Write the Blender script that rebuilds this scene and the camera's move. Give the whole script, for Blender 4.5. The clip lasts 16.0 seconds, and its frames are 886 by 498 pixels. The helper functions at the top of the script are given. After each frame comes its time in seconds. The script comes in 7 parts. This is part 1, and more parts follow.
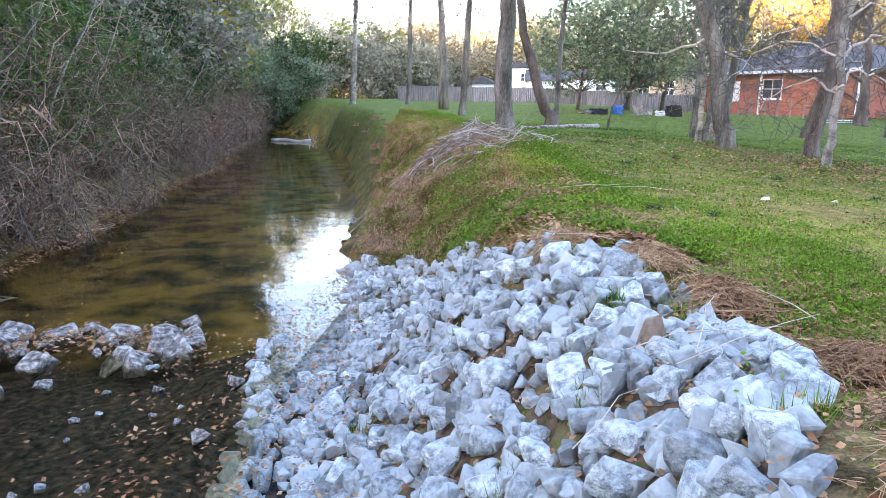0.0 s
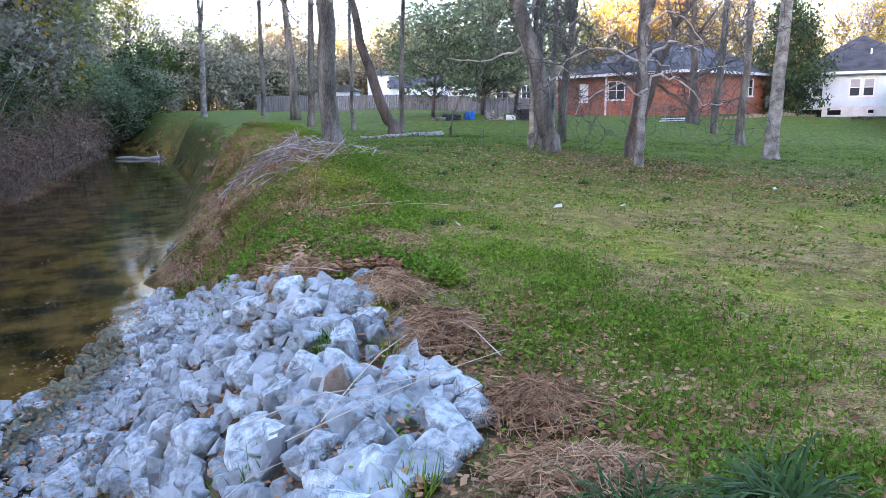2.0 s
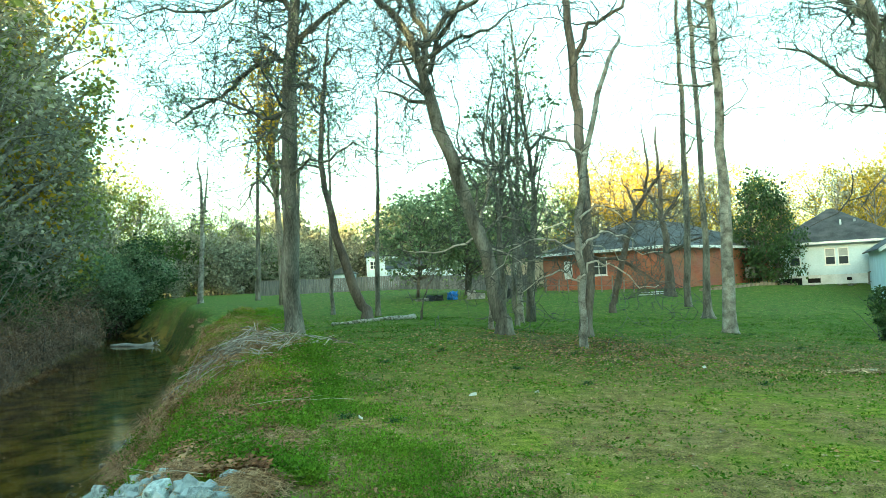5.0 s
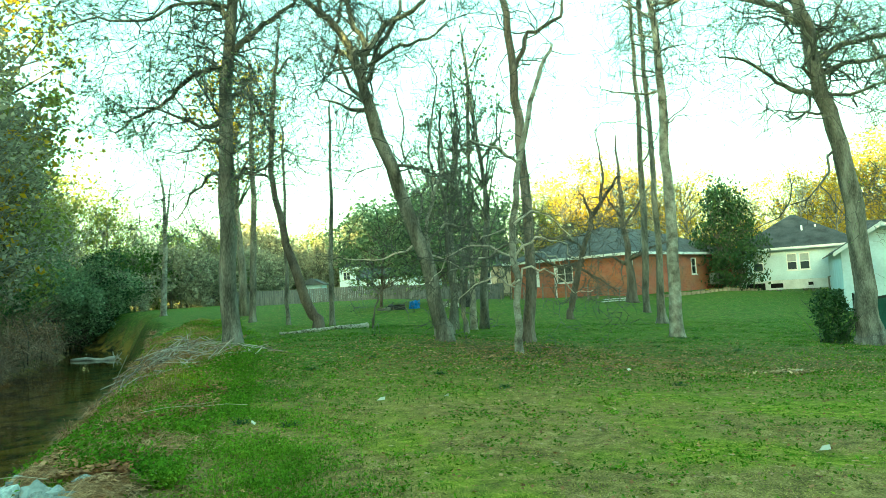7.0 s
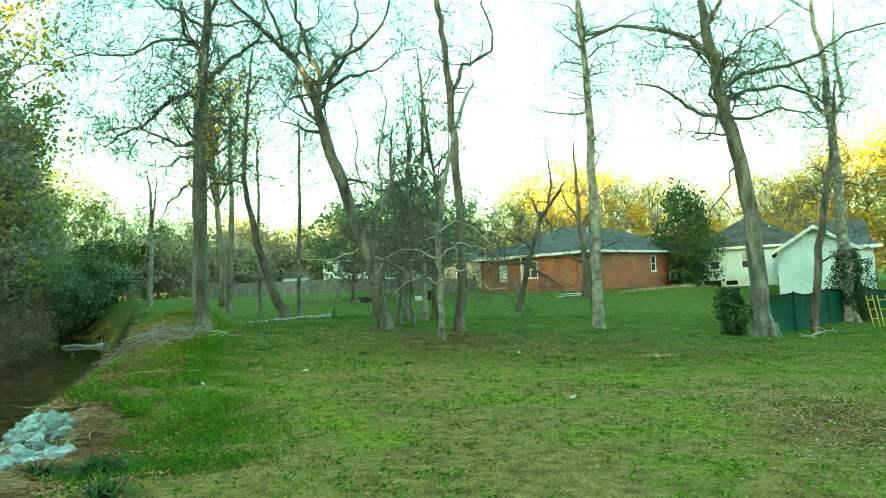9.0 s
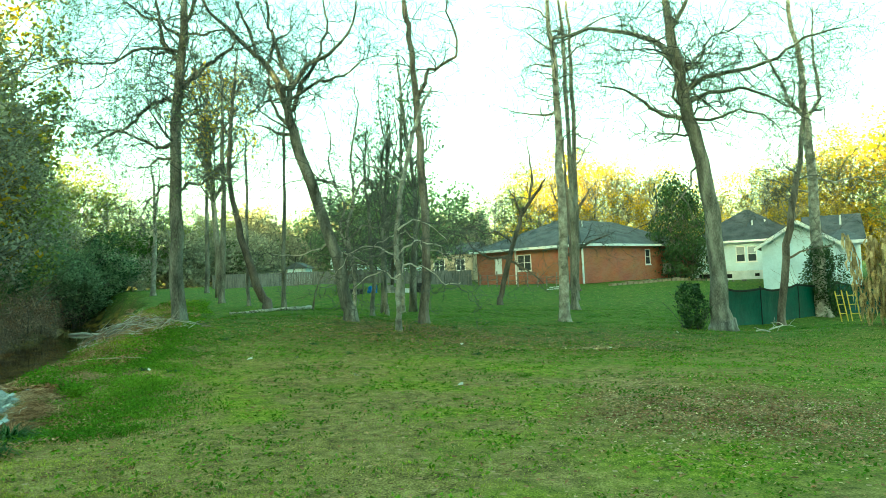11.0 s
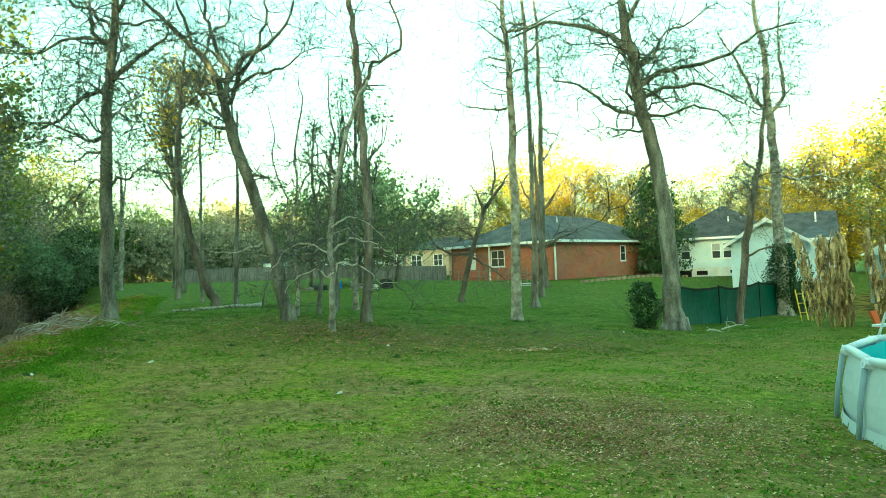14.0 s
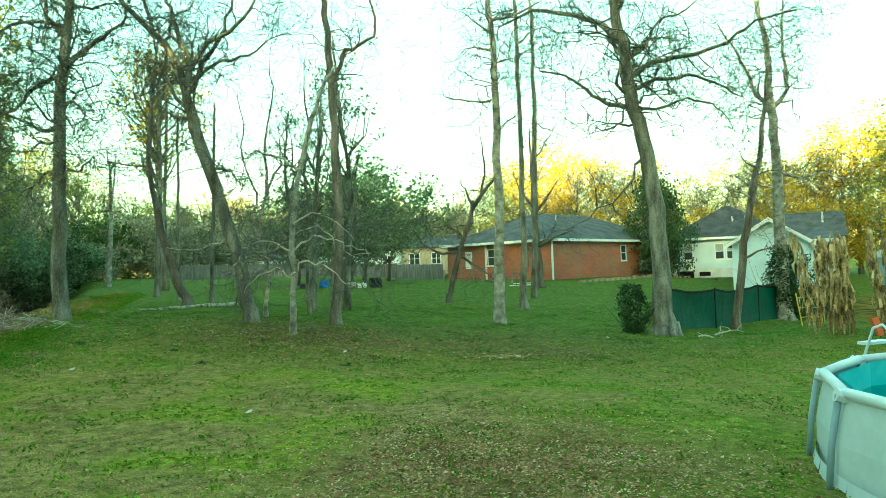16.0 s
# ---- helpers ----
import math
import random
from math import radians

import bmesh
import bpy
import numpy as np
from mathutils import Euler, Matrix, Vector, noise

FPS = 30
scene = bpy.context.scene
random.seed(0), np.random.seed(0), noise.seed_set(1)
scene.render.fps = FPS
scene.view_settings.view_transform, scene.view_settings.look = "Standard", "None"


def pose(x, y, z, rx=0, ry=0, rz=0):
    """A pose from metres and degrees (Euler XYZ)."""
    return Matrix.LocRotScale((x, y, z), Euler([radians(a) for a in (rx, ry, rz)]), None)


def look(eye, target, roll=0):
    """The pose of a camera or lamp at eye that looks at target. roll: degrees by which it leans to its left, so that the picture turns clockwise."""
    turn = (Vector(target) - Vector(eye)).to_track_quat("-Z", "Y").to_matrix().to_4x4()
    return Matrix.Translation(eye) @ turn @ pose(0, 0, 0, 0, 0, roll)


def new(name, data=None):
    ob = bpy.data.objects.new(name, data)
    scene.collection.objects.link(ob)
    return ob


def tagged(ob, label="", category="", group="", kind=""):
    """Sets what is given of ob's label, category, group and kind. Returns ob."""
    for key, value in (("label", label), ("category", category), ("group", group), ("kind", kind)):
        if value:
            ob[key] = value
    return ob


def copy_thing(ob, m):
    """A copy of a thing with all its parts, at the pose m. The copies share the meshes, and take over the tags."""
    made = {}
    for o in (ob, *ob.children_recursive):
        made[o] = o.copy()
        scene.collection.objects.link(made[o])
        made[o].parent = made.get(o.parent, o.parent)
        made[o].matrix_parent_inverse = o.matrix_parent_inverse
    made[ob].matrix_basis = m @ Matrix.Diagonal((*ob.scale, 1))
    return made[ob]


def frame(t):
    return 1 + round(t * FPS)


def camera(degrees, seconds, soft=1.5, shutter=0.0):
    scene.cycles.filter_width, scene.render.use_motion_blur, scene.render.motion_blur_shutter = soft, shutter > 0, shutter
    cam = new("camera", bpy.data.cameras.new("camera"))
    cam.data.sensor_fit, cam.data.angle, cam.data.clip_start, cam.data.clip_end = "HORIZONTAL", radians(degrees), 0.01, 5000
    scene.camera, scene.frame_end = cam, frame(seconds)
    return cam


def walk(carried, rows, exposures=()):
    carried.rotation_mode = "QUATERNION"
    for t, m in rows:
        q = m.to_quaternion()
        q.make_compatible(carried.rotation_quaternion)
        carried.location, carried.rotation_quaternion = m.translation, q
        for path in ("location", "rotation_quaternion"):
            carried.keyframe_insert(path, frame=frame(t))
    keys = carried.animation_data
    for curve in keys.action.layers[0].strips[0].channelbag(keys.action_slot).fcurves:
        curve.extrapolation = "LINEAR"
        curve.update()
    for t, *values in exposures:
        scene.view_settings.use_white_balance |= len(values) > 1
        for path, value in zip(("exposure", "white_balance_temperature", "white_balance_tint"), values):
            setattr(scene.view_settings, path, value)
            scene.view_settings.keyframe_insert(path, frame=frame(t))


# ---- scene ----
cam = camera(67.0, 16.0, soft=0.5)
ROWS = [
    (0.0, -0.100, 0.085, 1.709, -1.68, -12.30, 0.59),
    (0.5, 0.033, 0.458, 1.715, -3.87, -12.27, 0.04),
    (1.0, 0.387, 0.806, 1.699, -4.81, -12.19, -0.14),
    (1.5, 0.761, 0.786, 1.753, -7.95, -11.93, -0.48),
    (2.0, 1.055, 0.409, 1.804, -11.70, -11.81, -1.10),
    (2.5, 1.216, -0.021, 1.830, -12.33, -11.88, -1.24),
    (3.0, 1.353, -0.263, 1.834, -11.88, -12.06, -1.18),
    (3.5, 1.492, -0.416, 1.894, -11.14, -12.14, -1.17),
    (3.7, 1.530, -0.470, 1.900, -11.10, -12.10, -1.20),
    (3.9, 1.560, -0.520, 1.912, -11.05, -5.35, -1.35),
    (4.0, 1.576, -0.540, 1.921, -11.03, -5.23, -1.39),
    (4.2, 1.680, -0.520, 1.980, -11.10, -5.10, -1.70),
    (4.3, 1.735, -0.505, 2.010, -11.20, -0.40, -2.00),
    (4.4, 1.795, -0.490, 2.040, -11.30, 2.35, -2.35),
    (4.5, 1.853, -0.470, 2.060, -11.37, 2.55, -2.54),
    (4.7, 1.940, -0.450, 2.060, -11.50, 2.75, -2.65),
    (7.0, 3.017, -0.701, 1.924, -13.37, 3.84, -3.45),
    (7.5, 3.128, -1.726, 1.910, -14.22, 4.34, -3.43),
    (8.0, 3.309, -2.592, 1.979, -14.07, 3.83, -3.15),
    (8.5, 3.517, -3.262, 1.972, -14.06, 3.43, -3.00),
    (9.0, 3.751, -3.871, 1.938, -14.10, 3.16, -2.90),
    (11.5, 5.373, -5.451, 2.031, -12.51, 2.26, -2.53),
    (12.0, 5.611, -5.488, 2.072, -12.63, 2.11, -2.52),
    (12.5, 5.868, -5.478, 2.077, -12.68, 2.04, -2.55),
    (13.0, 6.112, -5.560, 2.076, -12.90, 2.01, -2.66),
    (13.5, 6.418, -5.433, 2.065, -13.11, 1.93, -2.56),
    (14.0, 6.726, -5.227, 2.057, -13.26, 1.87, -2.34),
    (14.5, 7.052, -5.003, 2.063, -13.30, 1.82, -2.21),
    (15.0, 7.378, -4.779, 2.093, -13.30, 1.72, -2.20),
    (15.5, 7.699, -4.548, 2.090, -13.31, 1.68, -1.98),
    (16.0, 7.984, -4.337, 2.089, -12.52, 1.71, -1.85),
]
walk(
    cam,
    [(t, pose(x, y, z, 90 + pitch, 0, yaw) @ pose(0, 0, 0, 0, 0, roll)) for t, x, y, z, yaw, pitch, roll in ROWS],
    exposures=[(0.0, 4.2, 5850, 33), (0.6, 4.08, 5800, 34), (1.4, 3.76, 5650, 35), (2.1, 3.7, 5450, 36), (3.0, 3.65, 5230, 21), (3.5, 3.63, 5060, 10), (4.0, 3.58, 4980, 5), (4.5, 3.5, 5500, -12), (6.8, 3.5, 6700, -51), (9.5, 3.46, 6950, -51), (16.0, 3.36, 7000, -50)],
)

# ---- daylight: low evening sun behind the camera, open sky ----
SUN_DIR = Vector((0.50, 0.86, -0.085)).normalized()
world = bpy.data.worlds.new("evening_sky")
scene.world = world
world.use_nodes = True
wn = world.node_tree.nodes
sky = wn.new("ShaderNodeTexSky")
sky.sky_type, sky.sun_disc = "NISHITA", False
sky.sun_elevation = math.asin(-SUN_DIR.z)
sky.sun_rotation = math.atan2(-SUN_DIR.x, -SUN_DIR.y)
sky.air_density, sky.dust_density, sky.ozone_density = 1.0, 2.0, 1.0
world.node_tree.links.new(sky.outputs["Color"], wn["Background"].inputs["Color"])
wn["Background"].inputs["Strength"].default_value = 0.15

sun_lamp = new("sun", bpy.data.lights.new("sun", "SUN"))
sun_lamp.data.energy, sun_lamp.data.angle, sun_lamp.data.color = 5.0, radians(0.6), (1.0, 0.66, 0.30)
sun_lamp.matrix_world = look((0, 0, 60), Vector((0, 0, 60)) + SUN_DIR)


# ---- materials ----
def material(name, colours, scale=4.0, rough=0.85, bump_size=0.0, bump_scale=30.0, vary=0.0, fine=0.35, metal=0.0, stretch=(1, 1, 1), translucent=0.0, island=False, spec=0.3):
    """colours: two to four stops of a ramp over noise at two scales; vary: brightness spread between objects or pieces."""
    m = bpy.data.materials.new(name)
    m.use_nodes = True
    n, ln = m.node_tree.nodes, m.node_tree.links
    bsdf = n["Principled BSDF"]
    bsdf.inputs["Roughness"].default_value, bsdf.inputs["Metallic"].default_value = rough, metal
    bsdf.inputs["Specular IOR Level"].default_value = spec
    where = n.new("ShaderNodeTexCoord")
    mapping = n.new("ShaderNodeMapping")
    mapping.inputs["Scale"].default_value = stretch
    ln.new(where.outputs["Object"], mapping.inputs["Vector"])
    big, small, mix = n.new("ShaderNodeTexNoise"), n.new("ShaderNodeTexNoise"), n.new("ShaderNodeMix")
    big.inputs["Scale"].default_value, big.inputs["Detail"].default_value = scale, 6
    small.inputs["Scale"].default_value, small.inputs["Detail"].default_value = scale * 11, 4
    mix.inputs[0].default_value = fine
    ln.new(mapping.outputs[0], big.inputs["Vector"])
    ln.new(mapping.outputs[0], small.inputs["Vector"])
    ln.new(big.outputs[0], mix.inputs[2])
    ln.new(small.outputs[0], mix.inputs[3])
    ramp = n.new("ShaderNodeValToRGB")
    els = ramp.color_ramp.elements
    while len(els) < len(colours):
        els.new(0.5)
    for k, c in enumerate(colours):
        els[k].position = 0.37 + 0.26 * k / (len(colours) - 1)
        els[k].color = (*c, 1)
    ln.new(mix.outputs[0], ramp.inputs[0])
    out = ramp.outputs[0]
    if vary:
        hsv = n.new("ShaderNodeHueSaturation")
        rnd = n.new("ShaderNodeNewGeometry") if island else n.new("ShaderNodeObjectInfo")
        spread = n.new("ShaderNodeMapRange")
        spread.inputs["To Min"].default_value, spread.inputs["To Max"].default_value = 1 - vary, 1 + vary
        ln.new(rnd.outputs["Random Per Island" if island else "Random"], spread.inputs["Value"])
        ln.new(spread.outputs[0], hsv.inputs["Value"])
        ln.new(out, hsv.inputs["Color"])
        out = hsv.outputs[0]
    ln.new(out, bsdf.inputs["Base Color"])
    if bump_size:
        b, t = n.new("ShaderNodeBump"), n.new("ShaderNodeTexNoise")
        t.inputs["Scale"].default_value, t.inputs["Detail"].default_value = bump_scale, 5
        b.inputs["Strength"].default_value, b.inputs["Distance"].default_value = 0.8, bump_size
        ln.new(mapping.outputs[0], t.inputs["Vector"])
        ln.new(t.outputs[0], b.inputs["Height"])
        ln.new(b.outputs[0], bsdf.inputs["Normal"])
    if translucent:
        tl, mx = n.new("ShaderNodeBsdfTranslucent"), n.new("ShaderNodeMixShader")
        mx.inputs[0].default_value = translucent
        ln.new(out, tl.inputs["Color"])
        ln.new(bsdf.outputs[0], mx.inputs[1])
        ln.new(tl.outputs[0], mx.inputs[2])
        ln.new(mx.outputs[0], n["Material Output"].inputs["Surface"])
    return m


BARK = material("grey_bark", [(0.058, 0.057, 0.047), (0.168, 0.162, 0.137), (0.31, 0.305, 0.265)], 4.0, 0.95, 0.04, 12, 0.15, stretch=(1, 1, 0.25))
BARK_RED = material("red_brown_bark", [(0.06, 0.05, 0.042), (0.165, 0.14, 0.115), (0.28, 0.25, 0.215)], 4.0, 0.95, 0.03, 14, 0.1, stretch=(1, 1, 0.22))
BARK_PALE = material("pale_lichen_bark", [(0.10, 0.092, 0.075), (0.26, 0.245, 0.21), (0.45, 0.44, 0.39)], 4.0, 0.95, 0.02, 16, 0.1)
BARK_DARK = material("dark_bark", [(0.055, 0.047, 0.04), (0.13, 0.11, 0.092), (0.20, 0.175, 0.15)], 3.0, 0.95, 0.03, 14, 0.1, stretch=(1, 1, 0.3))
TWIG = material("bare_twig", [(0.065, 0.066, 0.06), (0.14, 0.138, 0.125)], 2.0, 0.95)
TWIG_BROWN = material("brown_tangle", [(0.09, 0.057, 0.038), (0.26, 0.175, 0.125), (0.46, 0.345, 0.265)], 1.2, 0.95, vary=0.55, island=True)
LEAF_GREEN = material("green_leaf", [(0.045, 0.095, 0.017), (0.09, 0.16, 0.03), (0.15, 0.21, 0.048)], 0.6, 0.6, vary=0.4, island=True, translucent=0.3)
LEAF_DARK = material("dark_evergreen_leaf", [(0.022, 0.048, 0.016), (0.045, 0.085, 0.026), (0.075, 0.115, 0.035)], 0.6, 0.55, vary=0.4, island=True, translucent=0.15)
LEAF_OLIVE = material("olive_leaf", [(0.12, 0.155, 0.04), (0.22, 0.25, 0.065), (0.31, 0.29, 0.09)], 0.3, 0.65, vary=0.4, island=True, translucent=0.35)
# young leaf colour with golden evening sunlight mixed into it
LEAF_SUN_GOLD = material("sunlit_yellow_green_leaf", [(0.23, 0.20, 0.03), (0.52, 0.34, 0.03), (0.29, 0.28, 0.05)], 0.2, 0.65, vary=0.35, island=True, translucent=0.4)
LEAF_OAK = material("grey_green_oak_leaf", [(0.12, 0.17, 0.085), (0.20, 0.26, 0.14), (0.28, 0.32, 0.19)], 0.5, 0.7, vary=0.35, island=True, translucent=0.4)
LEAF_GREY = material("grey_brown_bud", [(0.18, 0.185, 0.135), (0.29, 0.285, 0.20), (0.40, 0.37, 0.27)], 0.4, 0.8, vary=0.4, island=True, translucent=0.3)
DEAD_LEAF = material("fallen_leaf", [(0.17, 0.07, 0.028), (0.36, 0.185, 0.08), (0.46, 0.30, 0.16)], 1.5, 0.8, vary=0.4, island=True, translucent=0.15)
STRAW = material("dead_straw", [(0.17, 0.09, 0.043), (0.37, 0.225, 0.115), (0.54, 0.385, 0.22)], 2.0, 0.85, vary=0.45, island=True)
GRASS = material("grass_blade", [(0.09, 0.13, 0.008), (0.18, 0.24, 0.013), (0.33, 0.36, 0.04)], 0.5, 0.8, vary=0.5, island=True, translucent=0.3, spec=0.08)
GRASS_DRY = material("dry_grass_blade", [(0.32, 0.26, 0.05), (0.54, 0.43, 0.12), (0.42, 0.38, 0.06)], 0.5, 0.85, vary=0.45, island=True, translucent=0.25, spec=0.08)
# blades past the trees: the shade there is mixed into their green
GRASS_DEEP_SHADED = material("deep_green_shaded_blade", [(0.045, 0.10, 0.013), (0.10, 0.185, 0.02), (0.20, 0.28, 0.045)], 0.5, 0.8, vary=0.5, island=True, translucent=0.3, spec=0.08)
REED = material("pale_reed", [(0.50, 0.42, 0.30), (0.66, 0.58, 0.44)], 3.0, 0.7)
GRASS_LUSH = material("lush_grass_blade", [(0.09, 0.18, 0.016), (0.215, 0.325, 0.034)], 0.5, 0.8, vary=0.45, island=True, translucent=0.3, spec=0.08)
STONE = material("pale_limestone", [(0.24, 0.26, 0.25), (0.50, 0.55, 0.53), (0.68, 0.735, 0.71)], 2.6, 0.9, 0.05, 7, 0.3, fine=0.3)
STONE_WET = material("lichened_creek_stone", [(0.08, 0.065, 0.05), (0.26, 0.235, 0.20), (0.52, 0.51, 0.46)], 3.0, 0.75, 0.04, 8, 0.25, fine=0.25)
STONE_TAN = material("tan_stone", [(0.24, 0.17, 0.11), (0.40, 0.31, 0.22)], 4.0, 0.9, 0.02, 26)
LOG = material("weathered_log", [(0.12, 0.10, 0.08), (0.27, 0.24, 0.20), (0.42, 0.39, 0.34)], 3.0, 0.95, 0.03, 18, 0.15)
LOG_MOSSY = material("mottled_log", [(0.07, 0.065, 0.05), (0.20, 0.18, 0.14), (0.50, 0.48, 0.42), (0.12, 0.12, 0.07)], 9.0, 0.95, 0.04, 20, 0.2)
LOG_PALE = material("bleached_log", [(0.38, 0.34, 0.29), (0.60, 0.56, 0.50)], 3.0, 0.85, 0.02, 18)
WHITE_SIDING = material("white_siding", [(0.52, 0.62, 0.68), (0.68, 0.79, 0.86)], 0.8, 0.6, vary=0.04)
WHITE_TRIM = material("white_trim", [(0.72, 0.72, 0.72), (0.84, 0.84, 0.84)], 2.0, 0.55)
SHINGLE = material("dark_shingle", [(0.035, 0.04, 0.045), (0.065, 0.07, 0.075), (0.09, 0.095, 0.10)], 1.2, 0.9, 0.01, 60, 0.2)
TAN_SIDING = material("tan_siding", [(0.40, 0.33, 0.24), (0.50, 0.42, 0.32)], 1.0, 0.7)
FOUNDATION = material("painted_block", [(0.55, 0.56, 0.56), (0.72, 0.73, 0.73)], 2.0, 0.85)
CRAWL_SHADE = material("crawl_space_shade", [(0.008, 0.008, 0.008), (0.02, 0.02, 0.02)], 2.0, 0.9)
GREY_BOARD = material("weathered_grey_board", [(0.10, 0.10, 0.10), (0.17, 0.17, 0.168), (0.23, 0.225, 0.22)], 2.0, 0.9, 0.004, 30, 0.16, stretch=(4, 4, 0.5))
GREEN_MESH = material("green_screen_cloth", [(0.004, 0.05, 0.035), (0.008, 0.085, 0.06)], 1.2, 0.6, 0.02, 5)
BLACK_CLOTH = material("black_hem", [(0.006, 0.008, 0.008), (0.015, 0.02, 0.02)], 3.0, 0.7)
STEEL = material("galvanised_steel", [(0.40, 0.41, 0.42), (0.55, 0.56, 0.57)], 5.0, 0.45, metal=0.7)
POOL_SKIN = material("pale_pool_liner", [(0.52, 0.58, 0.60), (0.62, 0.68, 0.70)], 1.5, 0.5)
POOL_STRIPE = material("blue_grey_leg", [(0.26, 0.33, 0.38), (0.34, 0.42, 0.47)], 2.0, 0.45)
POOL_RIM = material("white_tube_rim", [(0.66, 0.72, 0.76), (0.78, 0.82, 0.85)], 3.0, 0.35)
POOL_INSIDE = material("turquoise_liner", [(0.16, 0.62, 0.68), (0.25, 0.74, 0.78)], 1.0, 0.4)
CORN = material("dead_corn_leaf", [(0.25, 0.16, 0.07), (0.47, 0.34, 0.17), (0.66, 0.53, 0.31)], 2.0, 0.85, vary=0.5, island=True, translucent=0.2)
ORANGE = material("orange_plastic", [(0.60, 0.10, 0.03), (0.72, 0.15, 0.05)], 2.0, 0.45)
YELLOW = material("yellow_paint", [(0.60, 0.42, 0.05), (0.72, 0.52, 0.10)], 3.0, 0.5)
BLUE = material("blue_tarp", [(0.02, 0.12, 0.42), (0.05, 0.20, 0.55)], 3.0, 0.5)
BLACK = material("black_plastic", [(0.012, 0.012, 0.013), (0.03, 0.03, 0.03)], 3.0, 0.5)
RUBBISH = material("mixed_pale_scrap", [(0.20, 0.18, 0.16), (0.55, 0.53, 0.50)], 3.0, 0.8, vary=0.3)
WOOD_GREY = material("grey_deck_wood", [(0.18, 0.16, 0.14), (0.30, 0.27, 0.24)], 3.0, 0.9, 0.004, 30, 0.12)
PAPER = material("pale_litter", [(0.60, 0.56, 0.45), (0.72, 0.68, 0.58)], 4.0, 0.8)
CURTAIN = material("window_blind", [(0.30, 0.32, 0.34), (0.42, 0.44, 0.46)], 1.0, 0.8)


def glass_material():
    m = bpy.data.materials.new("window_glass")
    m.use_nodes = True
    b = m.node_tree.nodes["Principled BSDF"]
    b.inputs["Base Color"].default_value = (0.05, 0.06, 0.07, 1)
    b.inputs["Roughness"].default_value, b.inputs["Specular IOR Level"].default_value = 0.06, 0.7
    return m


GLASS = glass_material()


def water_material(name, tint, wave, gloss_tint=(1, 1, 1)):
    """Clear water: what lies under it shows through a tint, the surface mirrors by its Fresnel gloss."""
    m = bpy.data.materials.new(name)
    m.use_nodes = True
    n, ln = m.node_tree.nodes, m.node_tree.links
    n.remove(n["Principled BSDF"])
    clear, gloss, mix, fres = n.new("ShaderNodeBsdfTransparent"), n.new("ShaderNodeBsdfGlossy"), n.new("ShaderNodeMixShader"), n.new("ShaderNodeFresnel")
    clear.inputs["Color"].default_value = (*tint, 1)
    gloss.inputs["Roughness"].default_value, gloss.inputs["Color"].default_value = 0.03, (*gloss_tint, 1)
    fres.inputs["IOR"].default_value = 1.33
    tex, b, co = n.new("ShaderNodeTexNoise"), n.new("ShaderNodeBump"), n.new("ShaderNodeTexCoord")
    tex.inputs["Scale"].default_value, tex.inputs["Detail"].default_value = 2.2, 3
    b.inputs["Strength"].default_value, b.inputs["Distance"].default_value = 0.35, wave
    ln.new(co.outputs["Object"], tex.inputs["Vector"])
    ln.new(tex.outputs[0], b.inputs["Height"])
    ln.new(b.outputs[0], gloss.inputs["Normal"])
    ln.new(b.outputs[0], fres.inputs["Normal"])
    ln.new(fres.outputs[0], mix.inputs[0])
    ln.new(clear.outputs[0], mix.inputs[1])
    ln.new(gloss.outputs[0], mix.inputs[2])
    ln.new(mix.outputs[0], n["Material Output"].inputs["Surface"])
    return m


WATER_CREEK = water_material("creek_water", (0.92, 0.86, 0.68), 0.012)
WATER_POOL = water_material("pool_water", (0.40, 0.66, 0.60), 0.004)


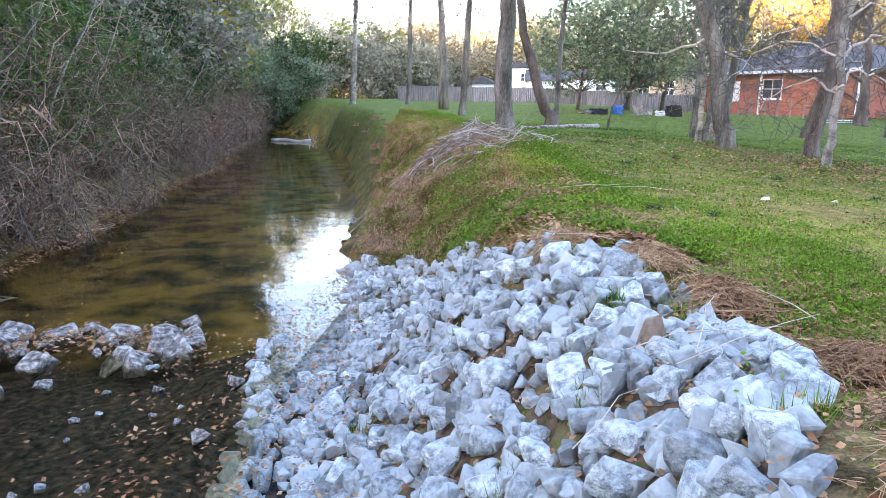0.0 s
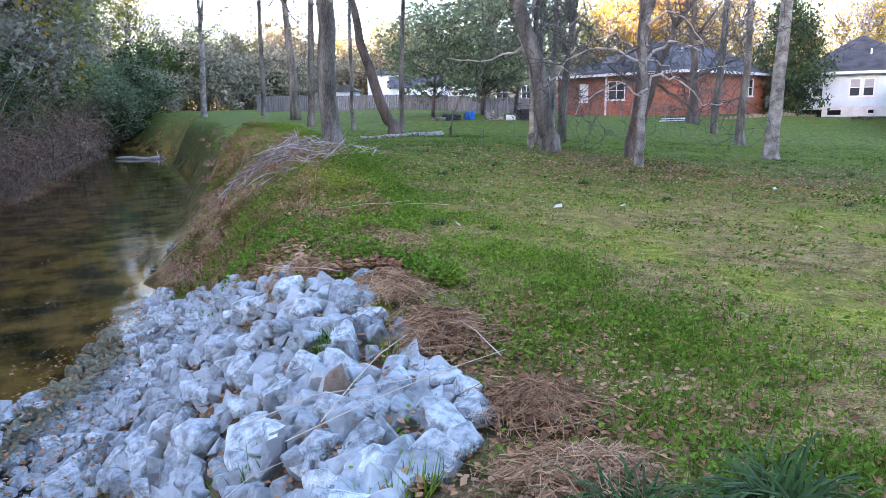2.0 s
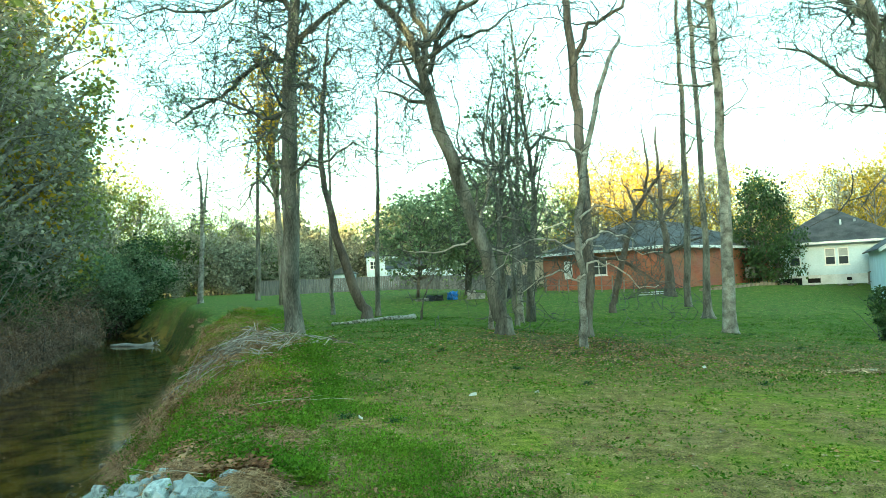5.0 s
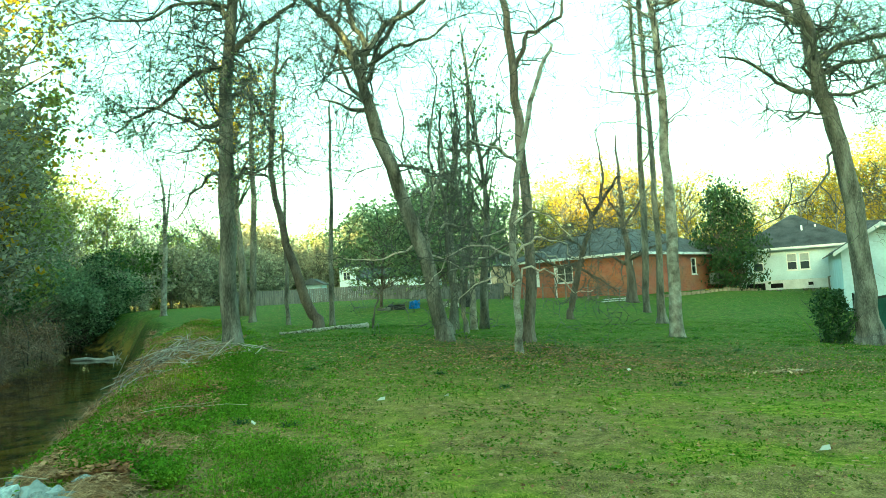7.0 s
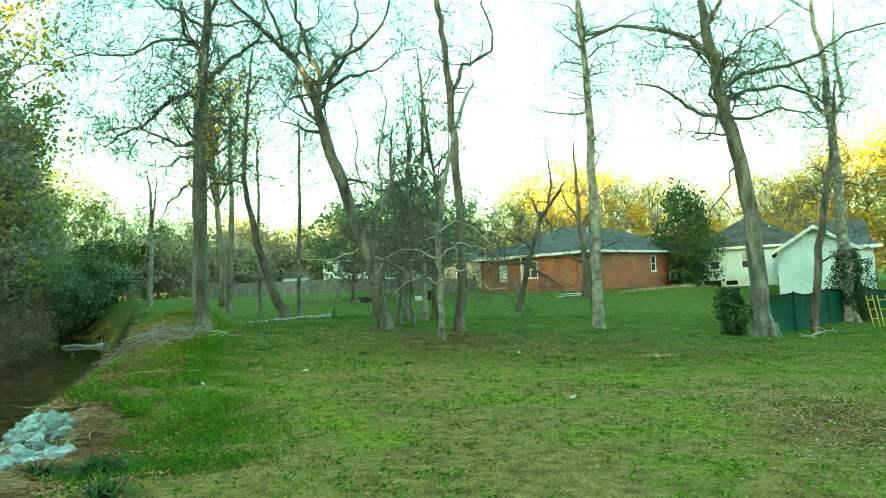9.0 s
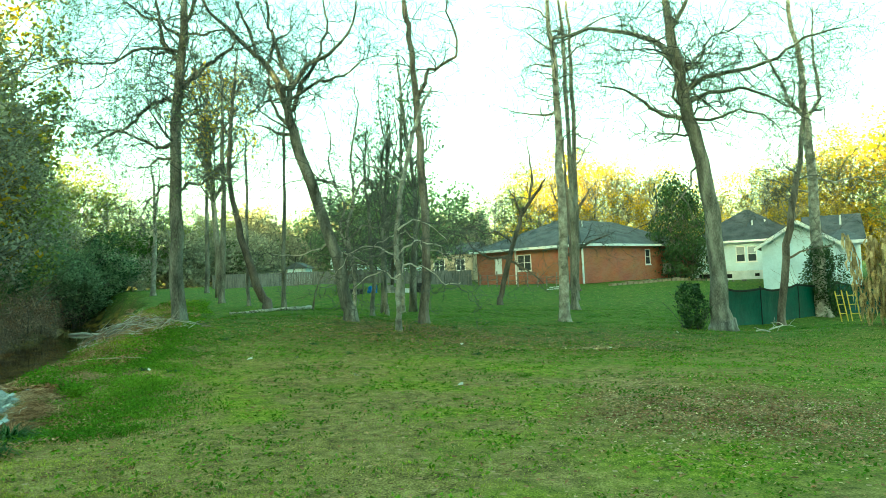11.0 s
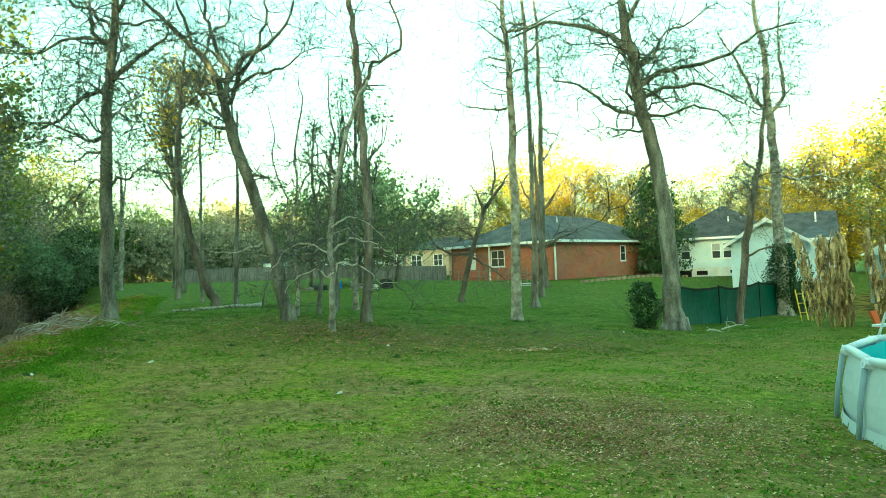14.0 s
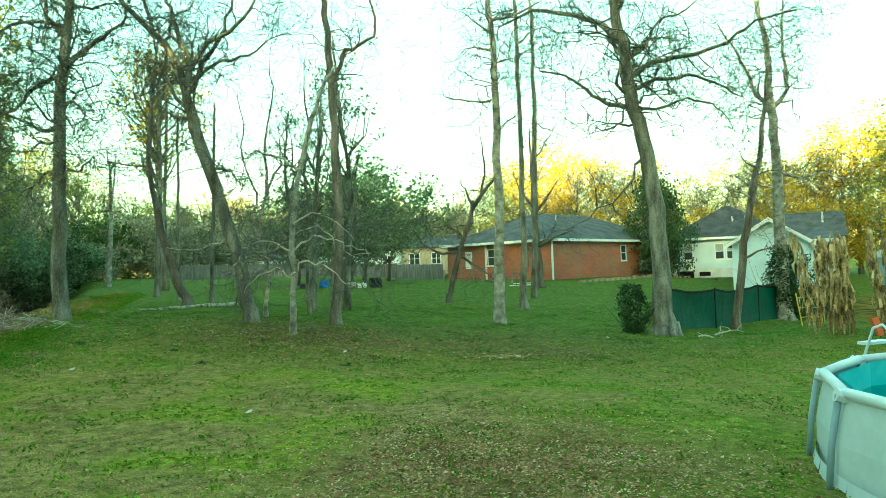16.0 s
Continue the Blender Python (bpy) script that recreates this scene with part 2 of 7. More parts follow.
def ground_material():
    """One sheet: lawn with tree shade tinted into its far green, thin worn grass, bank earth with straw and leaves, and
    the creek's sandy bed, by height and by plan.
    """
    m = bpy.data.materials.new("ground_cover")
    m.use_nodes = True
    n, ln = m.node_tree.nodes, m.node_tree.links
    bsdf = n["Principled BSDF"]
    bsdf.inputs["Roughness"].default_value, bsdf.inputs["Specular IOR Level"].default_value = 0.95, 0.05
    co = n.new("ShaderNodeTexCoord")

    def tex(scale, detail=6):
        t = n.new("ShaderNodeTexNoise")
        t.inputs["Scale"].default_value, t.inputs["Detail"].default_value = scale, detail
        ln.new(co.outputs["Object"], t.inputs["Vector"])
        return t.outputs[0]

    def ramp(src, stops):
        r = n.new("ShaderNodeValToRGB")
        while len(r.color_ramp.elements) < len(stops):
            r.color_ramp.elements.new(0.5)
        for e, (p, c) in zip(r.color_ramp.elements, stops):
            e.position, e.color = p, (*c, 1)
        ln.new(src, r.inputs[0])
        return r.outputs[0]

    def blend(fac, a, b):
        x = n.new("ShaderNodeMix")
        x.data_type = "RGBA"
        ln.new(fac, x.inputs[0])
        ln.new(a, x.inputs[6])
        ln.new(b, x.inputs[7])
        return x.outputs[2]

    def clumped(fine, coarse, share):
        x = n.new("ShaderNodeMix")
        x.inputs[0].default_value = share
        ln.new(tex(fine, 8), x.inputs[2])
        ln.new(tex(coarse, 5), x.inputs[3])
        return x.outputs[0]

    grass = ramp(clumped(58.0, 9.0, 0.42), [(0.36, (0.045, 0.058, 0.007)), (0.45, (0.13, 0.168, 0.015)), (0.54, (0.25, 0.275, 0.029)), (0.64, (0.46, 0.40, 0.085))])
    # deep: lawn beyond the trees, its shade put into the colour
    deep = ramp(clumped(44.0, 4.5, 0.5), [(0.36, (0.016, 0.042, 0.01)), (0.46, (0.048, 0.102, 0.017)), (0.54, (0.095, 0.162, 0.028)), (0.64, (0.21, 0.24, 0.055))])
    worn = ramp(clumped(62.0, 7.0, 0.4), [(0.36, (0.06, 0.043, 0.016)), (0.46, (0.175, 0.138, 0.045)), (0.55, (0.31, 0.235, 0.082)), (0.65, (0.47, 0.365, 0.15))])
    patchy = ramp(tex(0.6, 9), [(0.36, (0, 0, 0)), (0.56, (1, 1, 1))])
    patch = n.new('ShaderNodeMath')
    patch.operation, patch.use_clamp = 'MULTIPLY', True
    lawn_green = n.new('ShaderNodeMix')
    lawn_green.data_type = 'RGBA'
    ln.new(deep, lawn_green.inputs[6])
    ln.new(grass, lawn_green.inputs[7])
    green = blend(patch.outputs[0], lawn_green.outputs[2], worn)
    earth = ramp(tex(7.0, 9), [(0.34, (0.025, 0.018, 0.012)), (0.46, (0.085, 0.058, 0.035)), (0.56, (0.17, 0.115, 0.072)), (0.66, (0.10, 0.12, 0.028))])
    sand = ramp(tex(1.3, 10), [(0.38, (0.016, 0.015, 0.008)), (0.47, (0.11, 0.075, 0.018)), (0.6, (0.28, 0.185, 0.042)), (0.72, (0.15, 0.10, 0.028))])
    gravel = ramp(tex(13.0, 8), [(0.36, (0.012, 0.012, 0.012)), (0.52, (0.05, 0.045, 0.04)), (0.66, (0.11, 0.075, 0.05)), (0.76, (0.22, 0.20, 0.18))])
    kind = n.new("ShaderNodeVertexColor")
    kind.layer_name = "cover"
    ln.new(patchy, patch.inputs[0])
    ln.new(kind.outputs[1], patch.inputs[1])
    ln.new(kind.outputs[1], lawn_green.inputs[0])
    sep = n.new("ShaderNodeSeparateColor")
    ln.new(kind.outputs[0], sep.inputs[0])

    def edge(src, wobble):
        a, b = n.new("ShaderNodeMath"), n.new("ShaderNodeMath")
        a.operation, b.operation = "MULTIPLY_ADD", "SUBTRACT"
        ln.new(tex(wobble, 6), a.inputs[0])
        a.inputs[1].default_value = 0.9
        ln.new(src, a.inputs[2])
        ln.new(a.outputs[0], b.inputs[0])
        b.inputs[1].default_value = 0.45
        b.use_clamp = True
        return b.outputs[0]

    # small dead leaves trodden into the grass, thicker where the litter lies
    leafy = n.new("ShaderNodeVertexColor")
    leafy.layer_name = "litter"
    warp, cells, spot, chosen, fleck = n.new("ShaderNodeVectorMath"), n.new("ShaderNodeTexVoronoi"), n.new("ShaderNodeMath"), n.new("ShaderNodeMath"), n.new("ShaderNodeMath")
    warp.operation, spot.operation, chosen.operation, fleck.operation = "MULTIPLY_ADD", "LESS_THAN", "LESS_THAN", "MULTIPLY"
    wob = n.new("ShaderNodeTexNoise")
    wob.inputs["Scale"].default_value = 22.0
    ln.new(co.outputs["Object"], wob.inputs["Vector"])
    ln.new(wob.outputs["Color"], warp.inputs[0])
    warp.inputs[1].default_value = (0.05, 0.05, 0.0)
    ln.new(co.outputs["Object"], warp.inputs[2])
    cells.inputs["Scale"].default_value = 15.0
    ln.new(warp.outputs[0], cells.inputs["Vector"])
    ln.new(cells.outputs["Distance"], spot.inputs[0])
    spot.inputs[1].default_value = 0.36
    tone = n.new("ShaderNodeSeparateColor")
    ln.new(cells.outputs["Color"], tone.inputs[0])
    lit = n.new("ShaderNodeSeparateColor")
    ln.new(leafy.outputs[0], lit.inputs[0])
    ln.new(tone.outputs[0], chosen.inputs[0])
    ln.new(lit.outputs[0], chosen.inputs[1])
    ln.new(spot.outputs[0], fleck.inputs[0])
    ln.new(chosen.outputs[0], fleck.inputs[1])
    dead = ramp(tone.outputs[1], [(0.1, (0.13, 0.055, 0.025)), (0.5, (0.30, 0.16, 0.08)), (0.9, (0.44, 0.31, 0.19))])
    mixed = blend(edge(sep.outputs[0], 2.5), green, earth)
    mixed = blend(fleck.outputs[0], mixed, dead)
    mixed = blend(edge(sep.outputs[1], 3.0), mixed, blend(edge(sep.outputs[2], 1.5), sand, gravel))
    ln.new(mixed, bsdf.inputs["Base Color"])
    b = n.new("ShaderNodeBump")
    b.inputs["Strength"].default_value, b.inputs["Distance"].default_value = 0.7, 0.04
    ln.new(clumped(48.0, 12.0, 0.5), b.inputs["Height"])
    ln.new(b.outputs[0], bsdf.inputs["Normal"])
    return m


GROUND = ground_material()


# ---- mesh helpers ----
class Geo:
    """Collects vertices and faces of one mesh."""

    def __init__(self):
        self.v, self.f = [], []

    def quad(self, a, b, c, d):
        k = len(self.v)
        self.v += [tuple(a), tuple(b), tuple(c), tuple(d)]
        self.f.append((k, k + 1, k + 2, k + 3))

    def leaf(self, at, size, rng, slim=0.5, up=0.0):
        """A folded leaf: two triangles on a spine."""
        d = Vector((rng.gauss(0, 1), rng.gauss(0, 1), rng.gauss(0, 0.7) + up)).normalized()
        s = d.cross(Vector((rng.gauss(0, 1), rng.gauss(0, 1), rng.gauss(0, 1)))).normalized() * size * slim * 0.5
        at = Vector(at)
        lift = d.cross(s).normalized() * size * 0.12
        k = len(self.v)
        mid = at + d * size * 0.45
        self.v += [tuple(at), tuple(mid + s + lift), tuple(at + d * size), tuple(mid - s + lift)]
        self.f += [(k, k + 1, k + 2), (k, k + 2, k + 3)]

    def lying(self, at, size, rng, slim=0.6):
        """A curled leaf lying almost flat."""
        w = rng.uniform(0, 2 * math.pi)
        d = Vector((math.cos(w), math.sin(w), rng.gauss(0.05, 0.22)))
        s = Vector((-math.sin(w), math.cos(w), rng.gauss(0, 0.3))) * size * slim * 0.5
        at, lift = Vector(at), Vector((0, 0, size * rng.uniform(-0.05, 0.15)))
        k = len(self.v)
        self.v += [tuple(at), tuple(at + d * size * 0.45 + s + lift), tuple(at + d * size), tuple(at + d * size * 0.45 - s + lift)]
        self.f += [(k, k + 1, k + 2), (k, k + 2, k + 3)]

    def blade(self, at, height, width, lean, turn):
        c, s = math.cos(turn), math.sin(turn)
        x, y, z = at
        k = len(self.v)
        self.v += [(x - width * c, y - width * s, z), (x + width * c, y + width * s, z), (x - lean * s, y + lean * c, z + height)]
        self.f.append((k, k + 1, k + 2))

    def tube(self, pts, radii, sides=6, cap=True):
        pts = [Vector(p) for p in pts]
        k0 = len(self.v)
        run = pts[-1] - pts[0]
        ref = min((abs(run.x), Vector((1, 0, 0))), (abs(run.y), Vector((0, 1, 0))), (abs(run.z), Vector((0, 0, 1))), key=lambda q: q[0])[1]
        for i, p in enumerate(pts):
            d = (pts[min(i + 1, len(pts) - 1)] - pts[max(i - 1, 0)]).normalized()
            a = d.cross(ref).normalized()
            b = d.cross(a)
            for s in range(sides):
                w = 2 * math.pi * s / sides
                self.v.append(tuple(p + (a * math.cos(w) + b * math.sin(w)) * radii[i]))
        for i in range(len(pts) - 1):
            for s in range(sides):
                a, b = k0 + i * sides + s, k0 + i * sides + (s + 1) % sides
                self.f.append((a, b, b + sides, a + sides))
        if cap:
            self.f.append(tuple(range(k0 + sides - 1, k0 - 1, -1)))
            self.f.append(tuple(range(k0 + (len(pts) - 1) * sides, k0 + len(pts) * sides)))

    def box(self, x0, x1, y0, y1, z0, z1):
        k = len(self.v)
        self.v += [(x0, y0, z0), (x1, y0, z0), (x1, y1, z0), (x0, y1, z0), (x0, y0, z1), (x1, y0, z1), (x1, y1, z1), (x0, y1, z1)]
        self.f += [tuple(k + i for i in q) for q in ((3, 2, 1, 0), (4, 5, 6, 7), (0, 1, 5, 4), (1, 2, 6, 5), (2, 3, 7, 6), (3, 0, 4, 7))]

    def prism(self, outline, z0, z1):
        """An upright prism over a plan outline."""
        k, m = len(self.v), len(outline)
        self.v += [(x, y, z0) for x, y in outline] + [(x, y, z1) for x, y in outline]
        self.f += [tuple(range(k + m - 1, k - 1, -1)), tuple(range(k + m, k + 2 * m))]
        self.f += [(k + i, k + (i + 1) % m, k + m + (i + 1) % m, k + m + i) for i in range(m)]

    def mesh(self, name, mat, smooth_faces=False):
        me = bpy.data.meshes.new(name)
        me.from_pydata(self.v, [], self.f)
        me.materials.append(mat)
        if smooth_faces:
            me.polygons.foreach_set("use_smooth", [True] * len(me.polygons))
        me.update()
        return me


def part(name, geo, mat, parent=None, label="", smooth_faces=False, mesh=None):
    ob = new(name, mesh or geo.mesh(name, mat, smooth_faces))
    if parent:
        ob.parent = parent
    return tagged(ob, label)


def thing(name, at, label, category, group="", kind="", turn=0.0):
    ob = new(name)
    ob.matrix_basis = pose(*at, 0, 0, turn)
    ob.empty_display_size = 0.2
    return tagged(ob, label, category, group, kind)


def wander(p, d, length, steps, rng, bend=0.25, lift=0.0):
    """A crooked line from p."""
    p, d, out = Vector(p), Vector(d).normalized(), [Vector(p)]
    for _ in range(steps):
        d = (d + Vector((rng.gauss(0, bend), rng.gauss(0, bend), rng.gauss(0, bend) + lift))).normalized()
        p = p + d * (length / steps)
        out.append(p)
    return out


# ---- the lie of the land ----
WATER = -0.95


def smooth(a, b, v):
    s = min(1.0, max(0.0, (v - a) / (b - a)))
    return s * s * (3 - 2 * s)


def lerp_line(v, stops):
    """Piecewise smooth line through (v, value) stops."""
    if v <= stops[0][0]:
        return stops[0][1]
    for (a, p), (b, q) in zip(stops, stops[1:]):
        if v <= b:
            return p + (q - p) * smooth(a, b, v)
    return stops[-1][1]


def bank_right(y):
    return lerp_line(y, [(-60, 4.0), (-8, -0.6), (2, -2.1), (6, -2.3), (9, -1.9), (17, -2.0), (28, -3.2), (45, -6.6), (80, -20.0), (300, -90.0)])


def bank_left(y):
    return lerp_line(y, [(-60, -8.0), (4, -6.4), (12, -6.7), (24, -8.2), (45, -11.0), (80, -24.0), (300, -96.0)])


def bump(x, y, cx, cy, r):
    return math.exp(-((x - cx) ** 2 + (y - cy) ** 2) / (r * r))


def lawn(x, y):
    far = min(y, 75.0)
    x, y = max(-6.0, min(x, 48.0)), max(-6.0, min(y, 44.0))
    z = 0.8255 - 0.0426 * x - 0.0301 * y - 0.00052 * x * x + 0.00022 * x * y + 0.00164 * y * y
    z += 0.34 * bump(x, y, 5.5, 15.5, 4.5) + 0.22 * bump(x, y, 4.0, 22.0, 4.0) + 0.16 * bump(x, y, 12.5, 3.5, 3.0)
    z -= 0.22 * bump(x, y, 13.0, 11.5, 3.0) + 0.28 * bump(x, y, 23.5, 17.0, 5.0) - 0.55 * bump(x, y, 24.5, 12.8, 3.2)
    z -= 0.25 * bump(x, y, 1.6, 3.4, 1.6) - 0.16 * bump(x, y, 1.4, 14.8, 2.6)
    z += 0.5 * bump(x, y, 40.0, 52.0, 7.0)
    cap = 1.14 + 0.018 * max(0.0, far - 22) * smooth(24, 10, x) + 0.8 * smooth(24, 40, x) * smooth(38, 50, y)
    return cap - math.log1p(math.exp(7 * (cap - z))) / 7


def ground(x, y):
    """The height of the one sheet of ground."""
    right, left = bank_right(y), bank_left(y)
    bed = WATER - 0.28
    wide = lerp_line(y, [(-10, 3.6), (4, 3.5), (8, 3.3), (14, 3.0), (20, 1.7), (30, 1.4), (45, 1.6), (60, 3.0)])
    up = smooth(-0.12, 1.0, (x - right) / wide) ** lerp_line(y, [(5.4, 3.4), (7.5, 2.7), (9.5, 1.5), (12, 0.9), (16, 0.8)])
    z = bed + (lawn(x, y) - bed) * up
    rise = smooth(-0.3, 2.6, left - x)
    z += (0.75 - bed) * rise * (1 - up)
    z += 0.25 * math.exp(-((x + 1.95 + 0.12 * math.sin(3.1 * y)) / 0.5) ** 2) * smooth(2.6, 3.8, y) * smooth(7.7, 6.9, y)
    z += 0.16 * bump(x, y, 0.3, 10.4, 1.4) * up
    if -30 < y < 90 and abs(x) < 60:
        rough = noise.noise((x * 1.7, y * 1.7, 0.0)) * 0.035 + noise.noise((x * 0.5, y * 0.5, 4.0)) * 0.05
        bank = smooth(0.0, 0.3, x - right) * smooth(5.5, 3.2, x - right) * smooth(4.5, 8.0, y) * smooth(40, 26, y)
        rough += bank * (0.17 * noise.noise((x * 1.15, y * 1.0, 7.0)) + 0.075 * noise.noise((x * 3.1, y * 2.6, 3.0)))
        z += rough * smooth(-30, 0, y) * smooth(60, 20, abs(x))
    return z


def litter(x, y):
    """How thickly dead leaves lie in the grass."""
    trees = 0.62 * math.exp(-((x - 9.0) / 7.0) ** 2 - ((y - 12.6) / 2.3) ** 2)
    patch = 0.62 * bump(x, y, 9.8, 1.2, 1.5) + 0.35 * bump(x, y, 12.0, -0.6, 1.3)
    edge = 0.5 * bump(x, y, 2.4, 2.2, 1.0) + 0.4 * smooth(5.5, 3.0, x - bank_right(y)) * smooth(0, 3, y) * smooth(26, 16, y)
    return min(0.8, 0.11 + trees + patch + edge)


def spaced(lo, hi, near_lo, near_hi, step, growth):
    """Grid lines that are close between near_lo and near_hi and grow apart outside."""
    mid = [near_lo + step * i for i in range(int((near_hi - near_lo) / step) + 1)]
    left, right, s = [], [], step
    p = near_lo
    while p > lo:
        s *= growth
        p -= s
        left.append(max(p, lo))
    p, s = mid[-1], step
    while p < hi:
        s *= growth
        p += s
        right.append(min(p, hi))
    return left[::-1] + mid + right


def rip_left(y):
    return lerp_line(y, [(1, -1.8), (3, -1.75), (5, -1.5), (6.5, -1.75), (8, -1.85), (9.5, -1.7), (10.8, -1.35)])


def rip_right(y):
    return lerp_line(y, [(0.8, 0.45), (1.6, 0.85), (2.1, 1.15), (2.6, 1.6), (3.3, 1.8), (4.8, 1.45), (5.2, 1.0), (6, 0.55), (7.5, 0.2), (8.7, -0.1), (9.8, -0.75), (10.8, -1.2)])


def build_ground():
    xs, ys = spaced(-500, 500, -10, 16, 0.2, 1.12), spaced(-400, 700, -7, 24, 0.2, 1.1)
    me = bpy.data.meshes.new("ground")
    verts, cover, fallen = [], [], []
    for y in ys:
        r, l = bank_right(y), bank_left(y)
        for x in xs:
            z = ground(x, y)
            verts.append((x, y, z))
            fallen.append((litter(x, y), 0.0, 0.0, 1.0))
            top = lawn(x, y)
            earth = smooth(0.04, 0.6, top - z) * lerp_line(y, [(8, 1.0), (17, 0.55), (30, 0.45)]) if x > r - 1 else 1.0
            earth = max(earth, 0.6 * bump(x, y, 24.6, 15.8, 1.3), 0.4 * bump(x, y, 9.8, 1.1, 1.3), 0.4 * bump(x, y, 11.6, -0.6, 0.9), 0.45 * bump(x, y, 2.15, 1.8, 0.75), 0.8 * bump(x, y, 8.5, 13.0, 3.2), 0.5 * bump(x, y, 14.0, 12.5, 4.0), 0.5 * smooth(0.7, 0.1, abs(x - rip_right(y) - 0.3)) * smooth(5.8, 4.8, y))
            stony = smooth(-0.5, 0.15, x - r) * smooth(0.5, -0.1, x - rip_right(y)) * smooth(11.0, 10.3, y) * smooth(-0.5, 0.8, y)
            earth = max(earth, stony)
            near = smooth(0.3, 1.0, x - r) * smooth(6.5, 4.5, x - r) * smooth(3.5, 5.5, y) * smooth(30, 16, y)
            earth = min(1.0, max(0.0, earth + near * (0.9 * noise.noise((x * 0.8, y * 0.7, 31.0)) + 0.6 * noise.noise((x * 2.3, y * 2.0, 33.0)) - 0.05)))
            wet = smooth(0.12, -0.06, z - WATER)
            # last value: worn grass near, fading to the shade-tinted green past y = 14
            cover.append((earth, wet, smooth(7.6, 7.0, y), 0.1 + 0.5 * smooth(14, 8, y) + 1.9 * bump(x, y, 5.4, 3.0, 3.8)))
    w = len(xs)
    faces = [(j * w + i, j * w + i + 1, (j + 1) * w + i + 1, (j + 1) * w + i) for j in range(len(ys) - 1) for i in range(w - 1)]
    me.from_pydata(verts, [], faces)
    layer = me.color_attributes.new("cover", "FLOAT_COLOR", "POINT")
    layer.data.foreach_set("color", np.array(cover, np.float32).ravel())
    layer = me.color_attributes.new("litter", "FLOAT_COLOR", "POINT")
    layer.data.foreach_set("color", np.array(fallen, np.float32).ravel())
    me.polygons.foreach_set("use_smooth", [True] * len(faces))
    me.materials.append(GROUND)
    me.update()
    tagged(new("ground", me), "mown lawn running down to a bare creek bank", "ground", kind="structure")


build_ground()


def build_water():
    g = Geo()
    ys = [-60 + 3.0 * i for i in range(122)]
    for a, b in zip(ys, ys[1:]):
        g.quad((bank_left(a) - 0.8, a, WATER), (bank_right(a) + 0.8, a, WATER), (bank_right(b) + 0.8, b, WATER), (bank_left(b) - 0.8, b, WATER))
    ob = part("creek_water", g, WATER_CREEK)
    tagged(ob, "shallow clear creek water over tan sand", "water", kind="structure")


build_water()


# ---- stones ----
def stone_mesh(seed, flat, mat, extra=5, chip=False):
    """A broken block: a rough box with knocked-off corners, chipped edges and uneven faces."""
    rng = random.Random(seed)
    bm = bmesh.new()
    for k in range(8):
        c = Vector(((k & 1) * 2 - 1, (k >> 1 & 1) * 2 - 1, (k >> 2) * 2 - 1)) * 0.52
        if rng.random() < 0.2:
            continue
        for _ in range(2 if rng.random() < 0.4 else 1):
            bm.verts.new(c + Vector((rng.uniform(-0.4, 0.26), rng.uniform(-0.4, 0.26), rng.uniform(-0.4, 0.24))))
    for _ in range(extra):
        bm.verts.new(Vector((rng.gauss(0, 1), rng.gauss(0, 1), rng.gauss(0, 1))).normalized() * rng.uniform(0.66, 0.98))
    hull = bmesh.ops.convex_hull(bm, input=bm.verts)
    loose = [v for v in bm.verts if not v.link_faces]
    bmesh.ops.delete(bm, geom=loose, context="VERTS")
    bmesh.ops.dissolve_limit(bm, angle_limit=radians(11), verts=bm.verts, edges=bm.edges)
    if chip:
        bmesh.ops.bevel(bm, geom=list(bm.edges), offset=0.09, segments=1, affect="EDGES", clamp_overlap=True)
    else:
        bmesh.ops.bevel(bm, geom=list(bm.edges), offset=0.07, segments=2, profile=0.55, affect="EDGES", clamp_overlap=True)
        bmesh.ops.triangulate(bm, faces=bm.faces)
        bmesh.ops.subdivide_edges(bm, edges=[e for e in bm.edges if e.calc_length() > 0.45], cuts=1)
    bmesh.ops.triangulate(bm, faces=bm.faces)
    for v in bm.verts:
        p = v.co
        v.co = p + p.normalized() * (0.06 * noise.noise(p * 1.9 + Vector((seed, 0, 0))) + 0.03 * noise.noise(p * 6 + Vector((0, seed, 0))))
        v.co = Vector((v.co.x * 1.12, v.co.y * 0.86, v.co.z * flat))
    me = bpy.data.meshes.new("stone")
    bm.to_mesh(me)
    bm.free()
    me.materials.append(mat)
    me.polygons.foreach_set("use_smooth", [not chip] * len(me.polygons))
    return me


PALE_STONES = [stone_mesh(20 + k, (0.7, 0.85, 0.6, 0.95)[k % 4], STONE, 6 + k % 6) for k in range(18)]
CREEK_STONES = [stone_mesh(60 + k, 0.75, STONE_WET) for k in range(6)]
TAN_STONE = stone_mesh(90, 0.7, STONE_TAN)
CHIPS = [stone_mesh(120 + k, 0.8, STONE, 1, True) for k in range(8)]


def stone(mesh, x, y, size, rng, sink=0.35, label="angular pale grey limestone block in the bank's riprap", group="riprap stones", tilt=28):
    ob = new("stone", mesh)
    z = ground(x, y) + size * (0.62 - sink)
    ob.matrix_basis = pose(x, y, z, rng.uniform(-tilt, tilt), rng.uniform(-tilt, tilt), rng.uniform(0, 360)) @ Matrix.Diagonal((size, size * rng.uniform(0.8, 1.1), size * rng.uniform(0.85, 1.1), 1))
    return tagged(ob, label, "stone", group)


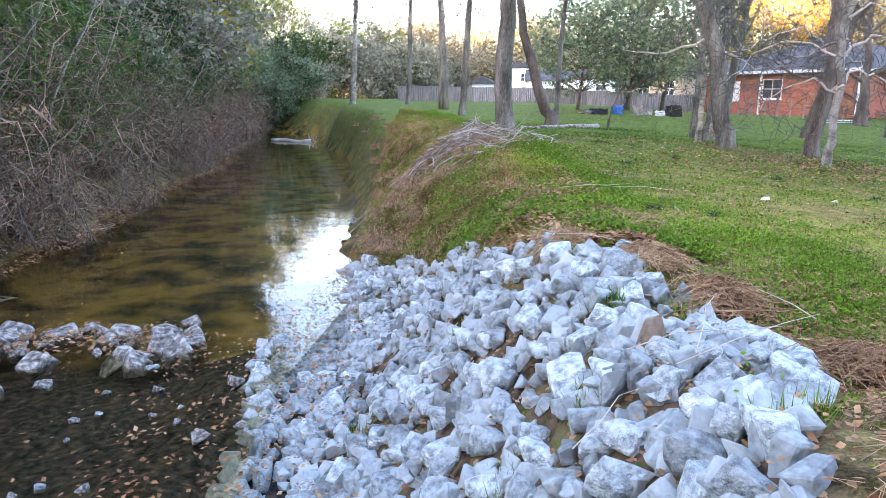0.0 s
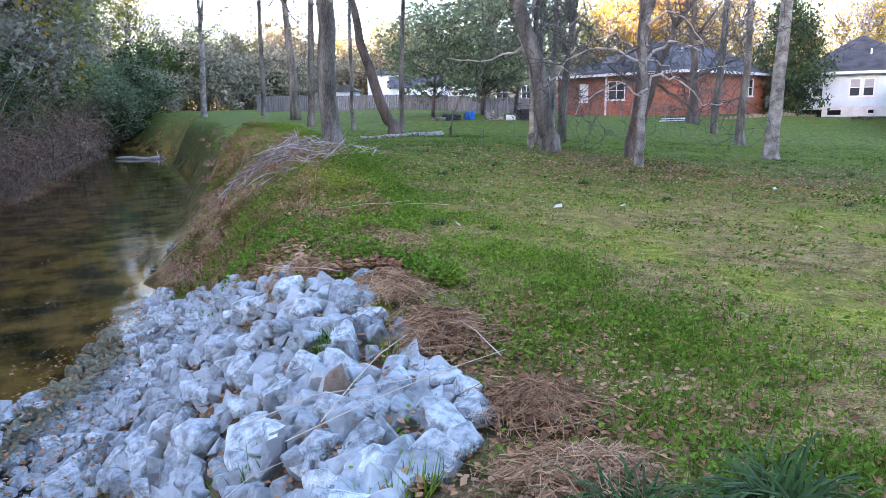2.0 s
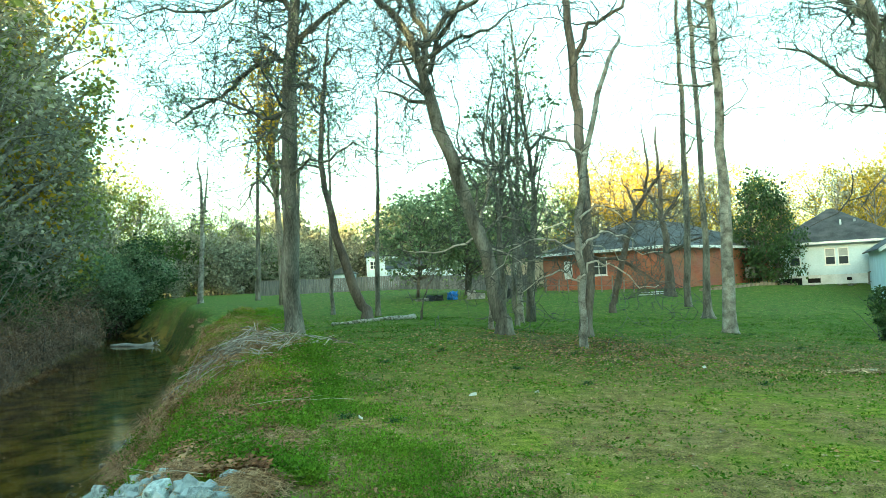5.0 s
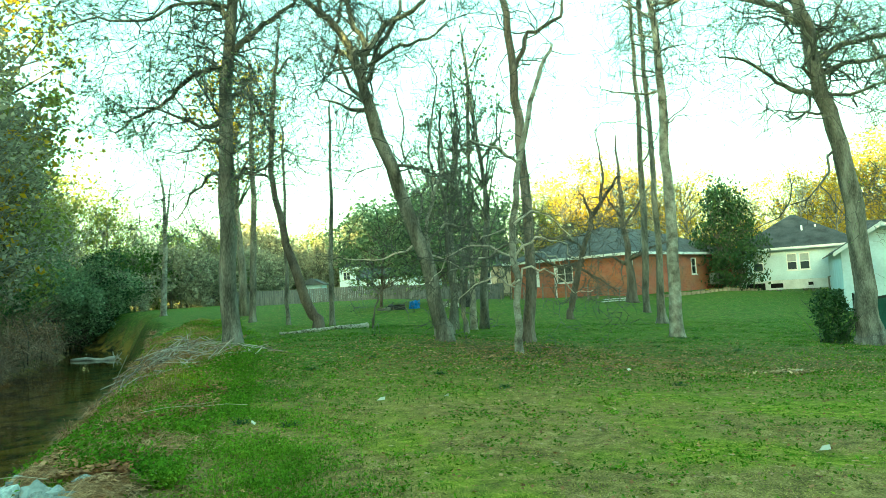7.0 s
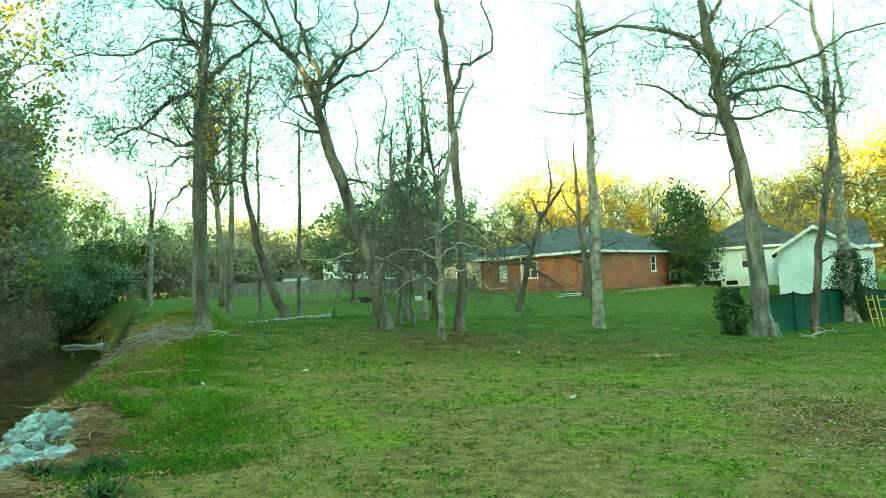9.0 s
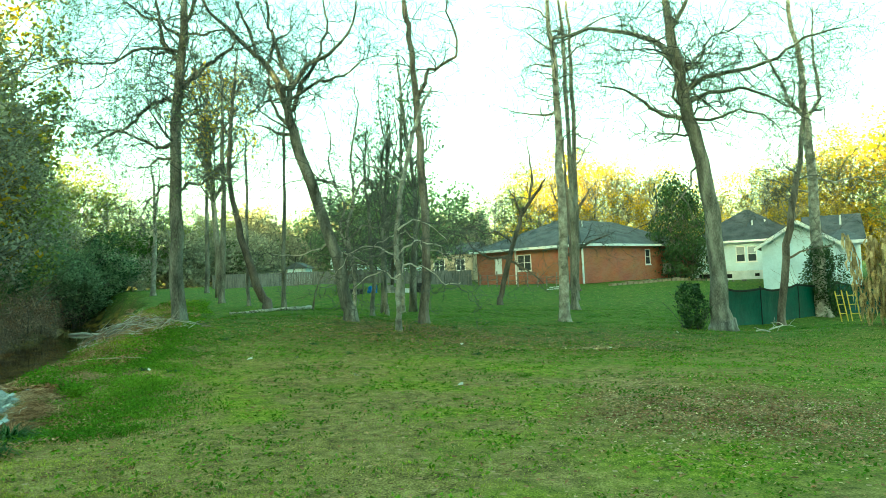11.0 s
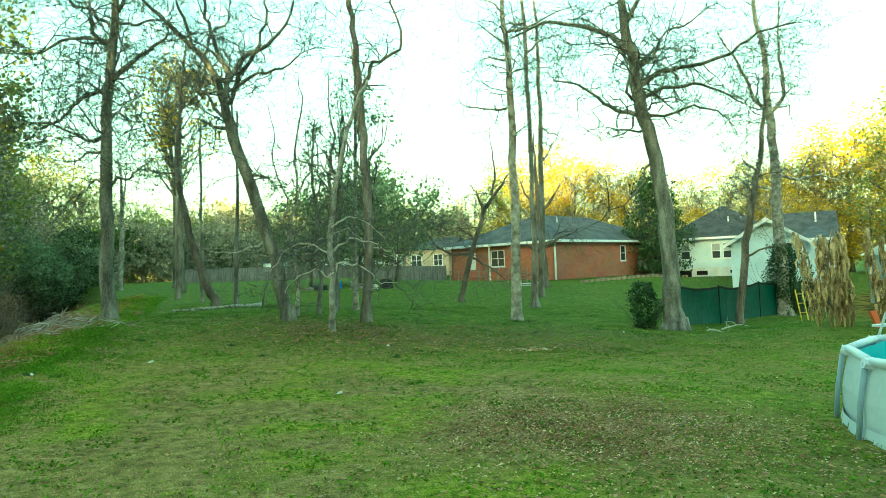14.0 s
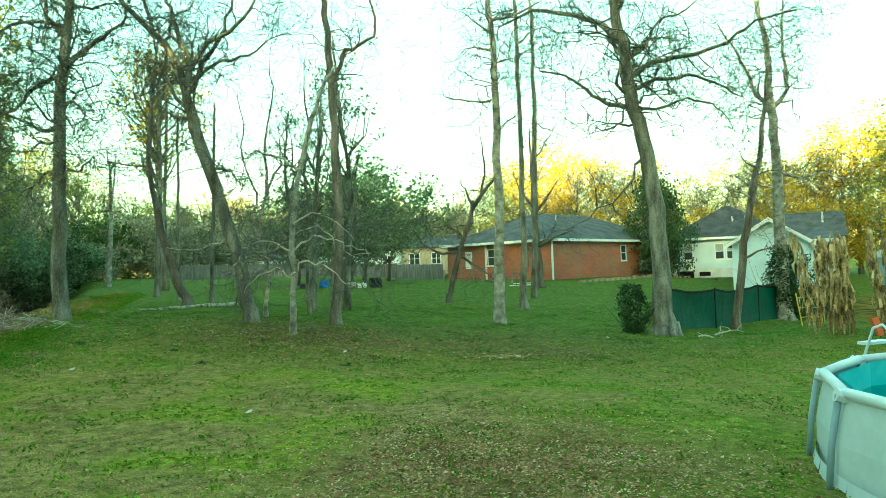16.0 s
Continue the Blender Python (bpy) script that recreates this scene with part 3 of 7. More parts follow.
def rubble(rng):
    """The small broken stones that fill the gaps, joined into one."""
    g = Geo()
    for k in range(2900):
        y = rng.uniform(0.8, 8.0) if k < 1300 else rng.uniform(5.6, 10.7) if k < 2100 else rng.uniform(1.0, 5.6)
        x, s = rng.uniform(rip_left(y) - 0.1, rip_right(y)), rng.uniform(0.045, 0.09) if k < 850 else rng.uniform(0.08, 0.13)
        q = pose(x, y, ground(x, y) + s * 0.2, rng.uniform(0, 360), rng.uniform(0, 360), rng.uniform(0, 360)) @ Matrix.Diagonal((s, s, s * 0.9, 1))
        src = CHIPS[rng.randrange(8)]
        k = len(g.v)
        g.v += [tuple(q @ v.co) for v in src.vertices]
        g.f += [tuple(k + i for i in f.vertices) for f in src.polygons]
    tagged(part("rubble", g, STONE), "small broken pale stones between larger blocks", "stones", kind="stuff")


def build_riprap():
    rng = random.Random(5)
    laid = []

    def fits(x, y, s, pack):
        return all((x - a) ** 2 + (y - b) ** 2 > (pack * (s + r)) ** 2 for a, b, r in laid)

    for x, y, s in ((1.30, 4.60, 0.19), (1.02, 4.66, 0.17), (0.40, 4.15, 0.19), (1.66, 3.5, 0.15), (1.05, 3.0, 0.14), (-1.2, 4.2, 0.17), (1.45, 5.1, 0.12), (1.6, 2.75, 0.14), (1.72, 3.05, 0.13), (0.15, 2.6, 0.14)):
        laid.append((x, y, s))
        stone(PALE_STONES[rng.randrange(18)], x, y, s, rng, 0.22, "large pale limestone block with flat broken faces", tilt=14)
    for low, high, goal, pack in ((0.135, 0.175, 110, 0.58), (0.115, 0.145, 298, 0.53)):
        tries = 0
        while len(laid) < goal and tries < 9000:
            tries += 1
            y = 1.0 + 9.4 * rng.random() ** 1.7
            left, right = rip_left(y), rip_right(y)
            x = left + (right - left) * rng.random()
            s = rng.uniform(low, high)
            if fits(x, y, s, pack):
                laid.append((x, y, s))
                stone(PALE_STONES[rng.randrange(18)], x, y, s, rng, 0.24)
    rubble(rng)
    stone(TAN_STONE, 1.15, 3.55, 0.15, rng, 0.1, "tan brown broken stone among pale blocks", tilt=40)
    # the low weir across the creek, and stray stones in the shallows
    for k in range(78):
        x = rng.uniform(-6.4, -2.7)
        y = 7.25 + rng.gauss(0, 0.3)
        s = rng.choice((0.09, 0.13, 0.17, 0.21, 0.24))
        o = stone(CREEK_STONES[k % 6], x, y, s, rng, 0.0, "lichened rough stone in the low creek weir", "weir stones")
        o.name = "weir_stone"
        o.location.z = WATER + s * rng.uniform(-0.35, 0.2)
    for k in range(48):
        y = rng.uniform(3.0, 6.6)
        x = rng.uniform(-5.4, -1.6)
        s = rng.choice((0.04, 0.05, 0.07, 0.1))
        o = stone(CREEK_STONES[k % 6] if k % 3 else PALE_STONES[k % 14], x, y, s, rng, 0.0, "small stone in the creek shallows", "creek stones")
        o.name = "creek_stone"
        o.location.z = max(WATER, ground(x, y)) + s * rng.uniform(-0.2, 0.2)
    for k in range(20):
        y = rng.uniform(9, 15)
        x = bank_right(y) + rng.uniform(0.1, 0.6)
        s = rng.choice((0.06, 0.08, 0.1))
        o = stone(CREEK_STONES[k % 6], x, y, s, rng, 0.0, "small stone at the water's edge", "creek stones")
        o.name = "creek_stone"
        o.location.z = ground(x, y) + s * 0.1


build_riprap()


# ---- trees ----
RIGHT = Vector((math.cos(radians(-13)), math.sin(radians(-13)), 0))
AWAY = Vector((math.sin(radians(13)), math.cos(radians(13)), 0))


def sprout(twigs, leaves, p, d, length, radius, rng, depth, leaf_size=0.0, droop=0.0):
    """Side twigs of a branch, forking down to fine ends."""
    steps = (3, 4, 5, 6)[depth]
    line = wander(p, d, length, steps, rng, 0.5, droop)
    twigs.tube(line, [radius * (1 - 0.75 * i / steps) for i in range(steps + 1)], 4 if depth > 1 else 3, cap=False)
    if depth == 0:
        if leaf_size and rng.random() < 0.6:
            for q in line[1:]:
                leaves.leaf(q, leaf_size * rng.uniform(0.6, 1.2), rng, 0.55)
        return
    for i in range(2, steps + 1):
        if rng.random() < 0.22:
            continue
        for _ in range(1 if i < steps else 2):
            axis = (line[i] - line[i - 1]).normalized()
            side = axis.cross(Vector((rng.gauss(0, 1), rng.gauss(0, 1), rng.gauss(0, 1)))).normalized()
            sprout(twigs, leaves, line[i], axis * 0.75 + side * rng.uniform(0.4, 1.5), length * rng.uniform(0.45, 0.8), max(radius * 0.5, 0.008), rng, depth - 1, leaf_size, droop)


def yard_tree(label, at, trunk, limbs, bark=None, seed=1, side_twigs=6, leaf_size=0.0, leaf_mat=None, depth=2, reach=1.0, flare=1.5, sprouts_from=0.45, pale=(), slim=0.84):
    """A tree: trunk nodes and limbs as (across, up) from its foot, with twigs that fork from the limbs."""
    rng = random.Random(seed)
    bark = bark or BARK
    z0 = ground(*at) - 0.08
    tree = thing("tree", (at[0], at[1], z0), label, "tree", "yard trees")
    pts, rad = [], []
    trunk = [(x, z, r * slim) for x, z, r in trunk]
    for (ax, az, ar), (bx, bz, br) in zip(trunk, trunk[1:]):
        for k in range(3):
            u = k / 3
            pts.append(RIGHT * (ax + (bx - ax) * u) + Vector((0, 0, az + (bz - az) * u)))
            rad.append(ar + (br - ar) * u)
    pts.append(RIGHT * trunk[-1][0] + Vector((0, 0, trunk[-1][1])))
    rad.append(trunk[-1][2])
    for i, p in enumerate(pts):
        if i:
            pts[i] = p + Vector((rng.gauss(0, 0.03), rng.gauss(0, 0.05), 0)) * min(1, p.z)
    foot = Geo()
    extra = [Vector((0, 0, 0)), Vector((0, 0, 0.16)), Vector((0, 0, 0.42))]
    line = extra + [p for p in pts[1:]]
    radii = [rad[0] * flare, rad[0] * (1 + (flare - 1) * 0.4), rad[0] * 1.03] + rad[1:]
    foot.tube(line, radii, 12)
    part("trunk", foot, bark, tree, smooth_faces=True)
    twigs, leaves = Geo(), Geo()
    top = trunk[-1][1]
    for number, limb in enumerate(limbs):
        r, nodes = limb[0] * (0.75 if number in pale else 1.15), limb[1:]
        out = rng.uniform(-0.8, 0.8)
        line, radii = [], []
        for k, (x, z) in enumerate(nodes):
            u = k / (len(nodes) - 1)
            line.append(RIGHT * x + AWAY * (out * u * abs(nodes[-1][0] - nodes[0][0] + 0.5)) + Vector((0, 0, z)))
            radii.append(r * (1 - 0.72 * u))
        root = min(pts[1:], key=lambda p: (p - line[0]).length + 0.6 * max(0.0, p.z - line[0].z))
        if 0.03 < (root - line[0]).length:
            line.insert(0, root)
            radii.insert(0, r * 1.1)
        fine, fr = [], []
        for a, b, p, q in zip(line, line[1:], radii, radii[1:]):
            for k in range(3):
                fine.append(a.lerp(b, k / 3) + (Vector((rng.gauss(0, 0.04), rng.gauss(0, 0.04), rng.gauss(0, 0.04))) if k else Vector()))
                fr.append(p + (q - p) * k / 3)
        fine.append(line[-1])
        fr.append(radii[-1])
        g = Geo()
        g.tube(fine, fr, 7)
        part("branch", g, LOG_PALE if number in pale else bark, tree, "bleached dead branch" if number in pale else "", smooth_faces=True)
        n = len(fine)
        for i in range(3, n):
            if rng.random() > 0.65 + 0.35 * i / n:
                continue
            axis = (fine[i] - fine[i - 1]).normalized()
            for _ in range(2 if i > 0.75 * n and r > 0.056 else 1):
                side = axis.cross(Vector((rng.gauss(0, 1), rng.gauss(0, 1), rng.gauss(0, 1)))).normalized()
                sprout(twigs, leaves, fine[i], axis * rng.uniform(0.3, 0.9) + side, rng.uniform(0.6, 2.3) * reach * (0.6 if r < 0.056 else 1.0), max(fr[i] * 0.42, 0.013), rng, 2 if r < 0.056 or i % 3 else depth, leaf_size)
    for k in range(side_twigs):
        i = rng.randrange(int(len(pts) * sprouts_from), len(pts))
        side = Vector((rng.gauss(0, 1), rng.gauss(0, 1), rng.uniform(-0.1, 0.8))).normalized()
        sprout(twigs, leaves, pts[i], side, rng.uniform(1.0, 2.2) * reach, max(rad[i] * 0.22, 0.012), rng, min(depth, 2), leaf_size)
    if twigs.f:
        tagged(part("twigwork", twigs, TWIG, tree, "fine bare twigs"), kind="stuff")
    if leaves.f:
        tagged(part("leafage", leaves, leaf_mat or LEAF_OLIVE, tree, "sparse small leaves"), kind="stuff")
    return tree


yard_tree("tall grey-barked tree with spreading bare limbs", (1.76, 15.72), [(0.0, 0.0, 0.23), (-0.06, 1.87, 0.2), (-0.03, 4.37, 0.18), (0.1, 6.04, 0.16), (0.24, 7.7, 0.14), (0.42, 9.36, 0.11), (0.54, 11.36, 0.07)], [
    [0.075, (0.11, 6.71), (-0.22, 6.85), (-0.8, 6.91), (-1.48, 6.61), (-2.0, 6.3), (-2.67, 6.17), (-3.5, 5.85)],
    [0.058, (0.04, 5.54), (-0.28, 5.39), (-0.62, 5.4), (-1.11, 5.68), (-1.68, 5.95), (-2.26, 6.06)],
    [0.075, (0.25, 7.87), (-0.07, 8.22), (-0.3, 8.73), (-0.35, 9.4), (-0.47, 10.4)],
    [0.075, (0.18, 7.04), (0.65, 7.51), (1.25, 7.9), (1.77, 8.3), (1.97, 8.96)],
    [0.05, (0.03, 5.04), (-0.47, 5.03), (-0.82, 4.75)],
    [0.05, (0.11, 5.87), (0.53, 6.1), (0.9, 5.75), (1.32, 5.73)],
    [0.058, (0.39, 9.03), (0.84, 9.84), (1.39, 10.82)],
    [0.05, (0.28, 8.2), (-0.3, 8.3), (-1.0, 8.15), (-1.7, 7.75), (-2.5, 7.8), (-3.3, 7.5)],
    [0.045, (0.36, 8.9), (0.9, 8.75), (1.5, 8.95), (2.1, 8.8)],
    [0.04, (0.0, 4.2), (-0.5, 4.15), (-0.95, 3.75), (-1.3, 3.2)],
    [0.04, (0.0, 3.9), (0.55, 4.15), (1.2, 4.05), (1.8, 4.3), (2.3, 4.0)],
    [0.05, (0.33, 8.6), (-0.4, 9.3), (-1.2, 9.7), (-2.0, 10.4), (-2.9, 10.6)],
], seed=3, side_twigs=20, leaf_size=0.08, leaf_mat=LEAF_OAK, depth=3, slim=0.95, reach=1.2)
yard_tree("leaning grey tree with a broken limb stub", (6.74, 15.30), [(0.0, 0.0, 0.26), (-0.27, 1.6, 0.23), (-0.64, 3.0, 0.22), (-1.09, 4.41, 0.22), (-1.47, 5.63, 0.21), (-1.68, 6.68, 0.16), (-2.06, 7.73, 0.13), (-2.63, 8.45, 0.1), (-3.38, 9.18, 0.09), (-4.04, 9.9, 0.06), (-4.67, 11.14, 0.03)], [
    [0.095, (-1.72, 6.94), (-2.04, 7.39), (-2.28, 7.57)],
    [0.086, (-1.64, 6.85), (-1.55, 7.54), (-1.87, 8.24), (-2.08, 9.12), (-2.22, 9.99), (-2.43, 11.03)],
    [0.078, (-1.56, 7.36), (-1.01, 8.03), (-0.31, 8.26), (0.32, 8.83), (0.63, 9.85)],
    [0.069, (-1.51, 6.67), (-1.29, 7.52), (-0.64, 8.53), (-0.42, 9.56), (-0.55, 10.6)],
    [0.052, (-1.8, 5.91), (-2.22, 6.1), (-2.82, 6.3)],
    [0.052, (-1.01, 4.31), (-0.75, 4.42), (-0.32, 4.28), (-0.17, 3.84)],
    [0.043, (-0.54, 2.48), (-0.93, 2.32), (-1.63, 2.15), (-2.4, 2.25)],
    [0.052, (-2.63, 8.45), (-2.85, 9.33), (-3.17, 10.03), (-3.29, 11.07)],
    [0.043, (-0.41, 2.3), (0.1, 2.07), (0.6, 1.73)],
    [0.06, (-1.5, 5.9), (-2.0, 6.5), (-2.25, 7.2), (-2.2, 7.6)],
    [0.05, (-1.6, 7.0), (-0.7, 7.6), (0.0, 7.75), (0.5, 8.2), (0.75, 8.4)],
    [0.045, (-2.3, 8.1), (-2.1, 8.9), (-1.6, 9.3), (-1.5, 10.2)],
], seed=4, side_twigs=14, depth=3, pale=(6, 8), slim=0.78)
yard_tree("straight red-brown barked tree with one crooked limb", (9.14, 15.96), [(0.0, 0.0, 0.2), (0.14, 2.15, 0.16), (0.15, 4.34, 0.16), (0.13, 5.99, 0.15), (0.03, 7.82, 0.13), (-0.11, 9.47, 0.11), (-0.17, 10.57, 0.1), (-0.28, 12.76, 0.06)], [
    [0.064, (0.1, 7.36), (0.42, 8.16), (0.88, 8.42), (1.41, 8.67), (1.47, 9.21), (1.15, 10.14), (1.27, 10.87)],
    [0.037, (0.13, 1.97), (-0.02, 2.7), (-0.46, 3.09), (-1.02, 2.93), (-1.58, 2.59), (-2.22, 2.48)],
    [0.037, (0.12, 2.52), (0.69, 2.31), (1.23, 2.01)],
    [0.037, (-0.13, 10.2), (-0.36, 11.12), (-0.69, 11.87)],
], bark=BARK_RED, seed=5, side_twigs=10, pale=(1, 2))
yard_tree("slender pale tree with a crooked stem", (7.90, 13.25), [(0.0, 0.0, 0.1), (0.05, 1.69, 0.09), (0.07, 2.95, 0.09), (0.3, 4.36, 0.08), (0.59, 5.61, 0.07), (0.9, 6.39, 0.06), (1.21, 6.93, 0.04)], [
    [0.039, (0.14, 4.37), (-0.32, 4.63), (-0.79, 4.81), (-1.12, 4.59)],
    [0.032, (0.08, 2.48), (-0.35, 2.34), (-0.84, 2.05), (-1.39, 1.99)],
    [0.038, (0.05, 1.6), (0.4, 1.95), (0.9, 1.75), (1.35, 1.3), (1.8, 1.35)],
    [0.038, (0.06, 2.2), (0.55, 2.6), (1.05, 2.5), (1.5, 2.05), (2.0, 2.1)],
    [0.036, (0.05, 1.5), (-0.4, 1.8), (-0.9, 1.6), (-1.3, 1.15)],
    [0.036, (0.07, 2.9), (0.5, 3.2), (1.1, 2.95), (1.5, 2.5)],
    [0.036, (0.06, 2.0), (-0.45, 2.45), (-1.0, 2.5), (-1.5, 2.2), (-1.9, 1.7)],
], bark=BARK_PALE, seed=6, side_twigs=10, pale=(2, 3, 4, 5, 6))
yard_tree("tall straight tree with pale lichened bark", (15.01, 18.42), [(0.0, 0.0, 0.28), (0.07, 2.52, 0.24), (0.11, 5.08, 0.21), (0.15, 7.86, 0.18), (0.08, 10.01, 0.15), (-0.04, 12.15, 0.11), (-0.09, 14.72, 0.06)], [
    [0.053, (0.14, 8.08), (-0.44, 8.0), (-1.08, 8.13), (-1.71, 8.33)],
    [0.053, (0.01, 10.86), (0.77, 11.04), (1.64, 11.43), (2.95, 11.9)],
    [0.043, (0.07, 9.79), (-0.57, 9.93), (-1.0, 9.73)],
    [0.043, (-0.01, 11.72), (-0.46, 12.17), (-1.09, 12.41)],
    [0.043, (0.06, 10.43), (-0.52, 10.89), (-1.04, 11.34)],
], bark=BARK_PALE, seed=7, side_twigs=32, sprouts_from=0.45, slim=0.75, reach=1.1)
yard_tree("slender straight grey tree", (20.40, 29.50), [(0.0, 0.0, 0.2), (0.16, 3.46, 0.19), (0.29, 7.55, 0.16), (0.37, 10.7, 0.14), (0.42, 14.48, 0.11), (0.32, 17.01, 0.08)], [
    [0.047, (0.28, 9.45), (1.05, 9.09), (1.98, 8.58)],
    [0.047, (0.29, 7.55), (1.2, 8.77), (1.89, 10.16)],
], seed=8, side_twigs=12)
yard_tree("slender tree with a flared dark foot", (17.86, 23.96), [(0.0, 0.0, 0.21), (0.08, 2.91, 0.15), (0.1, 6.09, 0.13), (0.12, 9.53, 0.12), (0.14, 12.71, 0.11), (-0.03, 14.83, 0.08)], [
    [0.053, (0.1, 11.91), (0.79, 12.41), (1.59, 12.51)],
    [0.053, (0.08, 13.24), (-0.62, 13.4), (-1.3, 13.04)],
    [0.04, (0.16, 11.38), (0.75, 11.62), (1.14, 11.34)],
], seed=9, side_twigs=16, flare=2.2)
yard_tree("small crooked dark tree leaning over the lawn", (15.12, 26.85), [(0.0, 0.0, 0.17), (0.33, 1.69, 0.16), (0.92, 3.36, 0.14), (1.26, 4.48, 0.13), (2.02, 5.58, 0.09), (2.62, 6.4, 0.04)], [
    [0.071, (1.26, 4.48), (1.01, 5.34), (0.75, 5.78)],
    [0.071, (0.66, 2.52), (-0.26, 2.42), (-1.09, 2.89), (-1.62, 3.62)],
    [0.057, (0.8, 3.08), (0.09, 3.74), (-0.62, 3.72), (-1.31, 4.17)],
    [0.057, (1.72, 5.31), (1.92, 6.43), (1.83, 7.57), (1.72, 8.43)],
    [0.057, (0.59, 2.24), (1.42, 1.78), (2.23, 1.03)],
], bark=BARK_DARK, seed=10, side_twigs=14, reach=1.1)
yard_tree("massive old tree with a flared foot", (20.14, 16.18), [(0.0, 0.0, 0.54), (-0.06, 0.86, 0.40), (-0.05, 2.09, 0.35), (-0.19, 4.35, 0.33), (-0.37, 6.21, 0.30), (-0.74, 7.86, 0.28), (-0.98, 9.31, 0.25), (-1.19, 10.55, 0.22), (-1.39, 11.99, 0.16), (-1.55, 13.84, 0.11)], [
    [0.123, (-1.01, 10.03), (-1.58, 10.98), (-2.58, 11.64), (-3.79, 12.1), (-5.03, 11.75)],
    [0.092, (-0.82, 8.89), (-0.23, 9.27), (0.8, 9.33), (2.04, 9.58), (2.79, 10.16), (3.92, 10.31)],
    [0.082, (-0.67, 8.48), (-0.04, 8.75), (0.98, 8.81), (1.79, 8.46), (2.58, 7.91)],
    [0.082, (-1.11, 7.88), (-1.72, 8.01), (-2.31, 8.45), (-3.11, 9.0), (-3.92, 9.14)],
    [0.092, (-1.27, 11.17), (-0.71, 12.17), (-0.05, 13.16)],
    [0.061, (-0.7, 9.71), (-0.18, 10.3), (0.66, 10.67), (1.69, 10.72)],
    [0.06, (-0.75, 8.0), (-1.4, 8.6), (-1.2, 9.4), (-1.8, 10.0), (-2.6, 10.1)],
    [0.06, (-1.0, 9.5), (-0.3, 9.9), (0.3, 10.9), (1.2, 11.2), (2.2, 11.9)],
    [0.06, (-0.72, 7.9), (-0.1, 7.7), (0.9, 8.0), (1.6, 7.7), (2.0, 7.1)],
], seed=11, side_twigs=24, depth=3, flare=1.35, leaf_size=0.075, leaf_mat=LEAF_OAK, reach=1.3)
yard_tree("slim tree leaning beside the green screen", (25.09, 19.25), [(0.0, 0.0, 0.19), (0.35, 2.86, 0.18), (0.72, 4.76, 0.17), (1.21, 6.89, 0.13), (1.49, 8.79, 0.1), (1.66, 10.46, 0.05)], [
    [0.048, (0.4, 2.86), (0.96, 3.19), (1.69, 3.27)],
    [0.048, (1.11, 6.41), (0.65, 6.68), (0.31, 7.17)],
    [0.036, (0.82, 5.23), (0.23, 5.5), (-0.24, 5.64)],
], bark=BARK_RED, seed=12, side_twigs=12, reach=1.2)
yard_tree("forked tree with ivy on its lower trunk", (29.25, 21.62), [(0.0, 0.0, 0.45), (-0.03, 4.0, 0.29), (-0.04, 7.74, 0.24), (-0.19, 9.61, 0.23), (-0.31, 12.29, 0.15), (-0.57, 14.7, 0.12), (-0.62, 17.1, 0.08)], [
    [0.107, (-0.22, 9.62), (-0.68, 10.17), (-1.02, 11.39), (-1.5, 12.61), (-2.11, 13.71)],
    [0.107, (-0.09, 9.61), (0.81, 10.5), (1.0, 11.69), (1.1, 13.82), (1.45, 15.67)],
    [0.067, (-0.09, 6.67), (1.02, 6.36), (2.09, 6.57), (2.88, 6.27)],
    [0.053, (-0.07, 5.87), (-0.86, 6.18), (-1.38, 6.47)],
], bark=BARK_PALE, seed=13, side_twigs=22, depth=3, reach=1.3)
yard_tree("thin dark tree leaning over a fallen log", (4.03, 22.25), [(0.0, 0.0, 0.22), (-0.55, 1.65, 0.19), (-0.94, 3.01, 0.16), (-1.27, 4.6, 0.12), (-1.37, 5.96, 0.11), (-1.24, 7.75, 0.09), (-0.99, 9.31, 0.07), (-0.88, 10.66, 0.03)], [
    [0.045, (-1.35, 5.28), (-2.07, 5.43), (-2.73, 5.57)],
    [0.045, (-1.27, 7.08), (-1.73, 7.77), (-1.93, 8.46)],
    [0.045, (-1.05, 8.87), (-0.54, 9.29), (-0.21, 9.05)],
], bark=BARK_DARK, seed=14, side_twigs=14, leaf_size=0.08, leaf_mat=LEAF_OLIVE, depth=3)
yard_tree("slender grey tree at the lawn edge", (1.55, 29.80), [(0.0, 0.0, 0.18), (0.15, 3.3, 0.16), (0.23, 6.68, 0.13), (0.3, 9.5, 0.1), (0.35, 11.76, 0.06)], [
], seed=15, side_twigs=16, leaf_size=0.09, leaf_mat=LEAF_SUN_GOLD, depth=3)
yard_tree("thin straight grey sapling", (4.64, 24.54), [(0.0, 0.0, 0.12), (0.1, 2.74, 0.1), (0.2, 5.92, 0.07), (0.27, 8.36, 0.05)], [
], seed=16, side_twigs=10)
yard_tree("thin straight grey sapling", (3.06, 26.46), [(0.0, 0.0, 0.1), (0.0, 2.84, 0.08), (0.07, 6.44, 0.06), (0.1, 8.24, 0.04)], [
], seed=17, side_twigs=8)
yard_tree("tall thin bare tree before the far woods", (-1.21, 47.01), [(0.0, 0.0, 0.19), (0.18, 5.65, 0.15), (0.41, 12.34, 0.13), (0.55, 17.36, 0.08)], [
], seed=18, side_twigs=12)
yard_tree("forked bare tree on the creek bank", (-5.04, 47.54), [(0.0, 0.0, 0.23), (0.26, 3.67, 0.19), (0.26, 5.57, 0.15), (0.27, 8.22, 0.11), (0.06, 9.76, 0.06)], [
    [0.095, (0.26, 5.57), (0.75, 7.44), (1.06, 9.32)],
], bark=BARK_PALE, seed=19, side_twigs=14)
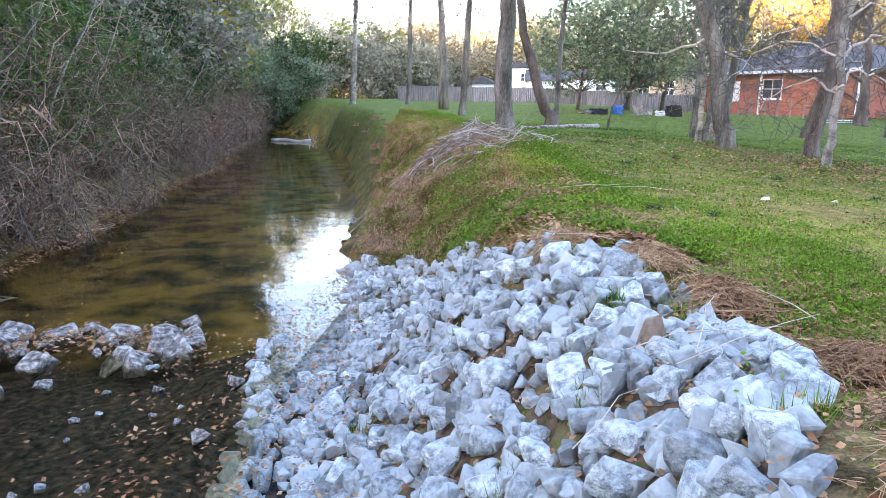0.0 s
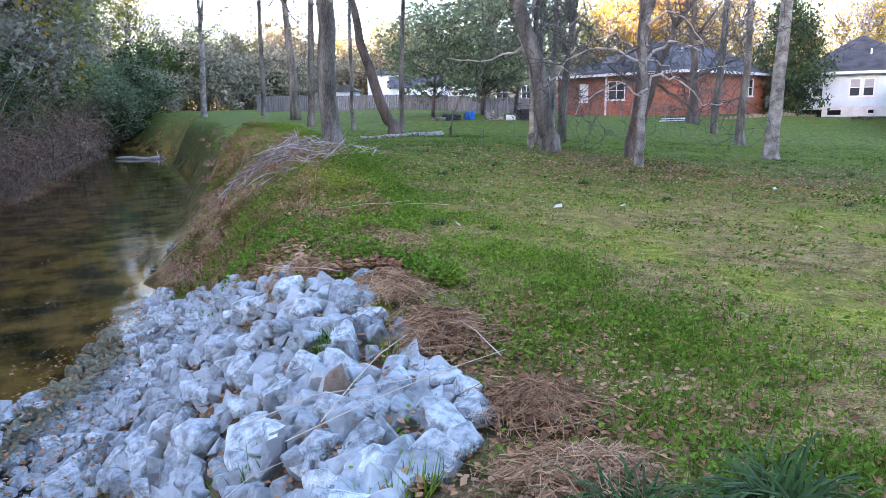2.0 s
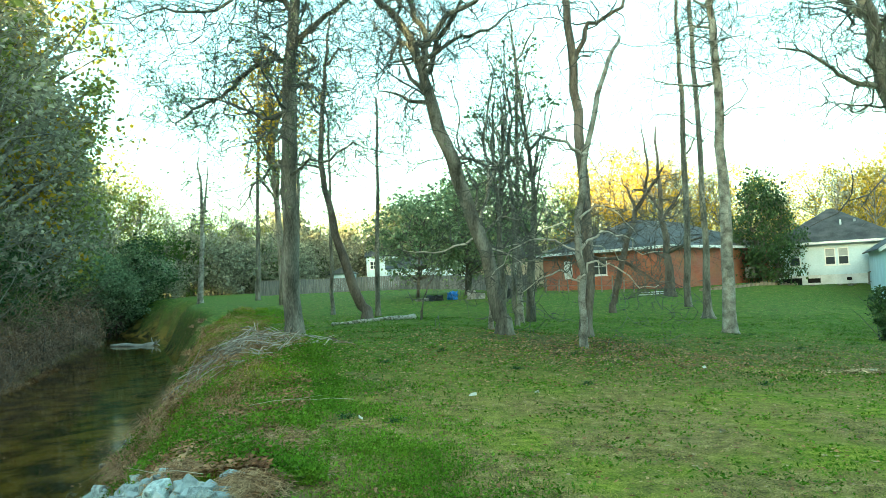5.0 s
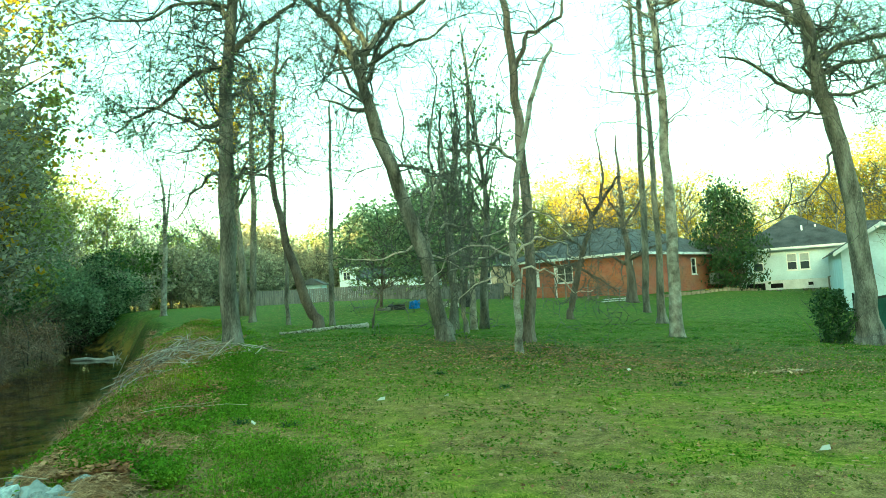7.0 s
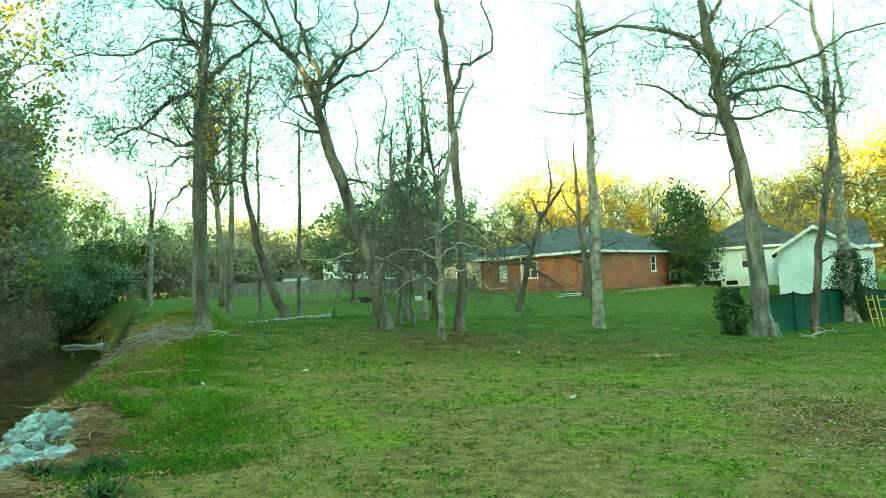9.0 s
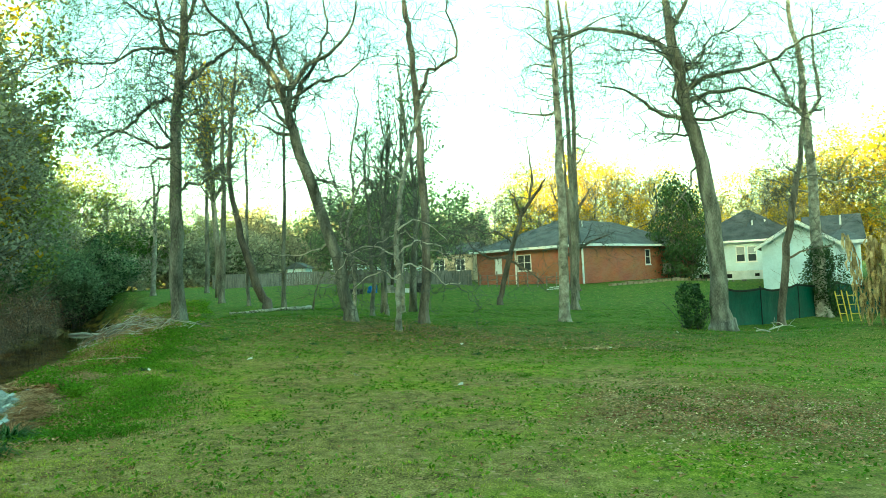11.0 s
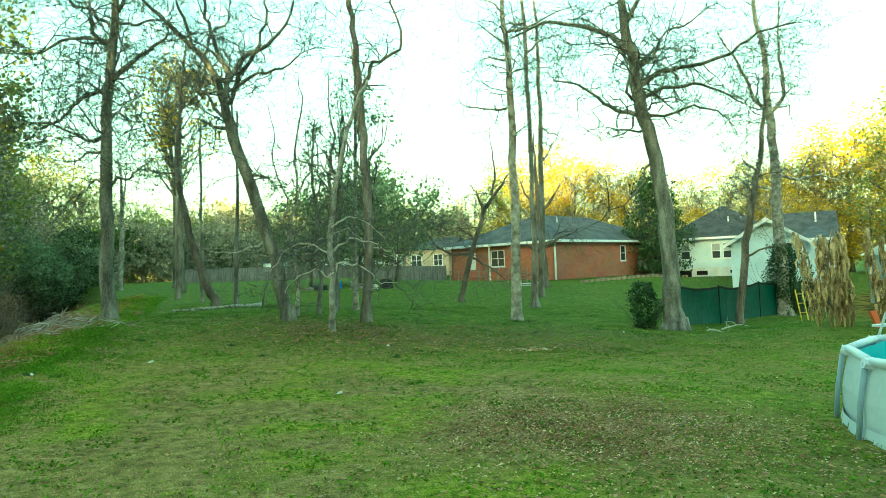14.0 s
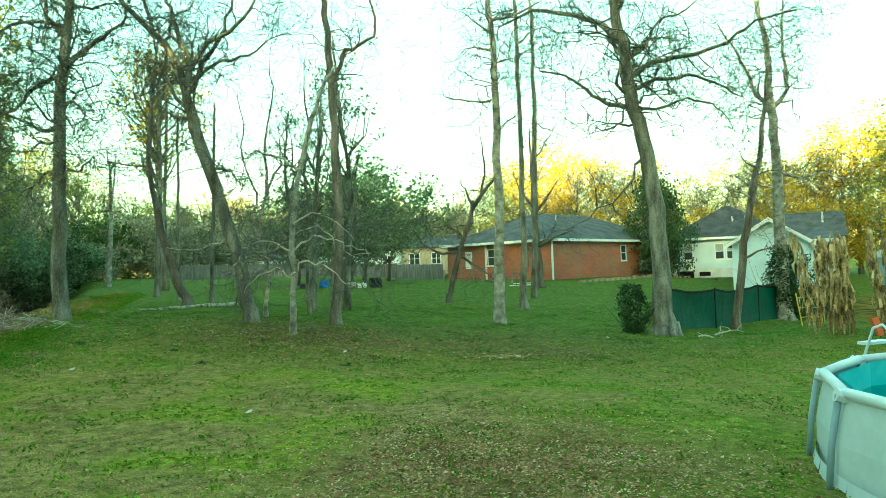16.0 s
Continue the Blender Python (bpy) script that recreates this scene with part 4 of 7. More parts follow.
yard_tree("dark crooked tree beside the brick house", (22.96, 35.54), [(0.0, 0.0, 0.38), (-0.02, 2.58, 0.24), (-0.15, 5.0, 0.19), (-0.24, 7.41, 0.12), (-0.25, 10.16, 0.05)], [
    [0.103, (-0.04, 2.24), (-1.04, 2.81), (-2.08, 2.7)],
    [0.103, (-0.02, 2.58), (1.05, 3.2), (1.93, 3.5)],
    [0.086, (-0.1, 4.65), (0.88, 5.97), (1.63, 6.95)],
    [0.086, (-0.15, 5.0), (-1.01, 6.08), (-1.47, 7.14)],
], bark=BARK_DARK, seed=20, side_twigs=16, reach=1.3)
yard_tree("slender pale-footed tree with bare top", (9.47, 22.43), [(0.0, 0.0, 0.15), (0.08, 2.97, 0.1), (0.17, 5.79, 0.09), (0.25, 7.8, 0.08), (0.29, 9.81, 0.06), (0.17, 11.22, 0.04)], [
    [0.04, (0.33, 9.5), (0.78, 10.18), (1.11, 10.76)],
    [0.03, (0.22, 6.59), (0.62, 7.57), (0.76, 8.17)],
], bark=BARK_PALE, seed=21, side_twigs=12, leaf_size=0.1, leaf_mat=LEAF_GREEN)
yard_tree("thin many-stemmed tree with small leaves", (7.83, 19.03), [(0.0, 0.0, 0.1), (0.03, 1.91, 0.08), (-0.01, 4.12, 0.07), (-0.08, 5.66, 0.05), (0.05, 7.01, 0.03)], [
    [0.034, (-0.01, 4.12), (0.32, 5.29), (0.5, 6.65)],
    [0.026, (-0.03, 5.66), (-0.3, 6.35), (-0.34, 7.04)],
], bark=BARK, seed=22, side_twigs=24, leaf_size=0.08, leaf_mat=LEAF_GREEN, depth=3, sprouts_from=0.3)
yard_tree("thin crooked bare tree with kinked stems", (7.05, 17.6), [(0.0, 0.0, 0.085), (0.05, 1.4, 0.075), (-0.15, 2.9, 0.065), (0.2, 4.3, 0.055), (0.05, 5.6, 0.045), (0.4, 7.0, 0.03), (0.3, 8.2, 0.018)], [
    [0.042, (0.0, 2.0), (-0.35, 3.0), (-0.2, 4.0), (-0.65, 5.2), (-0.6, 6.4), (-0.9, 7.4)],
    [0.04, (0.15, 4.1), (0.55, 4.9), (0.45, 5.8), (0.85, 6.8)],
    [0.036, (-0.1, 2.7), (0.4, 3.2), (0.95, 3.1), (1.4, 3.5)],
], bark=BARK_PALE, seed=24, side_twigs=7, reach=0.6)
yard_tree("thin crooked bare tree with kinked stems", (8.45, 19.6), [(0.0, 0.0, 0.09), (-0.1, 1.8, 0.08), (0.12, 3.4, 0.07), (-0.08, 5.0, 0.06), (0.15, 6.6, 0.045), (0.0, 8.0, 0.03), (0.1, 9.4, 0.018)], [
    [0.042, (0.1, 3.2), (0.45, 4.2), (0.35, 5.4), (0.7, 6.6), (0.6, 7.8)],
    [0.04, (-0.05, 4.6), (-0.5, 5.2), (-0.45, 6.2), (-0.8, 7.2)],
], bark=BARK, seed=25, side_twigs=8, reach=0.7)
yard_tree("short bent sapling stump", (5.80, 21.85), [(0.0, 0.0, 0.04), (0.05, 0.4, 0.035), (0.1, 0.8, 0.03), (0.3, 1.2, 0.025), (0.5, 1.6, 0.02)], [
], bark=BARK_DARK, seed=23, side_twigs=2, depth=1, reach=0.3)


# ---- leafy crowns: a few builds, each copied with its own turn and size ----
def crown_tree(label, height, radius, bark, leaf_mat, seed, clumps, per_clump, leaf_size, low=0.25, bare=0.0, fine=1):
    """A tapered trunk with forking limbs; leaves in uneven clumps round the limb ends, with gaps between."""
    rng = random.Random(seed)
    tree = thing("tree", (0, 0, 0), label, "tree", "woodland trees")
    g = Geo()
    line = wander((0, 0, -0.2), (rng.gauss(0, 0.05), rng.gauss(0, 0.05), 1), height * 0.86, 8, rng, 0.05)
    r0 = height * 0.018
    g.tube(line, [r0 * (1.25 if i == 0 else 1 - 0.1 * i) for i in range(9)], 7)
    part("trunk", g, bark, tree, smooth_faces=True)
    limbs, leaves = Geo(), Geo()
    for k in range(clumps):
        u = low + (0.98 - low) * (k + rng.random()) / clumps
        start = line[min(8, int(u * 8))]
        w = rng.uniform(0, 2 * math.pi)
        spread = radius * math.sin(math.pi * (0.18 + 0.8 * (u - low) / (1.02 - low))) ** 0.7 * rng.uniform(0.55, 1.1)
        end = Vector((math.cos(w) * spread, math.sin(w) * spread, height * u + rng.uniform(-0.05, 0.12) * height))
        mid = start.lerp(end, 0.5) + Vector((rng.gauss(0, 0.2), rng.gauss(0, 0.2), rng.gauss(0, 0.2)))
        limbs.tube([start, mid, end], [r0 * 0.32, r0 * 0.2, r0 * 0.07], 3, cap=False)
        for _ in range(fine):
            d = Vector((rng.gauss(0, 1), rng.gauss(0, 1), rng.gauss(0.4, 0.8)))
            limbs.tube(wander(end.lerp(mid, rng.random() * 0.7), d, radius * 0.4, 1, rng, 0.3), [r0 * 0.08, r0 * 0.03], 3, cap=False)
        size = radius * rng.uniform(0.22, 0.42)
        for _ in range(int(per_clump * (1 - bare))):
            d = Vector((rng.gauss(0, 1), rng.gauss(0, 1), rng.gauss(0, 0.75)))
            d = d.normalized() * size * rng.random() ** 0.45
            leaves.leaf(end + d, leaf_size * rng.uniform(0.6, 1.3), rng, 0.7)
    tagged(part("branchwork", limbs, bark, tree), kind="stuff")
    tagged(part("crown", leaves, leaf_mat, tree), kind="stuff")
    return tree


WOODS = [
    crown_tree("tall olive leaved tree in the woods", 13, 3.4, BARK, LEAF_OLIVE, 1, 52, 52, 0.27, 0.2),
    crown_tree("tall yellow green spring woodland tree", 13, 3.8, BARK, LEAF_SUN_GOLD, 2, 56, 62, 0.22, 0.15, fine=2),
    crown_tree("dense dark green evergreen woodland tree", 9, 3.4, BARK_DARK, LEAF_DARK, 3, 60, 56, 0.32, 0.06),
    crown_tree("grey half bare tree with opening buds", 14, 3.2, BARK_PALE, LEAF_GREY, 4, 54, 34, 0.24, 0.15, fine=3),
    crown_tree("green leafy understorey tree in woods", 7.5, 2.8, BARK_DARK, LEAF_GREEN, 5, 50, 50, 0.28, 0.05),
    crown_tree("tall green tree with a high crown", 17, 3.2, BARK_RED, LEAF_OLIVE, 6, 48, 52, 0.28, 0.45),
    crown_tree("tree in the woods with sun-gilded leaves", 11, 3.6, BARK, LEAF_SUN_GOLD, 7, 50, 58, 0.23, 0.12, fine=2),
    crown_tree("tall dense tree added unseen behind the yard", 15, 4.2, BARK_DARK, LEAF_DARK, 8, 50, 13, 1.7, 0.03, fine=0),
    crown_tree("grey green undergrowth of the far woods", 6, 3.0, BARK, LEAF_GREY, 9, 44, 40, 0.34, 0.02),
    crown_tree("broad grey green evergreen oak", 8, 4.0, BARK_DARK, LEAF_OAK, 10, 72, 60, 0.31, 0.26, fine=1),
    # sunlit crown: the gold is put into the leaves' own colour
    crown_tree("slender tree with a sunlight-tinted yellow crown", 13.5, 2.4, BARK, LEAF_SUN_GOLD, 11, 46, 60, 0.2, 0.54, fine=2),
    crown_tree("slender evergreen tree with sparse leaf clumps", 10, 1.5, BARK, LEAF_OAK, 12, 26, 22, 0.16, 0.42, fine=4),
]
HEIGHTS = (13, 13, 9, 14, 7.5, 17, 11, 15, 6, 8, 13.5, 10)
used = set()


def plant(kind, x, y, size, turn, label="", z=None):
    src = WOODS[kind]
    m = pose(x, y, (ground(x, y) if z is None else z) - 0.1, 0, 0, turn)
    if kind not in used:
        used.add(kind)
        src.matrix_basis = m
        src.scale = (size, size, size)
        t = src
    else:
        t = copy_thing(src, m)
        t.scale = (size, size, size)
    if label:
        t["label"] = label
    return t


def woods_row(rng, stops, step, kinds, deep=2.0):
    """Trees along a line through (x, y, height) stops."""
    for (x0, y0, h0), (x1, y1, h1) in zip(stops, stops[1:]):
        n = max(1, round(math.hypot(x1 - x0, y1 - y0) / step))
        for k in range(n):
            u = (k + rng.uniform(0.1, 0.9)) / n
            kind = rng.choice(kinds)
            high = (h0 + (h1 - h0) * u) * rng.uniform(0.82, 1.04)
            plant(kind, x0 + (x1 - x0) * u + rng.uniform(-deep, deep) * 0.4, y0 + (y1 - y0) * u + rng.uniform(-deep, deep), high / HEIGHTS[kind], rng.uniform(0, 360))


def build_woods():
    rng = random.Random(11)
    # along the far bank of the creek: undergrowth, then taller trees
    # dark evergreens picked here partly to carry the thicket's shade in their colour
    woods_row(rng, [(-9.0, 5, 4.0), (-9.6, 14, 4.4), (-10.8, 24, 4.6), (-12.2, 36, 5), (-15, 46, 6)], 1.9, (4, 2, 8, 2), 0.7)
    woods_row(rng, [(-11.5, 8, 10), (-12.5, 18, 13), (-12.2, 27, 18), (-12.6, 36, 19), (-14.5, 46, 16), (-16.5, 56, 15), (-18, 68, 15), (-16.5, 80, 14)], 2.5, (3, 5, 3, 0, 5), 1.2)
    woods_row(rng, [(-17, 6, 12), (-17.5, 24, 16), (-19, 44, 18)], 3.6, (0, 3, 5), 2.0)
    # the hollow where the creek bends away
    woods_row(rng, [(-19.5, 52, 8), (-15.8, 60, 7), (-12.5, 66, 6.5)], 1.2, (2, 2, 9), 1.5)
    # the far woods behind the yards
    woods_row(rng, [(-16, 82, 13), (-11, 84, 10.5), (-3, 94, 10.5), (2.3, 102, 11.5), (10, 104, 12.5), (20.7, 101, 12), (27, 90, 9.5), (31, 78, 10)], 1.5, (3, 0, 3, 0, 8), 2.5)
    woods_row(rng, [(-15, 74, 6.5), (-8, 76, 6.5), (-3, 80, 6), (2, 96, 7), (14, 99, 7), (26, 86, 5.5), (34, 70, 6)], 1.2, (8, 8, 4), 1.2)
    woods_row(rng, [(28, 73, 11), (36, 71, 14.5), (46, 68, 15.5), (52, 67, 12.5), (58, 65, 13.5), (64, 63, 13.5), (70, 61.5, 16), (74, 58, 21), (84, 52, 22)], 1.55, (1, 6, 0, 6, 1, 3), 2.2)
    woods_row(rng, [(36, 64, 7), (50, 61, 7.5), (62, 57, 8), (72, 50, 10)], 2.6, (6, 1, 6), 1.5)
    for x, y, kind, high in ((0.9, 35.5, 10, 13.5), (8.6, 21.8, 11, 8.6), (10.0, 22.9, 11, 10.0), (8.2, 37.0, 9, 5.6), (11.4, 38.5, 9, 6.6), (14.2, 41.0, 9, 7.2), (12.8, 43.5, 0, 8.5), (33.0, 67.5, 6, 12), (38.5, 66.0, 1, 13), (45, 61, 1, 12.5), (57.5, 40, 0, 15), (62, 36, 6, 17), (54, 52, 6, 10), (-13.6, 43.0, 5, 23.5), (-15.2, 39.5, 1, 21), (-14.8, 34.0, 0, 20), (-18.0, 60.5, 8, 3.8), (-16.6, 62.5, 8, 4.0), (-15.2, 64.5, 8, 3.8), (-13.8, 66.0, 8, 4.0), (-12.4, 67.5, 8, 3.8), (-11.0, 68.5, 8, 3.6)):
        plant(kind, x, y, high / HEIGHTS[kind], rng.uniform(0, 360))
    cedar = plant(2, 37.2, 46.0, 1.0, 40, "narrow dense dark evergreen between two houses")
    cedar.scale = (0.62, 0.62, 0.95)
    cedar = plant(2, 37.8, 47.0, 1.0, 160, "narrow dense dark evergreen between two houses")
    cedar.scale = (0.62, 0.62, 0.86)
    cedar = plant(2, 38.1, 45.8, 1.0, 250, "narrow dense dark evergreen between two houses")
    cedar.scale = (0.6, 0.6, 0.8)
    # unseen woods added behind the camera to keep the evening sun off the yard
    screen = Geo()
    src = [(c.data, c.matrix_basis) for c in WOODS[7].children if c.name.startswith(("crown", "trunk"))]
    plant(7, -100, -30, 1.2, 0)
    for k in range(120):
        x = -99 + 1.6 * k + rng.uniform(-1.5, 1.5)
        y = (-45 - 4 * rng.random() if k % 4 == 0 else -24 - 16 * rng.random()) - 0.05 * x
        q = rng.uniform(1.12, 1.38)
        m = pose(x, y, ground(x, y) - 0.1, 0, 0, rng.uniform(0, 360)) @ Matrix.Diagonal((q, q, q, 1))
        for me, basis in src:
            n, w = len(screen.v), m @ basis
            screen.v += [tuple(w @ v.co) for v in me.vertices]
            screen.f += [tuple(n + i for i in f.vertices) for f in me.polygons]
    tagged(part("woods", screen, LEAF_DARK), "unseen woods added behind to shade the yard", "woods", kind="stuff")


build_woods()


# ---- houses ----
def brick_wall_material():
    """Running-bond brick at true size, joints darker and set back."""
    m = bpy.data.materials.new("red_brick_wall")
    m.use_nodes = True
    n, ln = m.node_tree.nodes, m.node_tree.links
    bsdf = n["Principled BSDF"]
    bsdf.inputs["Roughness"].default_value, bsdf.inputs["Specular IOR Level"].default_value = 0.9, 0.2
    co, sep, add, com = n.new("ShaderNodeTexCoord"), n.new("ShaderNodeSeparateXYZ"), n.new("ShaderNodeMath"), n.new("ShaderNodeCombineXYZ")
    ln.new(co.outputs["Object"], sep.inputs[0])
    ln.new(sep.outputs[0], add.inputs[0])
    ln.new(sep.outputs[1], add.inputs[1])
    ln.new(add.outputs[0], com.inputs[0])
    ln.new(sep.outputs[2], com.inputs[1])
    br = n.new("ShaderNodeTexBrick")
    br.inputs["Scale"].default_value = 1.0
    br.inputs["Brick Width"].default_value, br.inputs["Row Height"].default_value, br.inputs["Mortar Size"].default_value = 0.21, 0.075, 0.008
    br.inputs["Color1"].default_value, br.inputs["Color2"].default_value, br.inputs["Mortar"].default_value = (0.30, 0.095, 0.055, 1), (0.42, 0.15, 0.09, 1), (0.33, 0.22, 0.17, 1)
    ln.new(com.outputs[0], br.inputs["Vector"])
    tex, mix = n.new("ShaderNodeTexNoise"), n.new("ShaderNodeMix")
    tex.inputs["Scale"].default_value, tex.inputs["Detail"].default_value = 0.7, 6
    ln.new(co.outputs["Object"], tex.inputs["Vector"])
    mix.data_type, mix.blend_type = "RGBA", "OVERLAY"
    mix.inputs[0].default_value = 0.35
    ln.new(br.outputs["Color"], mix.inputs[6])
    ln.new(tex.outputs["Color"], mix.inputs[7])
    ln.new(mix.outputs[2], bsdf.inputs["Base Color"])
    b = n.new("ShaderNodeBump")
    b.inputs["Strength"].default_value, b.inputs["Distance"].default_value, b.invert = 0.6, 0.006, True
    ln.new(br.outputs["Fac"], b.inputs["Height"])
    ln.new(b.outputs[0], bsdf.inputs["Normal"])
    return m


BRICKWORK = brick_wall_material()


def wall_with_openings(length, height, openings, thick=0.2):
    """A wall along x with its face at y = 0; openings are (x0, x1, z0, z1) and go right through."""
    g = Geo()
    xs = sorted({0.0, length, *[v for o in openings for v in o[:2]]})
    for a, b in zip(xs, xs[1:]):
        z = 0.0
        for o in sorted((o for o in openings if o[0] <= a + 1e-6 and o[1] >= b - 1e-6), key=lambda o: o[2]):
            if o[2] > z:
                g.box(a, b, 0, thick, z, o[2])
            z = o[3]
        if z < height:
            g.box(a, b, 0, thick, z, height)
    return g


def window_in(parent, m, x0, x1, z0, z1, panes=2, frame_mat=None, blind=False):
    """A sash window set in an opening: frame, panes, sill."""
    w = new("window")
    w.parent = parent
    w.matrix_basis = m
    f = Geo()
    t = 0.07
    for a, b, c, d in ((x0, x1, z0, z0 + t), (x0, x1, z1 - t, z1), (x0, x0 + t, z0, z1), (x1 - t, x1, z0, z1)):
        f.box(a, b, -0.03, 0.10, c, d)
    f.box(x0 + t, x1 - t, 0.0, 0.07, (z0 + z1) / 2 - 0.025, (z0 + z1) / 2 + 0.025)
    for k in range(1, panes):
        x = x0 + (x1 - x0) * k / panes
        f.box(x - 0.03, x + 0.03, 0.0, 0.07, z0, z1)
    part("frame", f, frame_mat or WHITE_TRIM, w)
    for lo, hi in ((z0 + t, (z0 + z1) / 2 - 0.025), ((z0 + z1) / 2 + 0.025, z1 - t)):
        for k in range(panes):
            g = Geo()
            a, b = x0 + (x1 - x0) * k / panes + 0.035, x0 + (x1 - x0) * (k + 1) / panes - 0.035
            g.box(a, b, 0.03, 0.045, lo, hi)
            part("pane", g, CURTAIN if blind and hi > (z0 + z1) / 2 + 0.1 else GLASS, w)
    s = Geo()
    s.box(x0 - 0.06, x1 + 0.06, -0.08, 0.02, z0 - 0.07, z0)
    part("sill", s, WHITE_TRIM, w)
    return w


def hip_roof(g, x0, x1, y0, y1, z, rise, over=0.45, gable=False):
    """A roof over a plan rectangle, with its ridge along the longer side."""
    a0, a1, b0, b1 = x0 - over, x1 + over, y0 - over, y1 + over
    half = (b1 - b0) / 2
    ym = (b0 + b1) / 2
    inset = 0 if gable else min(half, (a1 - a0) / 2 - 0.2)
    k = len(g.v)
    g.v += [(a0, b0, z), (a1, b0, z), (a1, b1, z), (a0, b1, z), (a0 + inset, ym, z + rise), (a1 - inset, ym, z + rise)]
    g.v += [(a0, b0, z - 0.06), (a1, b0, z - 0.06), (a1, b1, z - 0.06), (a0, b1, z - 0.06)]
    for q in ((0, 1, 5, 4), (1, 2, 5), (2, 3, 4, 5), (3, 0, 4), (0, 6, 7, 1), (1, 7, 8, 2), (2, 8, 9, 3), (3, 9, 6, 0), (9, 8, 7, 6)):
        g.f.append(tuple(k + i for i in q))


def fascia(parent, x0, x1, y0, y1, z, over=0.45, height=0.17):
    for a, b, c, d in ((x0 - over - 0.03, x1 + over + 0.03, y0 - over - 0.03, y0 - over), (x0 - over - 0.03, x1 + over + 0.03, y1 + over, y1 + over + 0.03), (x0 - over - 0.03, x0 - over, y0 - over, y1 + over), (x1 + over, x1 + over + 0.03, y0 - over, y1 + over)):
        g = Geo()
        g.box(a, b, c, d, z - height, z + 0.02)
        part("fascia", g, WHITE_TRIM, parent)


def build_brick_house():
    cx, cy = 26.0, 40.8
    base = 1.05
    turn = 33.0
    deep, wide, tall = 10.4, 18.5, 2.95
    house = thing("brick_house", (cx, cy, base), "single-storey red brick house with a dark hipped roof", "house", turn=turn)
    front = wall_with_openings(wide, tall, [(9.6, 10.5, 1.25, 2.55)])
    ob = part("wall", front, BRICKWORK, house)
    window_in(ob, pose(0, 0, 0), 9.6, 10.5, 1.25, 2.55, 1)
    side = wall_with_openings(deep, tall, [(1.9, 2.7, 0.95, 2.35), (4.3, 5.7, 1.15, 2.45)])
    ob = part("wall", side, BRICKWORK, house)
    ob.matrix_basis = pose(0, deep, 0, 0, 0, -90)
    window_in(ob, pose(0, 0, 0), 4.3, 5.7, 1.15, 2.45, 2)
    d = Geo()
    d.box(1.93, 2.67, 0.03, 0.08, 0.97, 2.33)
    part("shutter_panel", d, WHITE_TRIM, ob, "white painted panel in the wall")
    for nm, m, ln in (("wall", pose(wide, 0, 0, 0, 0, 90), deep), ("wall", pose(wide, deep, 0, 0, 0, 180), wide)):
        o = part(nm, wall_with_openings(ln, tall, []), BRICKWORK, house)
        o.matrix_basis = m
    r = Geo()
    hip_roof(r, 0, wide, 0, deep, tall + 0.02, 2.45)
    part("roof", r, SHINGLE, house, "dark shingled hip roof")
    fascia(house, 0, wide, 0, deep, tall)
    for x, y in ((-0.06, -0.06), (-0.07, 6.2), (wide + 0.05, -0.06)):
        g = Geo()
        g.box(x - 0.06, x + 0.06, y - 0.05, y + 0.05, 0.0, tall - 0.1)
        part("downspout", g, WHITE_TRIM, house, "white painted downspout")
    m = Geo()
    m.box(15.6, 16.1, -0.18, -0.01, 1.3, 1.9)
    part("meter_box", m, STEEL, house, "grey metal meter box")
    v = Geo()
    v.tube([(5.5, 3.4, tall + 1.5), (5.5, 3.4, tall + 2.2)], [0.06, 0.06], 8)
    part("vent_pipe", v, STEEL, house)
    ac = thing("air_conditioner", (cx + math.cos(radians(turn)) * 12 + 0.4, cy + math.sin(radians(turn)) * 12 - 0.9, 1.45), "grey air conditioner unit beside the brick house", "air conditioner", turn=turn)
    g = Geo()
    g.box(-0.36, 0.36, -0.36, 0.36, 0, 0.85)
    part("casing", g, GREY_BOARD, ac)
    g = Geo()
    for k in range(7):
        g.box(-0.33, 0.33, -0.38, -0.365, 0.08 + 0.1 * k, 0.14 + 0.1 * k)
    part("grille", g, BLACK, ac)


build_brick_house()


def garden_edging():
    e = thing("garden_edging", (27.6, 39.4, 0), "low tan stone edging along the brick house", "edging")
    rng = random.Random(9)
    for k in range(22):
        x, y = 27.6 + 0.62 * k, 39.4 + 0.36 * k
        g = Geo()
        g.box(-0.29, 0.29, -0.14, 0.14, -0.1, rng.uniform(0.14, 0.22))
        o = part("block", g, STONE_TAN, e)
        o.matrix_basis = pose(x - 27.6, y - 39.4, ground(x, y), 0, 0, 30 + rng.uniform(-5, 5))


garden_edging()


